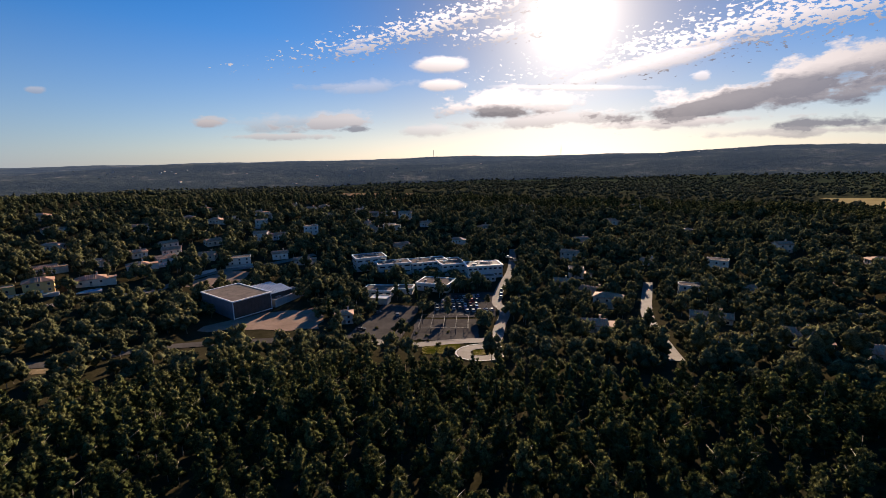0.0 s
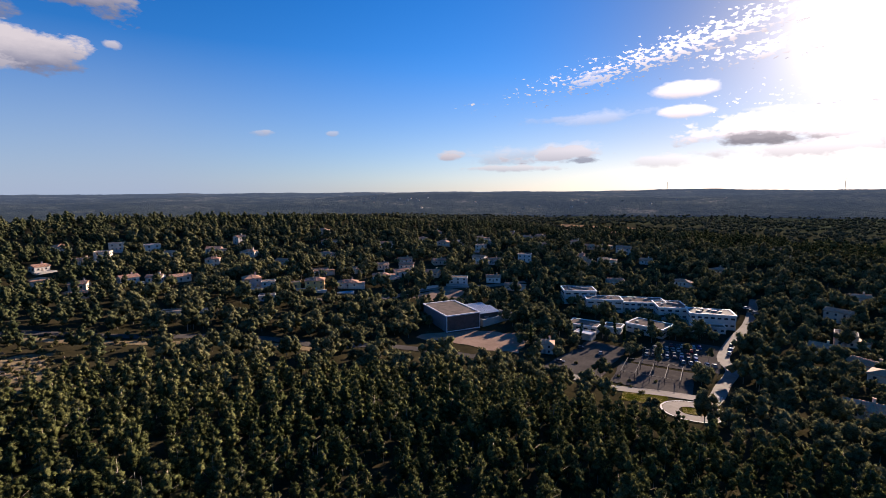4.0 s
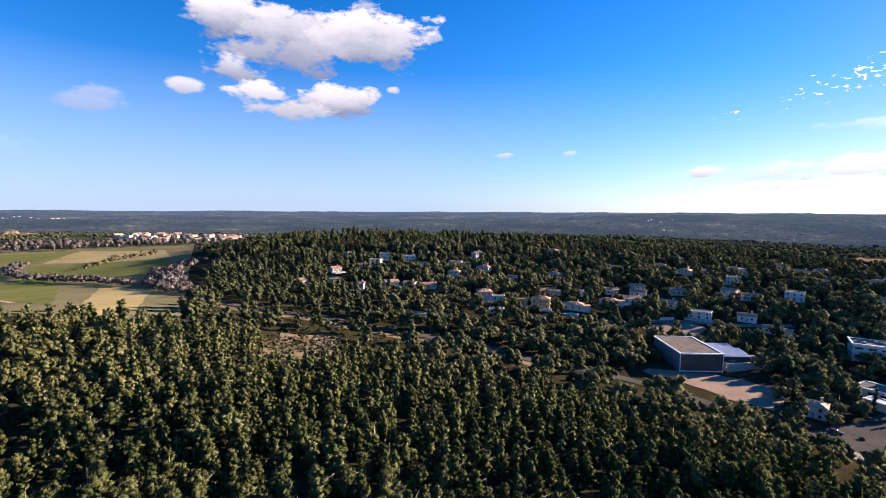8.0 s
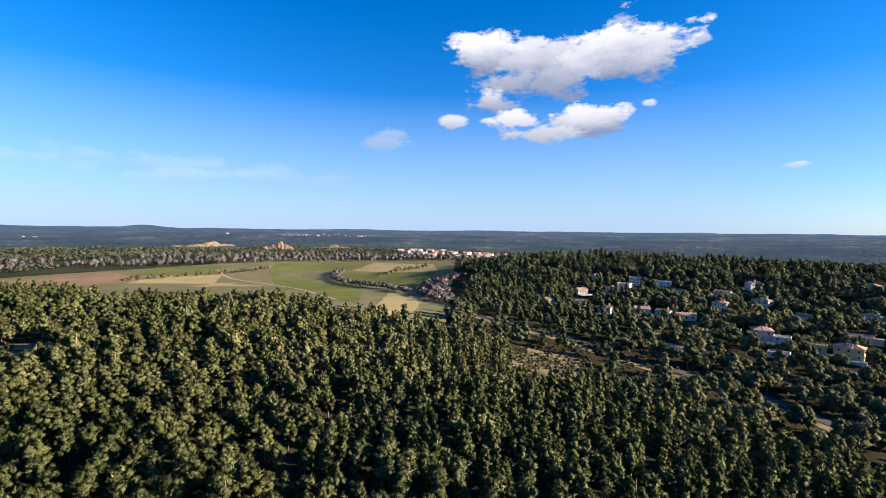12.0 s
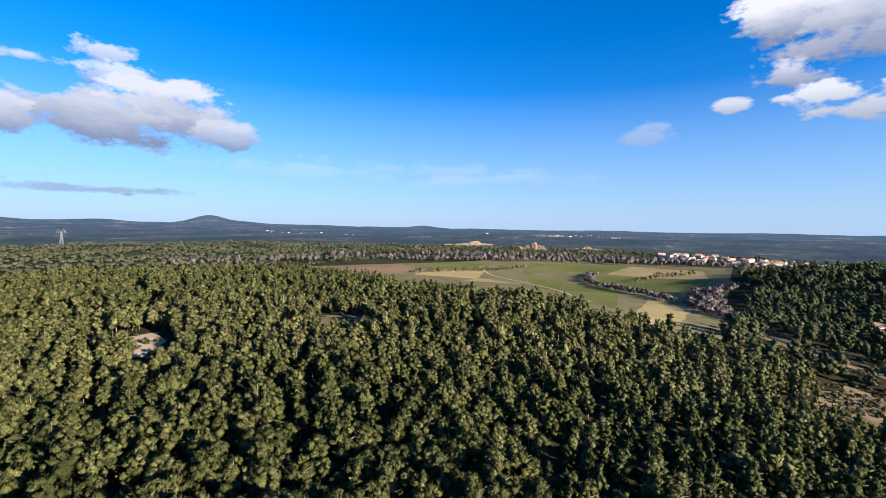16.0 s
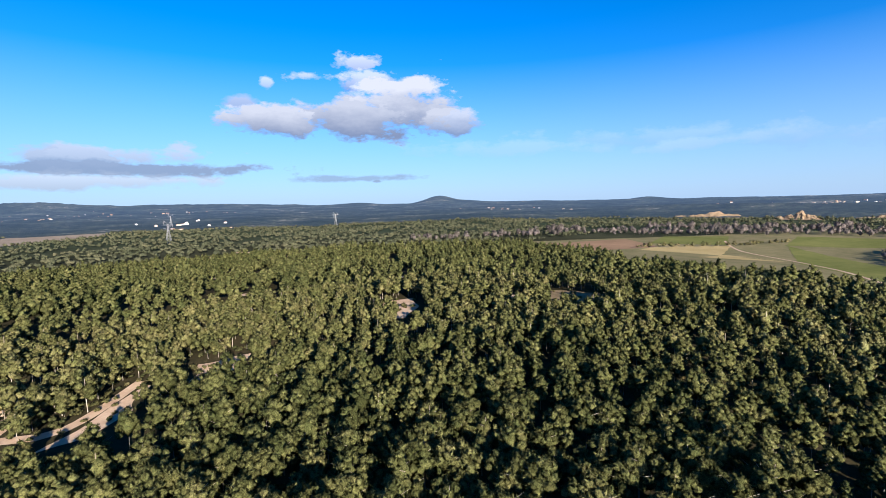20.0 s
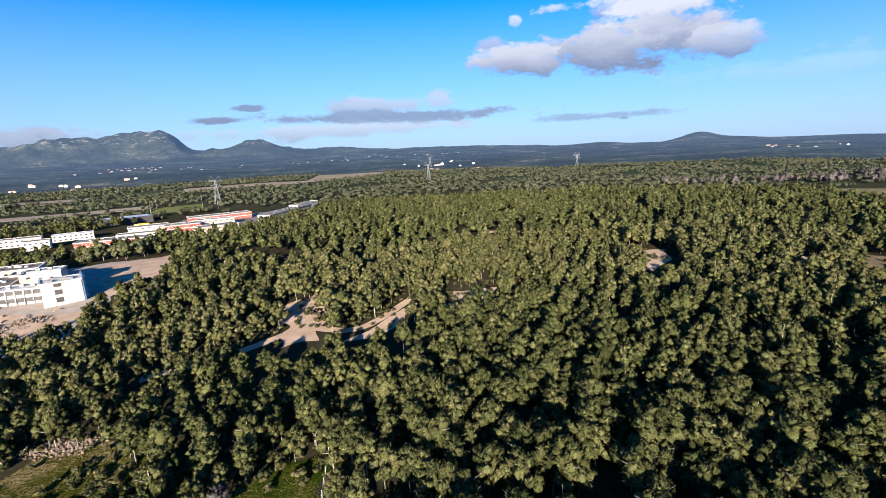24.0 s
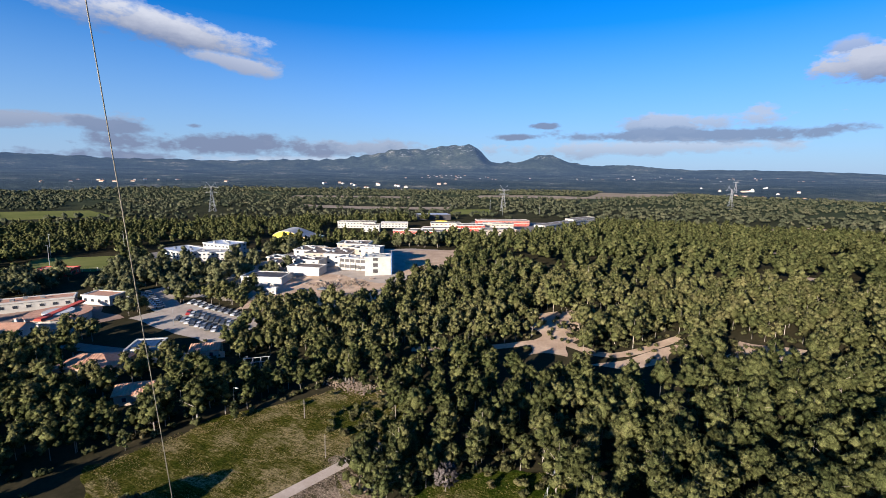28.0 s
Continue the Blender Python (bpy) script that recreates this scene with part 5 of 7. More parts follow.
def building_site():
    root, w, d, h = flat_block("unfinished_building", (130, -207), (119, -213.5), 10, 9.0, WHITE_WALL, CONCRETE, "unfinished pale concrete building of three storeys", boxes=12, windows=False)
    walls = root.children[0]
    for s in range(3):
        for u in (-1.2,):
            z = 1.9 + s * 3.1
            # a dark slab on the wall paints the shade inside each unglazed gap
            part("opening", boxed(u - 1.2, u + 1.2, -d / 2 - 0.08, -d / 2 + 0.3, z - 0.8, z + 1.1), DARK_CLADDING, walls, "dark slab standing for the shade in an unglazed gap")
    part("netting", boxed(w / 2 + 0.3, w / 2 + 0.5, -d / 2 - 0.3, d / 2, 0.2, h + 1.2), BLUE_METAL, root, "blue safety netting")
    for i in range(7):
        v = -d / 2 + i * d / 6
        part("scaffold_pole", boxed(w / 2 + 0.55, w / 2 + 0.65, v - 0.05, v + 0.05, -0.5, h + 1.8), STEEL, root)
    for s in range(4):
        part("scaffold_deck", boxed(w / 2 + 0.5, w / 2 + 1.4, -d / 2, d / 2, 1.9 + s * 2.6, 1.98 + s * 2.6), STEEL, root)
    root, w, d, h = flat_block("unfinished_building", (141, -221), (131, -223), 7, 11.0, WHITE_WALL, CONCRETE, "unfinished pale stair tower beside the site", windows=False, boxes=2)
    for s in range(4):
        for u in (-2.2, 1.6):
            # dark slabs again stand for the shade inside the tower's gaps
            part("opening", boxed(u - 0.6, u + 0.6, -d / 2 - 0.08, -d / 2 + 0.2, 1.4 + s * 3, 2.6 + s * 3), DARK_CLADDING, root.children[0], "dark slab standing for the shade in an unglazed gap")
    root, w, d, h = flat_block("unfinished_building", (151, -214), (131, -216), 9, 6.0, WHITE_WALL, CONCRETE, "low unfinished wing with open galleries", windows=False, boxes=4)
    for s in range(2):
        # the shade of each open floor is a dark slab, not a recess
        part("gallery", boxed(-w / 2 + 0.6, w / 2 - 0.6, -d / 2 - 0.1, -d / 2 + 0.4, 0.9 + s * 3.1, 2.6 + s * 3.1), DARK_CLADDING, root.children[0], "dark slab standing for the shade behind the columns")
        for i in range(7):
            u = -w / 2 + 1 + i * (w - 2) / 6
            part("column", boxed(u - 0.2, u + 0.2, -d / 2 - 0.3, -d / 2 - 0.1, -1, 3.1 + s * 3.1), CONCRETE, root)
    flat_block("hospital_block", (163, -218), (150, -222), 22, 6.2, WHITE_WALL, GRAVEL_ROOF, "long block with a dark flat roof and white edges", boxes=4, gap=4)
    flat_block("hospital_block", (180, -222), (164, -226), 20, 5.0, CREAM_WALL, GRAVEL_ROOF, "pale low block with skylights on the roof", boxes=8, gap=4)
    flat_block("hospital_block", (169, -195.5), (152, -199), 9, 4.2, WHITE_WALL, GRAVEL_ROOF, "white windowless hall with a dark roof", windows=False, boxes=1)
    flat_block("hospital_block", (188, -200), (171, -204), 13, 3.6, CREAM_WALL, GRAVEL_ROOF, "low block with roof lights", boxes=6, gap=4)
    flat_block("dark_hall", (178, -174), (159, -180), 12, 3.6, WHITE_WALL, DARK_CLADDING, "low hall under a dark sheet roof", windows=False)
    for a, b in (((172, -168), (167, -170)), ((163, -170), (159.5, -171.5)), ((156, -166), (151.5, -168))):
        r, w, d, h = flat_block("site_cabin", a, b, 2.6, 2.7, WHITE_WALL, GREY_METAL, "white site cabin on sandy ground", "cabin", 1, 2.2, (0.9, 0.9))
    for a, b, dep, hh, m, label in (
            ((176, -206), (160, -209), 10, 5.2, SCHOOL_WALL, "grey low block with a patched roof"),
            ((150, -228), (138, -231), 12, 8.2, CREAM_WALL, "pale block with a stepped roof"),
            ((196, -232), (182, -236), 16, 4.6, SCHOOL_WALL, "grey long low block with roof lights"),
            ((176, -248), (158, -254), 14, 6.6, CREAM_WALL, "pale rear block above flat roofs"),
            ((200, -214), (188, -216), 9, 3.4, CREAM_WALL, "low pale annex of the site"),
            ((160, -238), (146, -243), 9, 6.4, CREAM_WALL, "tall pale rear wing of the site")):
        flat_block("hospital_block", a, b, dep, hh, m, GRAVEL_ROOF, label, boxes=5, gap=4.5, rim=WHITE_WALL, sides=((0, -1), (-1, 0)))
    # stacked boards, pallets and a lorry on the churned ground
    rr = random.Random(12)
    for x, y in ((138, -196), (133, -200), (142, -202), (147, -192), (127, -196), (136, -188), (124, -204), (150, -186)):
        stack = thing("board_stack", x, y, 3, 2, rr.uniform(0, 180), "stack of pale building boards on sandy ground", "building material", margin=0)
        for k in range(3):
            part("board", boxed(-1.3 + 0.3 * k, 1.2 - 0.2 * k, -0.8 + 0.2 * k, 0.9, 0.25 * k, 0.25 * k + 0.2), EARTH if k % 2 else CREAM_WALL, stack)
    # big roof of the low long buildings behind
    flat_block("white_building", (244, -383), (230, -389), 10, 6.5, WHITE_WALL, GRAVEL_ROOF, "white two-storey house block", gap=3)
    flat_block("white_building", (284, -399), (250, -414), 12, 6.0, WHITE_WALL, GRAVEL_ROOF, "long white building with many windows", gap=3, boxes=3)
    flat_block("white_building", (246, -420), (222, -432), 10, 5.0, WHITE_WALL, GREY_METAL, "long low white building", gap=3)


building_site()


def red_school():
    for a, b, dep in (((197, -356), (157, -364), 16), ((166, -427), (142, -438), 16), ((164, -481), (114, -507), 16), ((128, -392), (104, -410), 14), ((150, -455), (120, -462), 12)):
        red = dep == 16
        root, w, d, h = flat_block("long_building", a, b, dep, 5.8, RED_WALL if red else CREAM_WALL, PALE_ASPHALT, "long red-fronted two-storey building with a pale roof" if red else "long pale building with a flat roof", gap=4.0, size=(2.6, 0.9), rim=WHITE_WALL, boxes=4)
        part("band", boxed(-w / 2 - 0.05, w / 2 + 0.05, -d / 2 - 0.1, -d / 2, 2.6, 3.3), WHITE_WALL, root, "white floor band")
    flat_block("long_building", (190, -398), (160, -408), 12, 4.5, PINK_WALL, PALE_ASPHALT, "long pinkish building with a pale roof", gap=4, size=(2.4, 0.9), rim=WHITE_WALL)
    flat_block("long_building", (200, -440), (172, -452), 14, 5, PINK_WALL, PALE_ASPHALT, "long pinkish building with a pale roof", gap=4, size=(2.4, 0.9), rim=WHITE_WALL)
    flat_block("long_building", (88, -458), (60, -541), 12, 6.0, WHITE_WALL, PALE_ASPHALT, "long white building at the wood's edge", gap=4, size=(2.4, 1.0), boxes=5)
    flat_block("long_building", (70, -520), (52, -560), 10, 8.0, WHITE_WALL, PALE_ASPHALT, "white block with a raised roof storey", gap=4)
    flat_block("grey_hall", (245, -504), (213, -526), 22, 6.0, DARK_CLADDING, GREY_METAL, "large hall with a blue-grey roof", windows=False)
    flat_block("yellow_annex", (208, -472), (198, -477), 6, 3.6, YELLOW_PAINT, YELLOW_PAINT, "yellow annex between long roofs", windows=False)


red_school()


def domed_hall():
    x, y, w, turn = front_of((275, -299), (243, -311), 26)
    root = thing("sports_dome", x, y, w, 26, turn, "sports hall with a curved white roof and yellow end", "sports hall")
    n = 14
    arc = [(w / 2 - w * i / n, 0.9 + 6.6 * math.sin(math.pi * 0.86 * (i / n) ** 1.7) ** 0.9) for i in range(n + 1)]
    bm = bmesh.new()
    rows = []
    for yy in (-13.4, 13.4):
        rows.append([[bm.verts.new((u, yy, z + k)) for u, z in arc] for k in (0.0, 0.3)])
    for k in (0, 1):
        for i in range(n):
            f = (rows[0][k][i], rows[0][k][i + 1], rows[1][k][i + 1], rows[1][k][i])
            bm.faces.new(f if k else f[::-1])
    for r in rows:
        for i in range(n):
            bm.faces.new((r[0][i], r[0][i + 1], r[1][i + 1], r[1][i]))
    bmesh.ops.recalc_face_normals(bm, faces=bm.faces)
    part("roof", bm, WHITE_WALL, root, "white curved roof", smooth=False)
    for yy, nm in ((-13, "front"), (13, "back")):
        bm = bmesh.new()
        lo = [bm.verts.new((u, yy, -2)) for u, z in arc]
        hi = [bm.verts.new((u, yy, z)) for u, z in arc]
        for i in range(n):
            bm.faces.new((lo[i], lo[i + 1], hi[i + 1], hi[i]))
        part("end_wall", bm, YELLOW_PAINT, root, "yellow end wall")
    part("side_wall", boxed(-w / 2, -w / 2 + 0.3, -13, 13, -2, arc[-1][1]), YELLOW_PAINT, root, "yellow side wall")
    part("low_wall", boxed(w / 2 - 0.3, w / 2, -13, 13, -2, arc[0][1]), WHITE_WALL, root, "white low wall")
    part("plinth", boxed(-w / 2 - 0.1, w / 2 + 0.1, -13.1, -12.9, -2, 0.8), WHITE_WALL, root, "white plinth")


domed_hall()


def white_centre():
    flat_block("white_centre", (285, -211), (252, -206), 18, 4.6, WHITE_WALL, GREY_METAL, "white low centre with stepped grey roofs", boxes=3, gap=3)
    flat_block("white_centre", (262, -224), (240, -224), 14, 7.6, WHITE_WALL, GREY_METAL, "white two-storey centre with a grey roof", boxes=6, gap=3)
    flat_block("white_centre", (250, -206.5), (229, -217), 12, 5.0, WHITE_WALL, WHITE_WALL, "white wing with many windows", boxes=2, gap=2.6)


white_centre()


def low_school():
    """The curved low school with red roofs by the sports pitch."""
    flat_block("low_school", (236, -106), (221, -126), 8, 3.8, WHITE_WALL, TILE, "long low white school with a red roof", "school", 1, 4.0, (1.8, 1.4), boxes=3)
    flat_block("low_school", (219, -128), (206, -131), 8, 3.8, WHITE_WALL, TILE, "low white school wing with windows", "school", 1, 3.0, (1.6, 1.4))
    root = thing("round_school", 205, -112, 20, 20, 30, "round low school with reddish roof terrace", "school")
    n = 20
    part("wall", prism([(10 * math.cos(2 * math.pi * i / n), 10 * math.sin(2 * math.pi * i / n)) for i in range(n)], -2.5, 3.2), WHITE_WALL, root)
    part("roof", prism([(10.4 * math.cos(2 * math.pi * i / n), 10.4 * math.sin(2 * math.pi * i / n)) for i in range(n)], 3.2, 3.5), TILE, root)
    part("roof_ring", prism([(5 * math.cos(2 * math.pi * i / n), 5 * math.sin(2 * math.pi * i / n)) for i in range(n)], 3.5, 4.1), CONCRETE, root)
    part("red_walkway", boxed(-1.2, 1.2, -14, 11, 3.55, 4.3), RED_WALL, root, "red roofed walkway")
    flat_block("changing_rooms", (293, -147.5), (279, -156), 9, 3.6, RED_WALL, TILE, "red-walled changing rooms with a tiled roof", "pavilion", 1, 3.2, (1.2, 1.4))
    villa(148, -91, 16, 11, 3.4, 205, CREAM_WALL, "hip", "wide tiled-roof bungalow among pines", chimney=False)
    r, w, d, h = flat_block("solar_house", (147, -99), (140, -104), 9, 3.2, WHITE_WALL, GRAVEL_ROOF, "low flat house with dark solar panels", windows=False)
    for i in range(4):
        part("solar_panel", boxed(-w / 2 + 0.8 + i * (w - 1.6) / 4, -w / 2 + 0.7 + (i + 1) * (w - 1.6) / 4, -2.8, 2.8, h + 0.3, h + 0.42), WINDOW, r, "dark solar panel")
    villa(196, -92, 12, 9, 5.6, 210, WHITE_WALL, "gable", "white house with a tiled roof behind cypresses")
    villa(122, -86, 9, 7, 2.8, 220, CREAM_WALL, "gable", "small bungalow roof half hidden by pines", chimney=False)
    villa(128, -112, 8, 6, 2.8, 215, WHITE_WALL, "gable", "small white house among pines", chimney=False)


low_school()


def village():
    """Houses on the wooded hill and round the lanes."""
    pal = ((VILLA_WHITE, "white"), (VILLA_CREAM, "cream"), (SCHOOL_WALL, "greyish"), (VILLA_CREAM, "cream"))
    r = random.Random(4)
    villa(-217, 236, 12, 9, 6.0, 38, OCHRE_WALL, "hip", "ochre two-storey villa with a tiled roof and white terrace", terrace=True)
    villa(-246, 211, 10, 9, 6.0, 60, PINK_WALL, "hip", "pinkish two-storey villa with a bright tiled roof", terrace=True)
    villa(-237, 216, 8, 7, 4.6, 45, VILLA_WHITE, "flat", "small white flat-roofed house")
    villa(-226, 228, 6, 6, 4.0, 45, OCHRE_WALL, "flat", "small yellow house between pines")
    villa(-204, 253, 13, 8, 3.6, 35, VILLA_CREAM, "hip", "wide cream villa with tiled roofs beside a pool", wing=True)
    villa(-220, 199, 9, 6, 3.0, 40, VILLA_WHITE, "flat", "low pale shed with a sunlit gable")
    villa(-147, 306, 13, 8, 4.4, 20, VILLA_WHITE, "flat", "modern white house with terraces above the lane", terrace=True)
    villa(-126, 321, 10, 7, 3.6, 20, VILLA_WHITE, "gable", "white house beside dark pines")
    villa(-120.5, 380, 11, 8, 6.0, 15, VILLA_WHITE, "flat", "white two-storey cube house among pines")
    villa(-142, 362, 14, 7, 3.4, 25, VILLA_WHITE, "gable", "long white house with a pale roof")
    hillside = [(-305, 145), (-302, 169), (-293, 180), (-359, 173), (-363, 188), (-360, 220), (-343, 222), (-329, 249), (-306, 262), (-301, 226), (-360, 150), (-327, 136), (-285, 190), (-378, 205), (-287, 134)]
    lanes = [(-198, 283), (-211, 304), (-191, 299), (-205, 328), (-223, 282), (-170, 311), (-194, 407), (-181, 430), (-165, 394), (-152, 358), (-165, 424), (-161, 468), (-132, 471), (-93, 456), (-81, 405), (-236, 262), (-180, 340), (-242, 357), (-225, 395), (-196, 316)]
    south = [(-60, 401), (-70, 387), (-49, 436), (-79, 443), (-4, 363), (-46, 349), (64, 281), (70, 317), (113, 295), (145, 276), (177, 540), (187, 498), (88, 354), (164, 223), (223, 258), (118, 143), (46, 192)]
    for name, places in (("on the wooded slope", hillside), ("beside a village lane", lanes), ("among dark pines", south)):
        for x, y in places:
            m, c = r.choice(pal)
            roof = r.choice(("hip", "gable", "gable", "flat"))
            w, d, h = r.uniform(8, 11.5), r.uniform(6.5, 8.5), r.choice((3.0, 3.2, 3.2, 5.4))
            facing = math.degrees(math.atan2(-x, y)) + r.uniform(-25, 25)
            villa(x, y, w, d, h, facing, m, roof, "%s %s house with a %s roof %s" % (c, "two-storey" if h > 5 else "single-storey", "flat" if roof == "flat" else "tiled", name), chimney=r.random() < 0.7, wing=r.random() < 0.3, terrace=r.random() < 0.25)
    more = [(-336, 279), (-203, 394), (-313, 355), (70, 477), (-141, 458), (-66, 448), (129, 409), (174, 366), (52, 267), (63, 246), (63, 224), (136, 226), (221, 498), (-109, 312), (-262, 300), (-286, 330), (-120, 430), (-30, 410), (20, 400), (240, 330), (200, 300), (-330, 110), (-270, 262), (-400, 180), (150, 470), (-230, 430)]
    for x, y in more:
        m, c = r.choice(pal)
        w, d, h = r.uniform(8, 13), r.uniform(6.5, 8.5), r.choice((3.0, 3.0, 3.4, 5.6))
        villa(x, y, w, d, h, math.degrees(math.atan2(-x, y)) + r.uniform(-45, 45), m, r.choice(("hip", "gable")), "%s %s house with a tiled roof half hidden by pines" % (c, "two-storey" if h > 5 else "single-storey"), chimney=r.random() < 0.6, wing=r.random() < 0.4)
    villa(-228, 149, 13, 5, 2.4, 35, SCHOOL_WALL, "flat", "long low ruined shed with pale walls", chimney=False)
    villa(107, 234, 10, 7, 5.0, -20, VILLA_WHITE, "flat", "modern white two-storey house above a hedge", wing=True)
    villa(93, 191, 15, 7, 3.0, -25, VILLA_CREAM, "gable", "long low house with a dark roof")
    villa(105, 160, 9, 8, 4.4, -30, VILLA_WHITE, "gable", "white gabled house with a garage wing", wing=True)
    # swimming pools
    for x, y, w, d, turn in ((-198, 243, 9, 4.5, 35), (85, 168, 7, 5, -20)):
        root = thing("swimming_pool", x, y, w, d, turn, "blue swimming pool with a pale rim beside a villa", "pool", margin=4)
        part("rim", boxed(-w / 2 - 0.8, w / 2 + 0.8, -d / 2 - 0.8, d / 2 + 0.8, -1.5, 0.35), CONCRETE, root)
        part("water", boxed(-w / 2, w / 2, -d / 2, d / 2, 0.3, 0.40), POOL, root, "blue water")
    # garden and retaining walls
    for x, y, w, turn, m in ((-227, 158, 14, 35, CONCRETE), (-159, 283, 16, 60, VILLA_WHITE), (146, 182, 30, -30, CONCRETE), (131, -107, 22, 215, VILLA_CREAM), (-217, 228, 13, 38, VILLA_WHITE)):
        root = thing("garden_wall", x, y, w, 0.5, turn, "pale rendered garden wall on sloping ground", "wall", margin=0.5)
        part("wall_body", boxed(-w / 2, w / 2, -0.2, 0.2, -2.0, 1.9), m, root)
        part("coping", boxed(-w / 2, w / 2, -0.28, 0.28, 1.9, 2.02), CONCRETE, root)


village()


def far_town(places, count, size, seed, label):
    """Far clusters of small houses: each house a body and a roof, joined."""
    r = random.Random(seed)
    vs, fs, ms, n = [], [], [], 0
    cube = np.array([(-1, -1, 0), (1, -1, 0), (1, 1, 0), (-1, 1, 0), (-1, -1, 1), (1, -1, 1), (1, 1, 1), (-1, 1, 1), (-1, 0, 1.4), (1, 0, 1.4)], float)
    tri = np.array([(0, 1, 5), (0, 5, 4), (1, 2, 6), (1, 6, 5), (2, 3, 7), (2, 7, 6), (3, 0, 4), (3, 4, 7), (5, 6, 9), (7, 4, 8), (4, 5, 9), (4, 9, 8), (6, 7, 8), (6, 8, 9)])
    for cx, cy, sx, sy in places:
        for _ in range(count):
            x, y = cx + r.gauss(0, 0.5) * sx, cy + r.gauss(0, 0.5) * sy
            a = r.uniform(0, 3.14)
            w, d, h = size * r.uniform(0.6, 1.4), size * r.uniform(0.5, 0.8), size * r.uniform(0.5, 0.9)
            v = cube * (w, d, h)
            px = v[:, 0] * math.cos(a) - v[:, 1] * math.sin(a) + x
            py = v[:, 0] * math.sin(a) + v[:, 1] * math.cos(a) + y
            vs.append(np.stack([px, py, v[:, 2] + float(land(x, y)) - 1 + (5 + 9 * min(1, max(0, (math.hypot(x, y) - 2500) / 1500)) if math.hypot(x, y) > 1400 else 0)], -1))
            fs.append(tri + n)
            wall = r.choice((0, 0, 1))
            ms.append([wall] * 10 + [2] * 4)
            n += 10
    ob = new("far_town", mesh_of("far_town", np.concatenate(vs), np.concatenate(fs), [SCHOOL_WALL, CREAM_WALL, TILE], np.concatenate(ms)))
    return tagged(ob, label, "town", kind="stuff")


far_town([(-1053, 59, 70, 90), (-1000, 150, 60, 120), (-1010, 225, 50, 80)], 44, 5.5, 1, "far pale houses of a village among bare trees")
far_town([(-2420, -380, 120, 160), (-2400, -220, 120, 160), (-2300, -700, 200, 300), (-1700, -1500, 250, 300)], 12, 5.5, 2, "scattered far white houses on wooded hills")
far_town([(-380, -2900, 500, 300), (-150, -3400, 500, 300), (300, -2600, 300, 300), (900, -2200, 300, 250), (-260, -1500, 160, 300)], 16, 4.6, 3, "far white town spread along the plain")
far_town([(-200, 1500, 400, 300), (900, 1900, 300, 300), (-900, 1500, 300, 300)], 18, 3.6, 5, "scattered far houses in the woods")
far_town([(1500, -900, 200, 200), (800, -1300, 200, 200), (1100, -2600, 300, 200)], 14, 5.5, 6, "far pale farm buildings on the plain")

# ---- vehicles, pylons, poles ----
def paint(name, c, metal=0.2):
    return surface(name, tuple(v * 0.92 for v in c), c, 2, 0.3, 0.0, metal, spec=0.5)


CAR_PAINTS = (("white", paint("white_car_paint", (0.55, 0.54, 0.53))), ("silver", paint("silver_car_paint", (0.30, 0.30, 0.30), 0.4)), ("dark grey", paint("dark_car_paint", (0.05, 0.055, 0.06))), ("blue", paint("blue_car_paint", (0.05, 0.10, 0.28))), ("red", paint("red_car_paint", (0.35, 0.03, 0.025))))
RUBBER = surface("tyre_rubber", (0.02, 0.02, 0.02), (0.035, 0.035, 0.035), 0.4, 0.9, 0.1)


def shaped(outline, half):
    """A body pulled sideways from its outline in x and z, narrower at the top."""
    bm = bmesh.new()
    zs = [z for _, z in outline]
    lo, hi = min(zs), max(zs)
    left = [bm.verts.new((x, -half * (1 - 0.14 * (z - lo) / (hi - lo)), z)) for x, z in outline]
    right = [bm.verts.new((x, half * (1 - 0.14 * (z - lo) / (hi - lo)), z)) for x, z in outline]
    n = len(outline)
    bm.faces.new(left)
    bm.faces.new(right[::-1])
    for i in range(n):
        bm.faces.new((left[i], right[i], right[(i + 1) % n], left[(i + 1) % n]))
    bmesh.ops.recalc_face_normals(bm, faces=bm.faces)
    return bm


def make_car(colour, m):
    root = tagged(new("car"), colour + " hatchback car parked on tarmac", "car", "parked cars")
    part("body", shaped([(-2.0, 0.3), (2.0, 0.3), (2.08, 0.6), (1.95, 0.82), (0.95, 0.95), (-1.9, 1.0), (-2.05, 0.7)], 0.86), m, root)
    part("cabin", shaped([(-1.85, 0.97), (0.98, 0.93), (0.35, 1.40), (-1.35, 1.44)], 0.76), WINDOW, root, "dark glass")
    part("roof", shaped([(-1.40, 1.42), (0.36, 1.38), (0.22, 1.48), (-1.25, 1.51)], 0.66), m, root)
    for x in (-1.25, 1.3):
        for y in (-0.82, 0.82):
            bm = bmesh.new()
            bmesh.ops.create_cone(bm, cap_ends=True, segments=12, radius1=0.32, radius2=0.32, depth=0.2, matrix=pose(x, y, 0.32, 90, 0, 0))
            part("wheel", bm, RUBBER, root)
    for y in (-0.6, 0.6):
        part("headlight", boxed(1.98, 2.1, y - 0.18, y + 0.18, 0.6, 0.74), STEEL, root, "clear headlight")
    return root


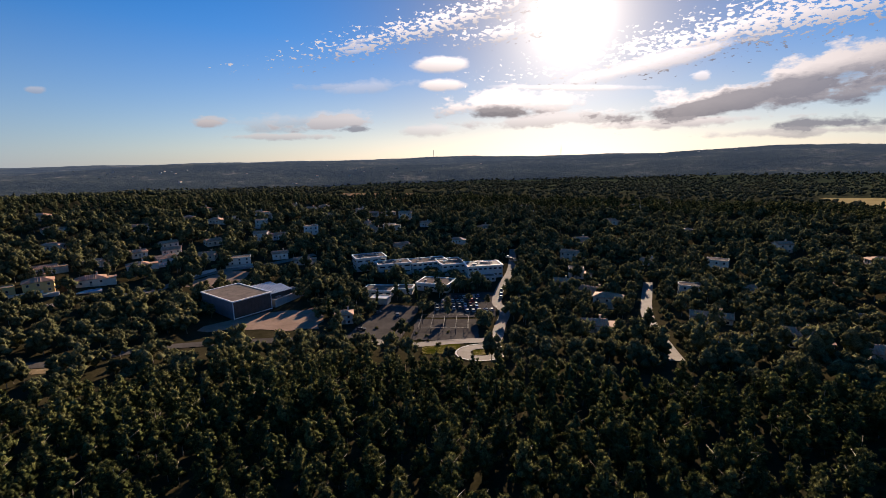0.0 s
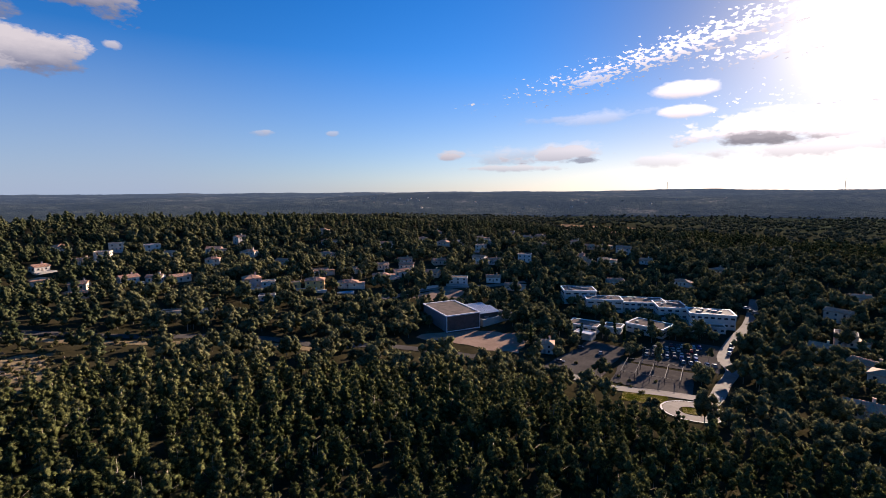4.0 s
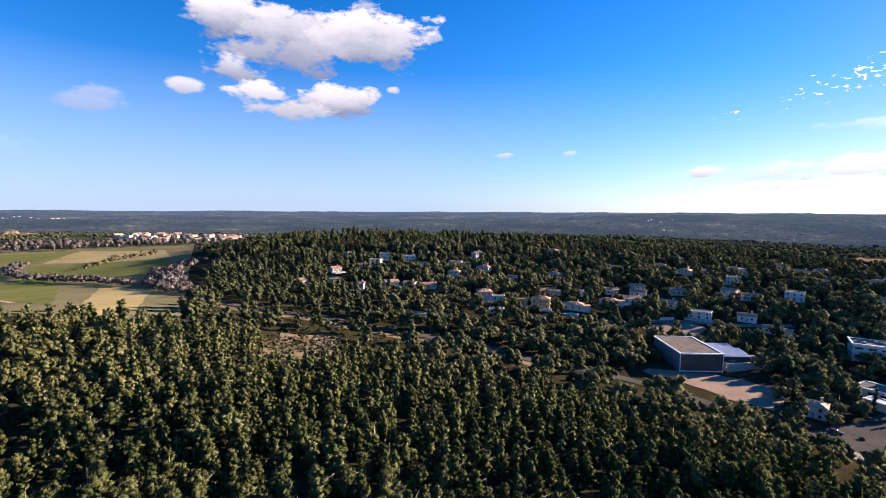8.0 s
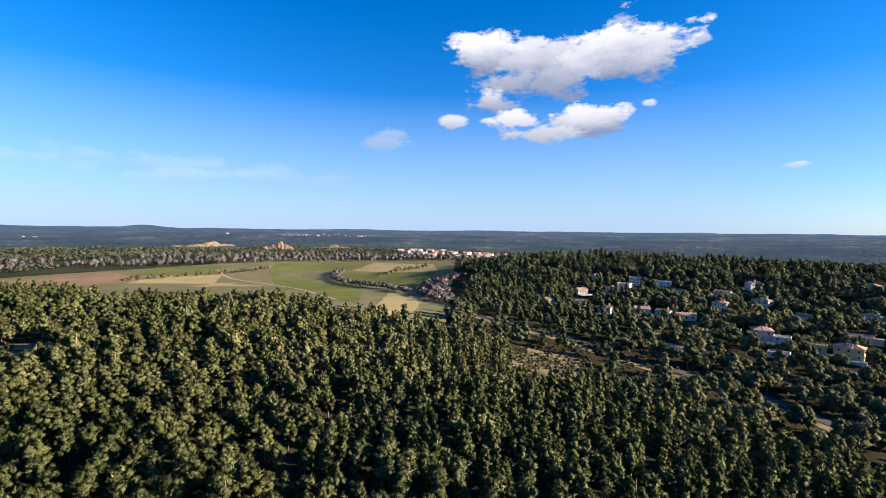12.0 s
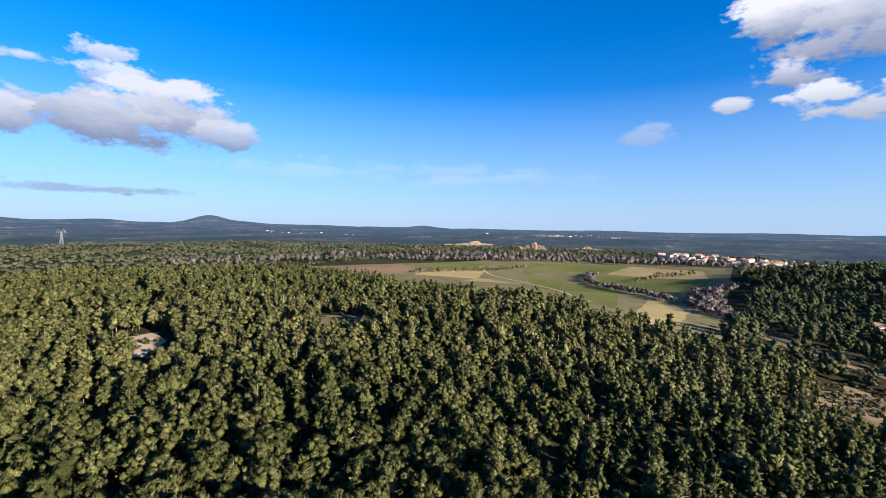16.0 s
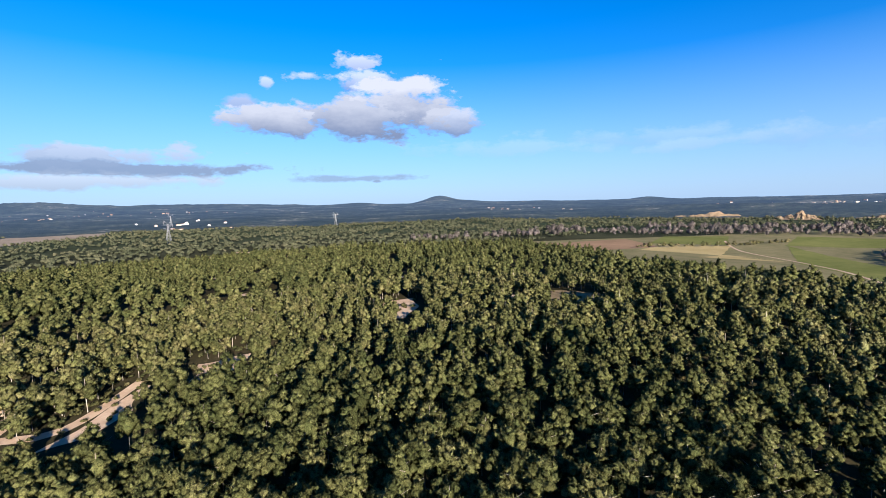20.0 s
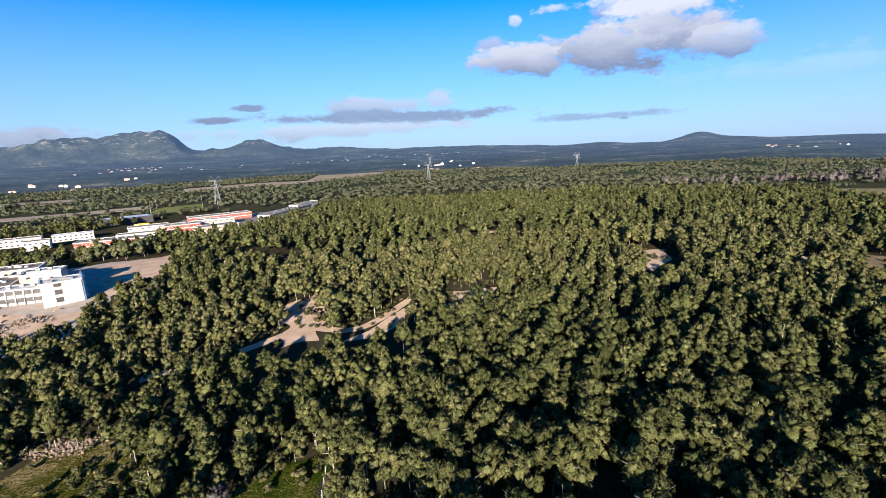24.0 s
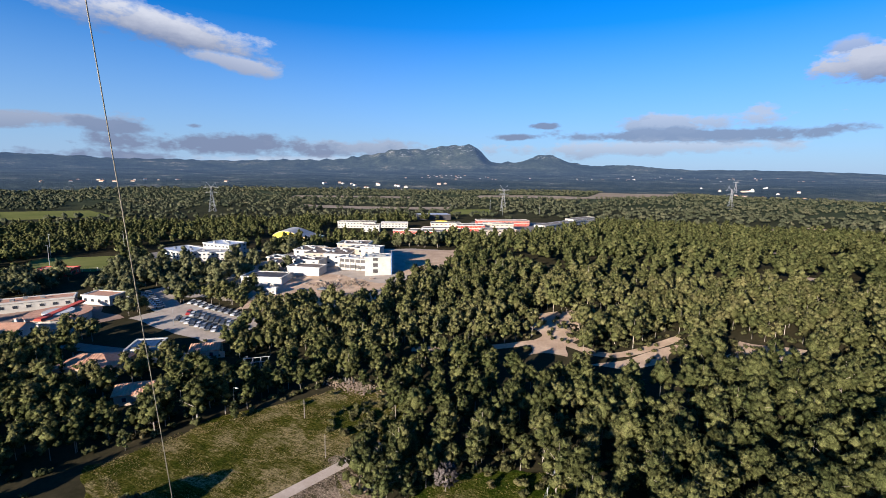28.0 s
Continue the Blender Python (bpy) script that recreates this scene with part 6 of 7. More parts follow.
def park_cars():
    r = random.Random(9)
    protos, used = [make_car(c, m) for c, m in CAR_PAINTS], set()

    def at(x, y, turn, k=None):
        k = r.choice((0, 0, 0, 0, 1, 1, 1, 1, 2, 2, 2, 2, 3, 4)) if k is None else k
        m = pose(x, y, float(land(x, y)) + 0.22, 0, 0, turn)
        if k in used:
            copy_thing(protos[k], m)
        else:
            used.add(k)
            protos[k].matrix_basis = m

    def row(a, b, turn, n):
        for i in range(n):
            at(a[0] + (b[0] - a[0]) * i / (n - 1) + r.uniform(-0.15, 0.15), a[1] + (b[1] - a[1]) * i / (n - 1) + r.uniform(-0.3, 0.3), turn + r.uniform(-3, 3))

    row((-9, 252.5), (3, 253.5), 95, 6)
    row((-16, 246), (2, 247), 95, 8)
    row((-19, 239), (1, 240), 92, 8)
    row((-19, 234), (1, 235), 92, 8)
    row((-4, 229), (8, 229), 95, 5)
    row((30, 326), (33, 318), 20, 3)
    row((17, 262), (15, 250), 80, 3)
    row((166, -136), (142, -133), 120, 9)
    row((164, -130), (142, -127), 120, 8)
    row((208, -148), (184, -137), 60, 9)
    row((176, -146), (140, -141), 100, 10)
    row((150, -160), (160, -158), 30, 3)
    for x, y in ((-52, 205), (-38, 226), (-48, 230), (108, 206), (62, 183), (136, -180), (144, -176), (242, -200), (230, -205), (98, 170)):
        at(x, y, r.uniform(0, 180))


park_cars()


def beam(bm, p, q, t):
    p, q = Vector(p), Vector(q)
    d = q - p
    m = Matrix.Translation((p + q) / 2) @ d.to_track_quat("Z", "Y").to_matrix().to_4x4() @ Matrix.Diagonal((t, t, d.length, 1))
    bmesh.ops.create_cube(bm, size=1, matrix=m)
    return bm


def pylon(x, y, h, turn, first=None):
    if first:
        return copy_thing(first, pose(x, y, float(land(x, y)) - 0.5, 0, 0, turn))
    root = tagged(new("pylon"), "tall grey lattice power pylon standing above pines", "pylon", "power line pylons")
    root.matrix_basis = pose(x, y, float(land(x, y)) - 0.5, 0, 0, turn)
    b, w = 4.0, 1.0

    def half(z):
        return b + (w - b) * min(1, z / (h * 0.62))

    for sx in (-1, 1):
        for sy in (-1, 1):
            bm = beam(bmesh.new(), (sx * b, sy * b, 0), (sx * w, sy * w, h * 0.62), 0.32)
            beam(bm, (sx * w, sy * w, h * 0.62), (sx * 0.8, sy * 0.8, h * 0.86), 0.28)
            part("leg", bm, STEEL, root)
    z = 0.0
    while z < h * 0.8:
        z2 = z + max(2.4, half(z) * 1.5)
        k, k2 = half(z), half(z2)
        bm = bmesh.new()
        for s in (-1, 1):
            beam(bm, (-k, s * k, z), (k2, s * k2, z2), 0.15)
            beam(bm, (k, s * k, z), (-k2, s * k2, z2), 0.15)
            beam(bm, (s * k, -k, z), (s * k2, k2, z2), 0.15)
            beam(bm, (s * k, k, z), (s * k2, -k2, z2), 0.15)
        part("brace", bm, STEEL, root)
        z = z2
    for z, reach in ((h * 0.64, 7.0), (h * 0.80, 9.0)):
        bm = bmesh.new()
        for s in (-1, 1):
            beam(bm, (0, s * 0.8, z), (reach, 0, z + 0.6), 0.24)
            beam(bm, (0, s * 0.8, z), (-reach, 0, z + 0.6), 0.24)
            beam(bm, (0, s * 0.8, z + 2.6), (s * reach, 0, z + 0.6), 0.2)
        part("crossarm", bm, STEEL, root)
    for s in (-1, 1):
        bm = beam(bmesh.new(), (s * 0.8, 0, h * 0.84), (s * 5.2, 0, h), 0.26)
        beam(bm, (s * 5.2, 0, h), (s * 6.5, 0, h * 0.82), 0.2)
        part("horn", bm, STEEL, root)
    return root


first_pylon = pylon(191, -677, 38, 25)
pylon(-127, -878, 40, 10, first_pylon)
pylon(510, -446, 38, 40, first_pylon)
pylon(-560, -1150, 40, -10, first_pylon)
pylon(-230, -1500, 40, 0, first_pylon)


def pole(name, x, y, h, r, material, label, category, arm=0.0, turn=0.0):
    root = tagged(new(name), label, category)
    root.matrix_basis = pose(x, y, float(land(x, y)), 0, 0, turn)
    bm = bmesh.new()
    bmesh.ops.create_cone(bm, cap_ends=True, segments=8, radius1=r, radius2=r * 0.6, depth=h + 1, matrix=pose(0, 0, h / 2 - 0.5))
    part("pole", bm, material, root)
    if arm:
        part("arm", boxed(-0.04, arm, -0.04, 0.04, h - 0.12, h), material, root)
        part("lamp_head", boxed(arm - 0.5, arm + 0.1, -0.12, 0.12, h - 0.22, h - 0.10), WHITE_WALL, root, "pale lamp head")
    return root


for lx, ly in ((93, -90), (104, -104), (113, -92), (20, 262), (8, 214), (-34, 200), (-20, 224), (160, -125), (190, -128), (220, -140)):
    pole("street_lamp", lx, ly, 7.0, 0.09, STEEL, "grey steel street lamp with a short arm", "street lamp", 1.0, (lx * 37) % 360)
for lx, ly in ((322, -134), (300, -158), (350, -184), (318, -210), (262, -664), (196, -628), (240, -590), (216, -694), (176, -620), (130, -640)):
    pole("floodlight_mast", lx, ly, 15.0, 0.18, STEEL, "tall pale floodlight mast beside a sports pitch", "mast", 0.8, (lx * 17) % 360)
pole("wooden_post", 62, -84.5, 5.5, 0.11, BARK, "weathered wooden post in the meadow", "post")
pole("wooden_post", 76, -95, 5.0, 0.11, BARK, "weathered wooden post at the meadow's edge", "post")
pole("radio_mast", 610, 2480, 60, 1.4, STEEL, "thin radio mast on the far ridge", "mast")
pole("radio_mast", -60, 2900, 50, 1.6, STEEL, "thin radio mast on the far ridge", "mast")


def fence(a, b, n, h, label):
    a, b = np.array(a, float), np.array(b, float)
    root = tagged(new("fence"), label, "fence")
    root.matrix_basis = pose(*a, float(land(*a)))
    for i in range(n + 1):
        p = a + (b - a) * i / n
        z = float(land(*p) - land(*a))
        part("fence_post", boxed(p[0] - a[0] - 0.06, p[0] - a[0] + 0.06, p[1] - a[1] - 0.06, p[1] - a[1] + 0.06, z - 0.5, z + h), CONCRETE, root)
        if i < n:
            q = a + (b - a) * (i + 1) / n
            zq = float(land(*q) - land(*a))
            for k in (0.35, 0.65, 0.95):
                part("wire", beam(bmesh.new(), (*(p - a), z + h * k), (*(q - a), zq + h * k), 0.04), STEEL, root)
    return root


def crossing(x, y, turn):
    """White bars of a crossing painted on the road."""
    z = float(land(x, y)) + 0.36
    for k in range(7):
        b = part("crossing_bar", boxed(-0.25, 0.25, -1.6, 1.6, 0, 0.02), WHITE_WALL, None)
        b.matrix_basis = pose(x, y, z, 0, 0, turn) @ pose(-3.0 + k, 0, 0)
        tagged(b, "white painted bar of a road crossing", "road marking", "crossing bars", kind="structure")


crossing(5.5, 187.5, 75)


def white_frame(x, y, turn, n):
    """Open white pergola frame in a garden."""
    root = tagged(new("pergola"), "open white pergola frame in a shaded garden", "pergola")
    root.matrix_basis = pose(x, y, float(land(x, y)), 0, 0, turn)
    for k in range(n):
        for v in (-1.8, 1.8):
            part("post", boxed(k * 2.2 - 0.09, k * 2.2 + 0.09, v - 0.09, v + 0.09, -0.5, 2.5), WHITE_WALL, root)
        part("rafter", boxed(k * 2.2 - 0.08, k * 2.2 + 0.08, -2.2, 2.2, 2.5, 2.68), WHITE_WALL, root)
    for v in (-1.8, 1.8):
        part("beam", boxed(-0.4, (n - 1) * 2.2 + 0.4, v - 0.08, v + 0.08, 2.69, 2.85), WHITE_WALL, root)
    CLEAR.append([(x - 6, y - 6), (x + 9, y - 6), (x + 9, y + 12), (x - 6, y + 12)])


white_frame(104, -113, 40, 4)
fence((18.3, -72), (17, -96), 8, 1.8, "wire fence with concrete posts along a grass strip")
fence((276, -172), (322, -136), 16, 2.2, "pale fence round the sports pitch")


def kite_line():
    """A taut line from the ground up past the flying camera."""
    e = Vector(LINE_EYE)
    p, q = e + Vector(LINE_UP) * 40.0, e + Vector(LINE_DOWN) * 80.0
    d = (q - p).normalized()
    a, b = p - d * 60, q + d * ((q.z - float(land(q.x + 20 * d.x, q.y + 20 * d.y))) / -d.z + 0.3)
    root = tagged(new("kite_line"), "thin pale taut cord rising from the meadow to the sky", "cord")
    root.matrix_basis = Matrix.Translation(b)
    bm = bmesh.new()
    m = (a - b).to_track_quat("Z", "Y").to_matrix().to_4x4()
    bmesh.ops.create_cone(bm, cap_ends=True, segments=8, radius1=0.042, radius2=0.042, depth=(a - b).length, matrix=m @ pose(0, 0, (a - b).length / 2))
    part("cord", bm, CORD, root)
    part("ground_peg", boxed(-0.06, 0.06, -0.06, 0.06, -0.5, 0.25), BARK, root, "wooden peg")



# ---- trees ----
rng = np.random.default_rng(7)
OCTA = np.array([(1, 0, 0), (0, 1, 0), (-1, 0, 0), (0, -1, 0), (0, 0, 1), (0, 0, -1)], float)
OCTA_F = np.array([(0, 1, 4), (1, 2, 4), (2, 3, 4), (3, 0, 4), (1, 0, 5), (2, 1, 5), (3, 2, 5), (0, 3, 5)])


def rounder(v, f):
    """Each face of a closed shape in four, on the unit ball."""
    v, f = [tuple(q) for q in v], [tuple(q) for q in f]
    seen, out = {}, []

    def mid(a, b):
        key = (min(a, b), max(a, b))
        if key not in seen:
            m = np.array(v[a]) + np.array(v[b])
            seen[key] = len(v)
            v.append(tuple(m / np.linalg.norm(m)))
        return seen[key]

    for a, b, c in f:
        ab, bc, ca = mid(a, b), mid(b, c), mid(c, a)
        out += [(a, ab, ca), (ab, b, bc), (ca, bc, c), (ab, bc, ca)]
    return np.array(v), np.array(out)


BALL, BALL_F = rounder(OCTA, OCTA_F)


def units(n):
    d = rng.normal(size=(n, 3))
    return d / np.linalg.norm(d, axis=1)[:, None]


def tufts(centres, normals, size):
    """Small three-sided spikes of needles that stand out of a crown."""
    n = len(centres)
    axis = normals + np.array((0, 0, 0.45)) + rng.normal(size=(n, 3)) * 0.35
    axis /= np.linalg.norm(axis, axis=1)[:, None]
    u = np.cross(axis, units(n))
    u /= np.maximum(np.linalg.norm(u, axis=1), 1e-6)[:, None]
    w = np.cross(axis, u)
    s = size * rng.uniform(0.6, 1.35, n)[:, None]
    base = [centres + s * 0.62 * (u * math.cos(a) + w * math.sin(a)) - axis * s * 0.2 for a in (0.0, 2.09, 4.19)]
    tip = centres + axis * s * 1.15
    v = np.stack([*base, tip], 1).reshape(-1, 3)
    f = (np.arange(n) * 4)[:, None, None] + np.array([(0, 1, 3), (1, 2, 3), (2, 0, 3)])[None]
    return v, f.reshape(-1, 3)


def sprays(centres, ways, size, slim=0.40):
    """Small pointed bunches of needles that rise out of a crown, a face each."""
    n = len(centres)
    axis = np.array((0, 0, 0.5)) - ways * (ways[:, 2:3] * 0.5) + ways * 0.25 + rng.normal(size=(n, 3)) * 0.5
    axis /= np.linalg.norm(axis, axis=1)[:, None]
    side = np.cross(axis, ways + rng.normal(size=(n, 3)) * 0.22)
    side /= np.maximum(np.linalg.norm(side, axis=1), 1e-6)[:, None]
    s = size * rng.uniform(0.6, 1.4, n)[:, None]
    bend = np.cross(side, axis) * s * 0.22 * rng.normal(size=(n, 1))
    v = np.stack([centres - axis * s * 0.45 - side * s * slim, centres - axis * s * 0.35 + side * s * slim * 1.1, centres + axis * s * 0.75 + bend], 1).reshape(-1, 3)
    return v, np.arange(3 * n).reshape(-1, 3)


def unit(a):
    return a / np.maximum(np.linalg.norm(a, axis=1), 1e-6)[:, None]


def crown(height, width, bare, clumps, per, size, clump, fine=False, cone=0.0):
    """A pine crown: bristly puffs grown together into an uneven dome; also which way its surface looks."""
    low = height * bare
    q = (np.arange(clumps) + rng.uniform(0, 1, clumps)) / clumps
    turn = np.arange(clumps) * 2.4 + rng.normal(size=clumps) * 0.5
    phase = rng.uniform(0, 6.28)
    form = (1 - cone) * np.sin(np.pi * (0.25 + 0.72 * q)) ** 0.75 + cone * 1.05 * (1.03 - q) ** 0.7
    wide = np.maximum(width * 0.5 - clump * 0.8, 0.1) * form * (1 + 0.25 * np.sin(2 * turn + phase)) * rng.uniform(0.6, 1.0, clumps)
    c = np.stack([np.cos(turn) * wide, np.sin(turn) * wide, low + clump * 0.8 + (height - low - clump * 1.7) * q ** 0.85], -1)
    girth = clump * rng.uniform(0.8, 1.2, clumps) * (1 - 0.3 * q)
    lean = rng.normal(size=2) * 0.05
    ball, ball_f = (BALL, BALL_F) if fine else (OCTA, OCTA_F)
    mid = np.array((0, 0, low + (height - low) * 0.4))
    own, whole = (0.9, 0.3) if fine else (1.0, 0.15)
    heart = OCTA * (width * 0.24, width * 0.24, (height - low) * 0.36)
    bits, ways = [(heart + (0, 0, low + (height - low) * 0.45), OCTA_F)], [OCTA]
    for p, g, a in zip(c, girth, rng.uniform(0, 6.28, clumps)):
        b = ball * (rng.uniform(0.5, 0.95, (len(ball), 1)) if fine else rng.uniform(0.75, 1.12, (len(ball), 1)))
        b = np.stack([b[:, 0] * math.cos(a) - b[:, 1] * math.sin(a), b[:, 0] * math.sin(a) + b[:, 1] * math.cos(a), b[:, 2] * 0.92], -1)
        bits.append((b * g + p, ball_f))
        ways.append(unit(unit(b) * own + unit(b * g + p - mid) * whole + (0, 0, 0.08)))
    d = units(clumps * per)
    d[:, 2] = np.where(d[:, 2] < -0.3, -d[:, 2], d[:, 2])
    cc, gg = np.repeat(c, per, 0), np.repeat(girth, per)[:, None]
    at = cc + d * gg * (1, 1, 0.95) * rng.uniform(0.72, 1.16, (len(d), 1))
    bits.append(sprays(at, d, size, 0.34))
    ways.append(np.repeat(unit(d * own + unit(at - mid) * whole + (0, 0, 0.08) + rng.normal(size=d.shape) * 0.5), 3, 0))
    v, f = join(bits)
    v = v.copy()
    v[:, :2] += v[:, 2:3] * lean
    return v, f, np.concatenate(ways)


def stick(p, q, r0, r1, sides=3):
    p, q = np.array(p, float), np.array(q, float)
    ax = (q - p) / np.linalg.norm(q - p)
    u = np.cross(ax, (0.3, 0.9, 0.1))
    u /= np.linalg.norm(u)
    w = np.cross(ax, u)
    a = np.arange(sides) * 2 * math.pi / sides
    ring = np.cos(a)[:, None] * u + np.sin(a)[:, None] * w
    v = np.concatenate([p + ring * r0, q + ring * r1])
    f = []
    for i in range(sides):
        j = (i + 1) % sides
        f += [(i, j, sides + j), (i, sides + j, sides + i)]
    return v, np.array(f)


def join(pieces):
    vs, fs, n = [], [], 0
    for v, f in pieces:
        vs.append(v)
        fs.append(f + n)
        n += len(v)
    return np.concatenate(vs), np.concatenate(fs)


def trunk_of(height, limbs, sides):
    r = height * 0.013
    bits = [stick((0, 0, -0.6), (0.1, 0.05, height * 0.45), r, r * 0.75, sides), stick((0.1, 0.05, height * 0.45), (0.0, 0.15, height * 0.9), r * 0.75, r * 0.2, sides)]
    for i in range(limbs):
        a, z = i * 2.4, height * (0.36 + 0.45 * i / max(1, limbs))
        out = height * (0.2 if i % 2 else 0.27)
        bits.append(stick((0.05, 0.05, z), (math.cos(a) * out, math.sin(a) * out, z + height * (0.12 if i % 2 else 0.19)), r * 0.45, r * 0.14, 3))
    return join(bits)


def spread(x0, x1, y0, y1, gap, jitter=0.5):
    """Uneven rows of places over a rectangle, the rows turned out of the axes."""
    half = 0.75 * max(x1 - x0, y1 - y0)
    n = int(2 * half / gap)
    i, j = np.meshgrid(np.arange(n), np.arange(n), indexing="ij")
    u = -half + (i + 0.5 * (j % 2)) * gap + rng.uniform(-jitter, jitter, i.shape) * gap
    w = -half + j * gap + rng.uniform(-jitter, jitter, i.shape) * gap
    c, s = math.cos(0.61), math.sin(0.61)
    x, y = (u * c - w * s).ravel() + (x0 + x1) / 2, (u * s + w * c).ravel() + (y0 + y1) / 2
    ok = (x > x0) & (x < x1) & (y > y0) & (y < y1)
    return x[ok], y[ok]


def patchy(x, y, size):
    """A slow wander between 0 and 1 over the plan."""
    s = np.sin(x / size + 1.7 * np.sin(y / size * 0.7)) + np.sin(y / size * 1.3 + 1.1 * np.sin(x / size * 0.9 + 2)) + 0.6 * np.sin((x + y) / size * 2.3) + 0.5 * np.sin((x - 0.6 * y) / size * 3.7)
    return np.clip(0.5 + s / 5.2, 0, 1)


def in_view(x, y):
    az = np.degrees(np.arctan2(-x, y)) % 360
    return (az < 252) | (az > 310)


def open_ground(x, y):
    """True where trees may stand."""
    ok = np.ones(x.shape, bool)
    for poly in CLEAR:
        p = np.array(poly)
        lo, hi = p.min(0), p.max(0)
        near = (x >= lo[0]) & (x <= hi[0]) & (y >= lo[1]) & (y <= hi[1]) & ok
        if near.any():
            idx = np.nonzero(near)[0]
            ok[idx[inside(poly, x[idx], y[idx])]] = False
    return ok


def tree_size(x, y):
    """Older, wider pines stand in groups, above all on the near hilltop."""
    az = np.degrees(np.arctan2(-x, y)) % 360
    old = np.exp(-((az - 158) / 22) ** 2) * (np.hypot(x, y) < 150)
    return 0.82 + 0.36 * patchy(x, y, 21.0) + 0.22 * old


def forest(name, x, y, kinds, scale, mats, label, squash=None):
    """One mesh of many trees: kinds are (vertices, faces, material of each face)."""
    which = rng.integers(0, len(kinds), len(x))
    turn, tall = rng.uniform(0, 2 * np.pi, len(x)), scale * tree_size(x, y) * rng.uniform(0.75, 1.2, len(x))
    z = land(x, y)
    vs, fs, ms, ns, n = [], [], [], [], 0
    for k, (v, f, m, w) in enumerate(kinds):
        sel = np.nonzero(which == k)[0]
        if not len(sel):
            continue
        c, s, t = np.cos(turn[sel])[:, None], np.sin(turn[sel])[:, None], tall[sel][:, None]
        px = (v[:, 0] * c - v[:, 1] * s) * t + x[sel][:, None]
        py = (v[:, 0] * s + v[:, 1] * c) * t + y[sel][:, None]
        pz = v[:, 2] * t + z[sel][:, None]
        vs.append(np.stack([px, py, pz], -1).reshape(-1, 3))
        fs.append((f[None] + (np.arange(len(sel)) * len(v))[:, None, None] + n).reshape(-1, 3))
        ns.append(np.stack([w[:, 0] * c - w[:, 1] * s, w[:, 0] * s + w[:, 1] * c, np.repeat(w[None, :, 2], len(sel), 0)], -1).reshape(-1, 3))
        ms.append(np.tile(m, len(sel)))
        n += len(sel) * len(v)
    ob = new(name, mesh_of(name, np.concatenate(vs), np.concatenate(fs), mats, np.concatenate(ms), True, np.concatenate(ns)))
    return tagged(ob, label, "forest", kind="stuff")


def kind_of(height, width, bare, clumps, per, size, clump, limbs, sides, fine=False, cone=0.0):
    cv, cf, cw = crown(height, width, bare, clumps, per, size, clump, fine, cone)
    if limbs < 0:
        return cv, cf, np.zeros(len(cf), int), cw
    return with_trunk(cv, cf, cw, *trunk_of(height, limbs, sides))


def with_trunk(cv, cf, cw, tv, tf):
    """Crown and trunk as one tree: vertices, faces, material of each face, surface directions."""
    tw = unit(tv * (1, 1, 0) + (0.001, 0, 0))
    return np.concatenate([cv, tv]), np.concatenate([cf, tf + len(cv)]), np.concatenate([np.zeros(len(cf), int), np.ones(len(tf), int)]), np.concatenate([cw, tw])


def wood_edge(x, y):
    """How far the near wood reaches, by direction."""
    az = (np.degrees(np.arctan2(-x, y)) + 60) % 360 - 60
    return np.interp(az, [-60, -30, -15, 0, 13, 30, 50, 70, 83, 92, 100, 107, 113, 120], [150, 142, 131, 146, 163, 178, 185, 200, 222, 250, 300, 405, 520, 900])


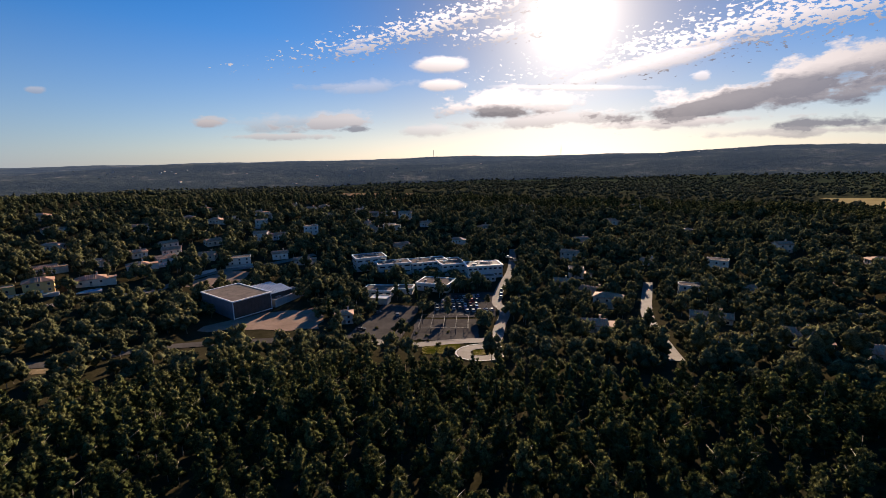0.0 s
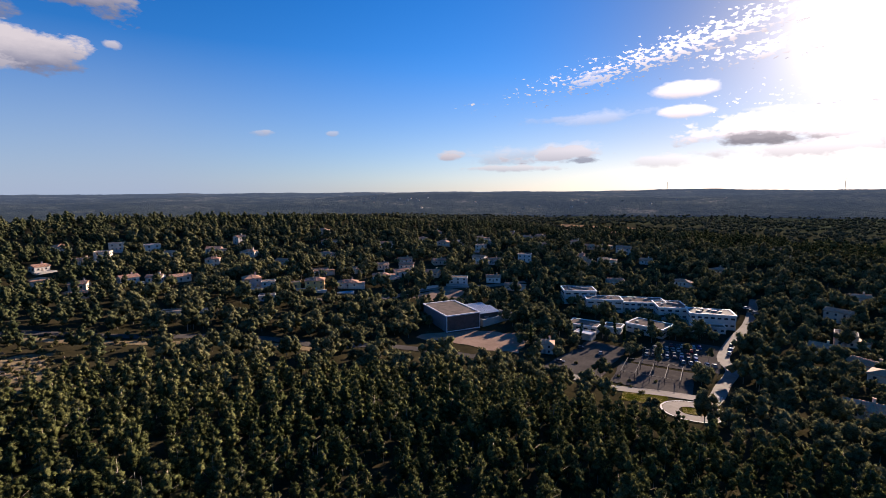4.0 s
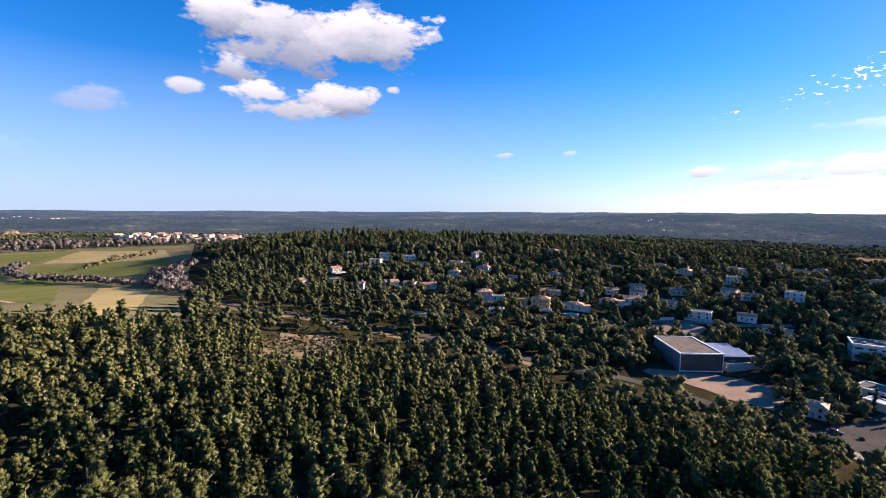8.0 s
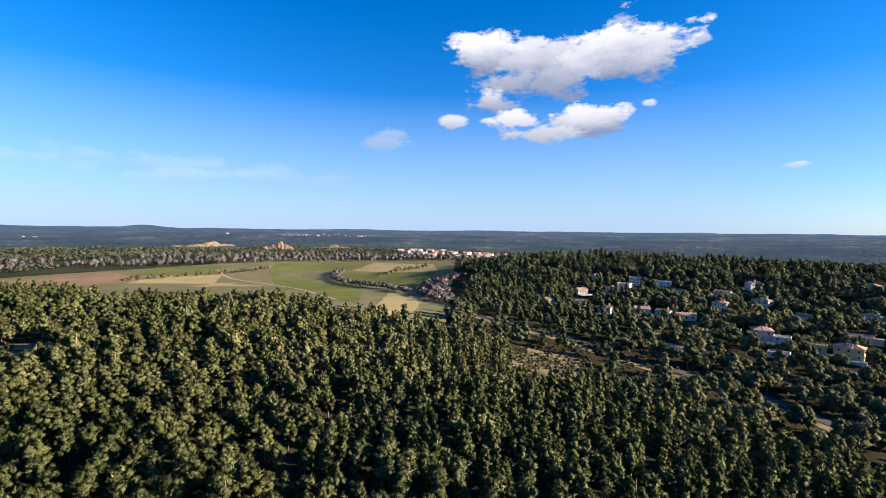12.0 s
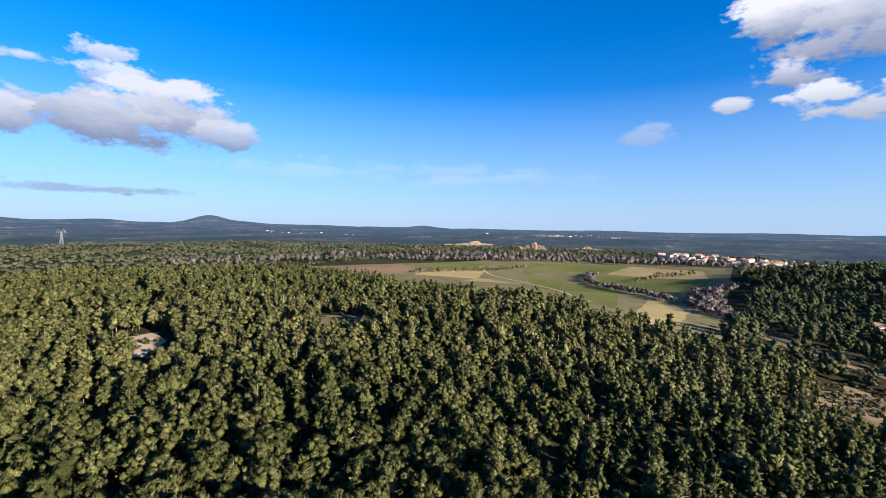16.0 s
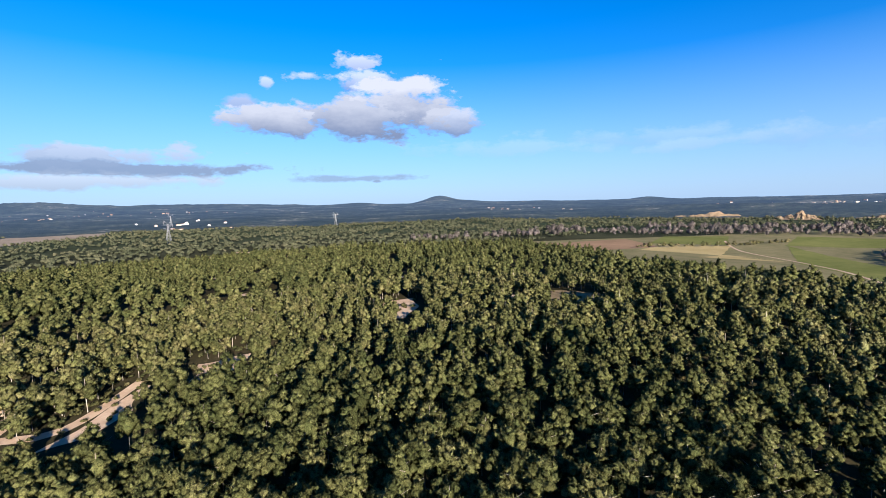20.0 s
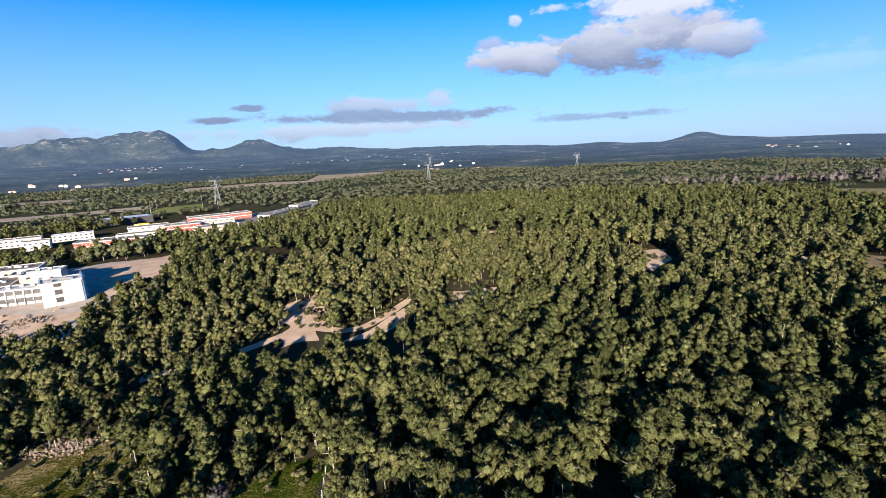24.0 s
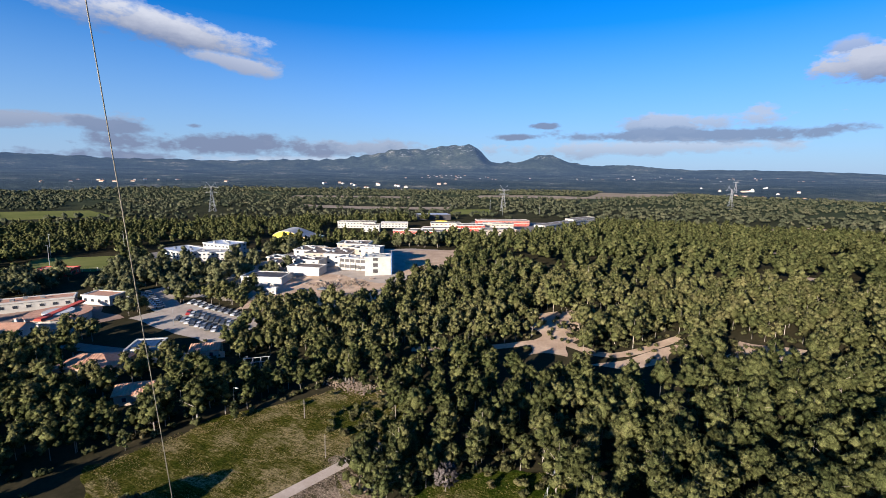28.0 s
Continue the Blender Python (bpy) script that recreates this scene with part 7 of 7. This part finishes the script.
def plant_woods():
    # young slender pines on the sunny side of the hill, older and rounder ones behind
    def stand(gap, slender):
        x, y = spread(-290, 290, -290, 290, gap)
        r = np.hypot(x, y)
        az = (np.degrees(np.arctan2(-x, y)) + 100) % 360 - 100 + rng.normal(size=x.shape) * 7
        ok = (r > 46) & (r < 235) & (r < wood_edge(x, y)) & in_view(x, y) & ((az < 98) == slender) & open_ground(x, y) & (patchy(x, y, 11.0) > 0.08)
        return x[ok], y[ok], np.full(int(ok.sum()), slender)

    old, young = stand(4.7, False), stand(4.7, True)
    x, y, slim = (np.concatenate(q) for q in zip(old, young))
    order = np.argsort(np.hypot(x, y))
    x, y, slim = x[order], y[order], slim[order]
    protos = {False: [], True: []}
    for i in range(12):
        thin = i % 2 == 1
        hgt, wid = (rng.uniform(7.4, 10.2), rng.uniform(4.3, 5.5)) if thin else (rng.uniform(7.6, 10.6), rng.uniform(4.9, 6.6))
        root = tagged(new("pine_tree"), "slender young green pine with a pointed crown" if thin else "dark green pine with an uneven tufted crown in the wood", "pine tree", "pines of the near wood")
        cv, cf, cw = crown(hgt, wid, 0.08 if thin else 0.24, 24 if thin else 28, 46, 0.38, 0.84 if thin else 0.92, True, 0.55 if thin else 0.0)
        tv, tf = trunk_of(hgt, 9, 5)
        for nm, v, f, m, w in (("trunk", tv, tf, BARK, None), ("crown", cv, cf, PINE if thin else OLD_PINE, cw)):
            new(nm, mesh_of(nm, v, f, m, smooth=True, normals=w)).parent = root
        protos[thin].append(root)
    count, used = 290, set()
    for i in range(count):
        s = float(tree_size(x[i:i + 1], y[i:i + 1])[0]) * rng.uniform(0.8, 1.15)
        m = pose(x[i], y[i], float(land(x[i], y[i])), 0, 0, rng.uniform(0, 360)) @ Matrix.Diagonal((s * 1.06, s * 1.06, s, 1))
        kinds = protos[bool(slim[i])]
        proto = kinds[i % len(kinds)]
        if proto.name in used:
            copy_thing(proto, m)
        else:
            used.add(proto.name)
            proto.matrix_basis = m
    x, y, slim = x[count:], y[count:], slim[count:]
    far_off = np.hypot(x, y)
    for near, far, clumps, per, size, clump, limbs, sides, label in (
            (0, 104, 20, 20, 0.46, 1.0, 4, 4, "dense wood of young dark green pines below the camera"),
            (104, 150, 18, 10, 0.50, 1.02, 2, 3, "dense wood of young dark green pines"),
            (150, 300, 13, 8, 0.66, 1.12, 0, 3, "dense wood of young pines on the slope")):
        band = (far_off >= near) & (far_off < far)
        for thin in (False, True):
            sel = band & (slim == thin)
            if thin:
                kinds = [kind_of(rng.uniform(7.4, 10.2), rng.uniform(4.3, 5.5), 0.09, clumps - 2, per, size * 0.95, clump * 0.88, limbs, sides, far < 110, 0.55) for _ in range(10)]
            else:
                kinds = [kind_of(rng.uniform(7.4, 10.6), rng.uniform(4.8, 6.5), 0.22, clumps, per, size, clump, limbs, sides, far < 110) for _ in range(10)]
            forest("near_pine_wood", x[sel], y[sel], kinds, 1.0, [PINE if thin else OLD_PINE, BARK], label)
    # the wood goes on straight below and behind
    x, y = spread(-260, 260, -260, 260, 6.2)
    r = np.hypot(x, y)
    ok = (r > 3) & (r < 250) & ((r < 46) | ~in_view(x, y)) & open_ground(x, y)
    kinds = [kind_of(rng.uniform(8.4, 11.5), rng.uniform(5.6, 7.2), 0.2, 10, 10, 0.7, 1.5, 2, 3) for _ in range(8)]
    forest("near_pine_wood", x[ok], y[ok], kinds, 1.0, [PINE, BARK], "pines straight below and behind the camera")
    # further off, simpler
    x, y = spread(-620, 620, -620, 620, 7.2)
    r = np.hypot(x, y)
    edge = wood_edge(x, y)
    az = np.degrees(np.arctan2(-x, y)) % 360
    home = ((az < 62) | (az > 300)) & (r < 470)
    settled = (az > 203) & (az < 260) & (r < 330)
    ok = (r < 560) & in_view(x, y) & open_ground(x, y)
    wood = ok & ~home & ~settled & (((r >= 235) & (r < edge)) | (r >= edge + 6)) & (patchy(x, y, 17.0) > 0.22)
    kinds = [kind_of(rng.uniform(7.6, 10.6), rng.uniform(5.4, 7.4), 0.12, 8, 3, 1.0, 1.5, -1, 3) for _ in range(12)]
    valley = wood & (az < 100)
    for part_of, needles in ((valley, HILL_PINE), (wood & ~valley, OLD_PINE)):
        forest("middle_pine_wood", x[part_of], y[part_of], kinds, 1.0, [needles, BARK], "dense pine wood over the slopes")
    # gardens of the village: rounder, mixed trees with gaps
    x, y = spread(-620, 620, -620, 620, 7.2)
    r = np.hypot(x, y)
    edge = wood_edge(x, y)
    az = np.degrees(np.arctan2(-x, y)) % 360
    home = ((az < 62) | (az > 300)) & (r < 476) & (r > edge + 4)
    settled = (az > 203) & (az < 256) & (r < 334) & (r > 225)
    ok = (home | settled) & open_ground(x, y) & (patchy(x, y, 14.0) > np.where(settled, 0.22, 0.22))
    kinds = [kind_of(rng.uniform(5, 12.5), rng.uniform(5.6, 10.5), 0.12, 12, 6, 0.85, 1.7, 0, 3) for _ in range(12)]
    forest("garden_trees", x[ok], y[ok], kinds, 1.0, [GARDEN_LEAF, BARK], "dark rounded pines and garden trees between houses")
    x, y = spread(-1400, 1400, -1400, 1400, 13.8)
    r = np.hypot(x, y)
    ok = (r >= 556) & (r < 1350) & in_view(x, y) & open_ground(x, y) & (patchy(x, y, 40.0) > 0.25)
    kinds = [kind_of(rng.uniform(4.6, 7.2), rng.uniform(7.5, 10.5), 0.05, 3, 1, 1.5, 2.5, -1, 3) for _ in range(10)]
    forest("far_pine_wood", x[ok], y[ok], kinds, 1.0, [FAR_WOOD, BARK], "far dark green pine woods on hills")


def line_of_trees(name, pts, width, gap, kinds, mats, label, scale=1.0):
    line = smooth_line(pts, gap)
    reps = max(1, int(width / gap))
    x = np.repeat(line[:, 0], reps) + rng.uniform(-0.5, 0.5, len(line) * reps) * width
    y = np.repeat(line[:, 1], reps) + rng.uniform(-0.5, 0.5, len(line) * reps) * width
    return forest(name, x, y, kinds, scale, mats, label)


def bare_kind(height, width, tufted, size):
    """A leafless tree: trunk, limbs and a haze of twigs."""
    d = units(tufted)
    c = np.array((0, 0, height * 0.62)) + d * np.array((width * 0.5, width * 0.5, height * 0.38)) * rng.uniform(0.55, 1.0, (tufted, 1))
    cv, cf = tufts(c, d, size)
    return with_trunk(cv, cf, unit(cv - (0, 0, height * 0.5)), *trunk_of(height, 5, 3))


def plant_bare():
    kinds = [bare_kind(rng.uniform(8, 12), rng.uniform(5.5, 8), 60, 1.2) for _ in range(6)]
    line_of_trees("bare_tree_belt", [(-640, -500), (-700, -400), (-760, -300), (-830, -180), (-850, 0), (-830, 120)], 70, 13, kinds, [BARE_TWIGS, BARK], "belt of leafless purplish-brown riverside trees")
    line_of_trees("bare_tree_belt", [(-840, -420), (-900, -250), (-930, -60), (-900, 80)], 60, 14, kinds, [BARE_TWIGS, BARK], "second belt of leafless brown trees")
    line_of_trees("bare_tree_belt", [(-420, -560), (-520, -500), (-620, -470)], 45, 12, kinds, [BARE_TWIGS, BARK], "stand of pale leafless poplars")
    small = [bare_kind(rng.uniform(3.5, 6), rng.uniform(4, 6), 22, 1.1) for _ in range(6)]
    line_of_trees("hedge", [(-640, -75), (-560, -70), (-470, -36), (-400, 4), (-350, 30)], 10, 5, small, [BARE_TWIGS, BARK], "brown leafless hedge between fields")
    line_of_trees("hedge", [(-470, 60), (-440, 40), (-400, 34), (-330, 34)], 22, 5, small, [BARE_TWIGS, BARK], "brown leafless thicket at the field's end")
    line_of_trees("hedge", [(-640, 40), (-600, 0), (-560, -20)], 8, 5, small, [SCRUB, BARK], "low green hedge between fields")
    line_of_trees("hedge", [(-500, -272), (-600, -214), (-690, -180)], 8, 6, small, [SCRUB, BARK], "low green hedge between fields")
    thorn = [kind_of(rng.uniform(1.0, 1.9), rng.uniform(1.8, 2.8), 0.05, 5, 6, 0.5, 0.55, -1, 3) for _ in range(6)]
    for px, py, sx, n in ((-196, 68, 16, 260), (-150, 20, 26, 120), (-140, 60, 20, 90), (-130, -20, 26, 90), (-225, 100, 10, 50), (-205, 118, 10, 40), (-166, -124, 18, 70), (-100, -168, 10, 14), (24, -172, 13, 60), (2, -162, 11, 40), (-30, -164, 10, 40), (49, -85, 2.5, 12), (120, -100, 18, 60), (-36, 186, 10, 26), (-255, 75, 12, 40), (-300, 160, 40, 60), (79, -114, 5, 14), (61, -99, 5, 40), (48, -92, 6, 45), (98, -96, 6, 16), (105, -76, 3, 8), (30, -97, 7, 40), (13, -100, 7, 40), (88, -104, 4, 10)):
        forest("scrub", px + rng.normal(size=n) * sx, py + rng.normal(size=n) * sx, thorn, 1.0, [SCRUB, BARK], "low brown-green scrub on stony ground")
    # dry reeds beside the grass strip
    n = 3600
    a, rad = rng.uniform(0, 6.28, n), 8.0 * np.sqrt(rng.uniform(0, 1, n))
    x, y = 9.5 + np.cos(a) * rad * 1.05, -71.0 + np.sin(a) * rad * 0.85
    v, f = sprays(np.stack([x, y, land(x, y) + rng.uniform(0.3, 2.6, n)], -1), np.tile((0.0, 0.0, 1.0), (n, 1)), 0.62, 0.26)
    tagged(new("reed_bed", mesh_of("reed_bed", v, f, DRY_REED)), "clump of dry orange-brown reeds beside the grass", "reeds", kind="stuff")
    # dark garden trees behind the wall of the straight street
    for x, y in ((101, 246), (95, 238), (93, 229), (90, 220), (88, 212), (84, 205), (82, 196), (79, 188), (76, 180), (74, 172), (72, 164), (69, 157), (66, 149), (63, 142)):
        lone_tree("garden_tree", x - 2.6 + rng.uniform(-1, 1), y, kind_of(rng.uniform(3.2, 5.2), rng.uniform(4.0, 5.4), 0.05, 16, 10, 0.5, 0.9, 3, 4, True), [GARDEN_LEAF, BARK], "dark rounded garden tree beside the pale street", "tree")
    # low undergrowth between the nearest pines
    under = [kind_of(rng.uniform(0.9, 2.0), rng.uniform(1.8, 3.2), 0.02, 4, 3, 0.5, 0.7, -1, 3) for _ in range(6)]
    x, y = spread(-190, 190, -190, 190, 4.2)
    r = np.hypot(x, y)
    ok = (r > 44) & (r < 185) & (r < wood_edge(x, y)) & in_view(x, y) & open_ground(x, y)
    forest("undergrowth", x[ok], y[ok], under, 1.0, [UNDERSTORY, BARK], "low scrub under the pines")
    # grass tufts of the meadows
    for poly, n, m, hgt, label in (
            (((63, -108), (57, -86), (76, -58), (104, -62), (98, -80), (76, -112)), 26000, STRAW_BLADES, 0.22, "dry straw-coloured grass tufts"),
            (((63, -108), (57, -86), (76, -58), (104, -62), (98, -80), (76, -112)), 9000, GRASS_BLADES, 0.26, "green grass tufts of the meadow"),
            (((59, -84), (46, -72), (28, -63), (62, -57)), 9000, DRY_BLADES, 0.22, "grey-brown dry weeds beside the path"),
            (((45, -71), (37, -86), (8, -103), (17, -80), (14, -66), (28, -62)), 8000, GRASS_BLADES, 0.3, "fresh green grass along the fence"),
            (((45, -71), (37, -86), (8, -103), (17, -80), (14, -66), (28, -62)), 2500, STRAW_BLADES, 0.32, "tall dry stalks in the grass")):
        q = np.array(poly, float)
        x, y = rng.uniform(q[:, 0].min(), q[:, 0].max(), n * 2), rng.uniform(q[:, 1].min(), q[:, 1].max(), n * 2)
        ok = inside(poly, x, y) & (patchy(x * 0.55, y * 1.5, 2.6 if m is STRAW_BLADES else 4.0) > (0.5 if m is STRAW_BLADES else 0.30))
        x, y = x[ok][:n], y[ok][:n]
        base = np.stack([x, y, land(x, y) + 0.12], -1)
        up = np.tile((0.0, 0.0, 1.0), (len(x), 1))
        v, f = sprays(base, up, hgt, 0.34)
        tagged(new("grass_tufts", mesh_of("grass_tufts", v, f, m)), label, "grass", kind="stuff")
    # rubble heap at the end of the meadow, rocks on the building site
    bits = []
    for cx, cy, sx, sy, n, size in ((75, -113, 9.0, 3.4, 420, 0.34), (137, -187, 9, 5, 200, 0.6), (128, -194, 7, 4, 120, 0.6), (113, -100, 8, 6, 90, 0.6), (-200, 76, 14, 12, 90, 0.5), (22, -176, 8, 10, 60, 0.6)):
        for _ in range(n):
            px, py = cx + rng.normal() * sx * 0.5, cy + rng.normal() * sy * 0.5
            s = size * rng.uniform(0.4, 1.5)
            hump = 1.4 * math.exp(-0.5 * (((px - cx) / (sx * 0.5)) ** 2 + ((py - cy) / (sy * 0.5)) ** 2)) if size >= 0.55 else 0
            bits.append((OCTA * rng.uniform(0.5, 1.1, (6, 1)) * s + (px, py, float(land(px, py)) + 0.15 + hump * rng.uniform(0, 1)), OCTA_F))
    v, f = join(bits)
    tagged(new("rubble", mesh_of("rubble", v, f, RUBBLE)), "heaps of pale broken stones and rubble", "rubble", kind="stuff")


def lone_tree(name, x, y, kind, mats, label, category, scale=1.0):
    """A single tree as a thing with trunk and crown."""
    v, f, m, w = kind
    root = tagged(new(name), label, category)
    root.matrix_basis = pose(x, y, float(land(x, y)), 0, 0, rng.uniform(0, 360)) @ Matrix.Diagonal((scale, scale, scale, 1))
    for k, nm in enumerate(("crown", "trunk")):
        sel = f[m == k]
        if len(sel):
            used, back = np.unique(sel, return_inverse=True)
            new(nm, mesh_of(nm, v[used], back.reshape(-1, 3), mats[k], smooth=True, normals=w[used])).parent = root
    return root


def plant_singles():
    for x, y in ((-44, 286), (-20, 268), (-30, 250), (-62, 226), (-70, 222), (-35, 258), (150, -84), (158, -82), (164, -80), (170, -79), (176, -78), (182, -78), (-50, 240), (6, 292)):
        lone_tree("cypress", x, y, kind_of(rng.uniform(8, 11), 1.9, 0.04, 26, 14, 0.5, 0.5, 0, 4, True), [CYPRESS, BARK], "slender dark green cypress beside a building", "cypress")
    for x, y in ((-104, -60), (-62, -118)):
        lone_tree("yellow_tree", x, y, kind_of(rng.uniform(5.5, 7), 4.4, 0.2, 24, 20, 0.42, 0.6, 4, 4, True), [YELLOW_LEAF, BARK], "yellowish autumn tree among the pines", "tree")
    for x, y in ((35, -84.5), (105, -78)):
        lone_tree("brown_tree", x, y, bare_kind(6.0, 4.6, 170, 0.5), [BARE_TWIGS, BARK], "grey-brown leafless tree by the meadow", "tree")
    for x, y in ((91, -88), (103, -70)):
        lone_tree("small_pine", x, y, kind_of(5.0, 2.6, 0.1, 20, 20, 0.4, 0.45, 3, 4, True), [PINE, BARK], "small young pine on the grass slope", "pine tree")
    for x, y in ((43, -75.5), (48, -79.5), (52, -84), (46, -84), (41, -80)):
        lone_tree("pine_tree", x, y, kind_of(rng.uniform(7.5, 9.5), 4.6, 0.12, 34, 24, 0.42, 0.62, 4, 5, True), [PINE, BARK], "dense young pine at the corner of the path", "pine tree")
    for x, y in ((82, -55), (86, -52)):
        lone_tree("round_bush", x, y, kind_of(6.0, 9.0, 0.0, 60, 22, 0.46, 0.9, 2, 4, True), [GARDEN_LEAF, BARK], "large dark rounded evergreen by the meadow", "bush")
    for x, y in ((-10, 262), (-26, 246), (4, 268), (-38, 250), (6, 236), (-2, 244)):
        lone_tree("yard_tree", x, y, kind_of(rng.uniform(5, 7), 4.2, 0.3, 24, 18, 0.42, 0.6, 4, 4, True), [GARDEN_LEAF, BARK], "rounded tree beside the school car park", "tree")


def cliff(x, y, w, h, turn, label):
    """A quarry face with ledges."""
    nx, nz = 36, 9
    u, k = np.meshgrid(np.linspace(-w / 2, w / 2, nx), np.linspace(0, 1, nz), indexing="ij")
    top = h * (0.8 + 0.15 * np.sin(u / w * 23) + 0.08 * np.sin(u / w * 51 + 2)) * (0.72 + 0.28 * np.sin(u / w * 9 + 1)) * np.clip(1.25 - (2 * u / w) ** 4, 0.25, 1)
    v = np.stack([u + rng.normal(size=u.shape) * w * 0.006, np.floor(k * 4) / 4 * h * 0.9 + rng.normal(size=u.shape) * h * 0.06, k * top + rng.normal(size=u.shape) * h * 0.02], -1).reshape(-1, 3)
    i, j = np.meshgrid(np.arange(nx - 1), np.arange(nz - 1), indexing="ij")
    f = np.stack([i * nz + j, (i + 1) * nz + j, (i + 1) * nz + j + 1, i * nz + j + 1], -1).reshape(-1, 4)
    ob = new("quarry_face", mesh_of("quarry_face", v, f, QUARRY))
    ob.matrix_basis = pose(x, y, float(land(x, y)) - 1, 0, 0, turn)
    return tagged(ob, label, "quarry", kind="structure")


plant_woods()
plant_bare()
plant_singles()
cliff(-1300, -500, 170, 17, 115, "pale benched quarry face on a wooded hill")
cliff(-1230, -300, 80, 22, 104, "orange quarry face on a wooded hill")
cliff(-1250, -170, 130, 13, 98, "grey rocky quarry slope")
LINE_EYE, LINE_UP, LINE_DOWN = (5.84, -12.5, 61.3), (0.826, -0.501, 0.259), (0.689, -0.474, -0.549)
kite_line()
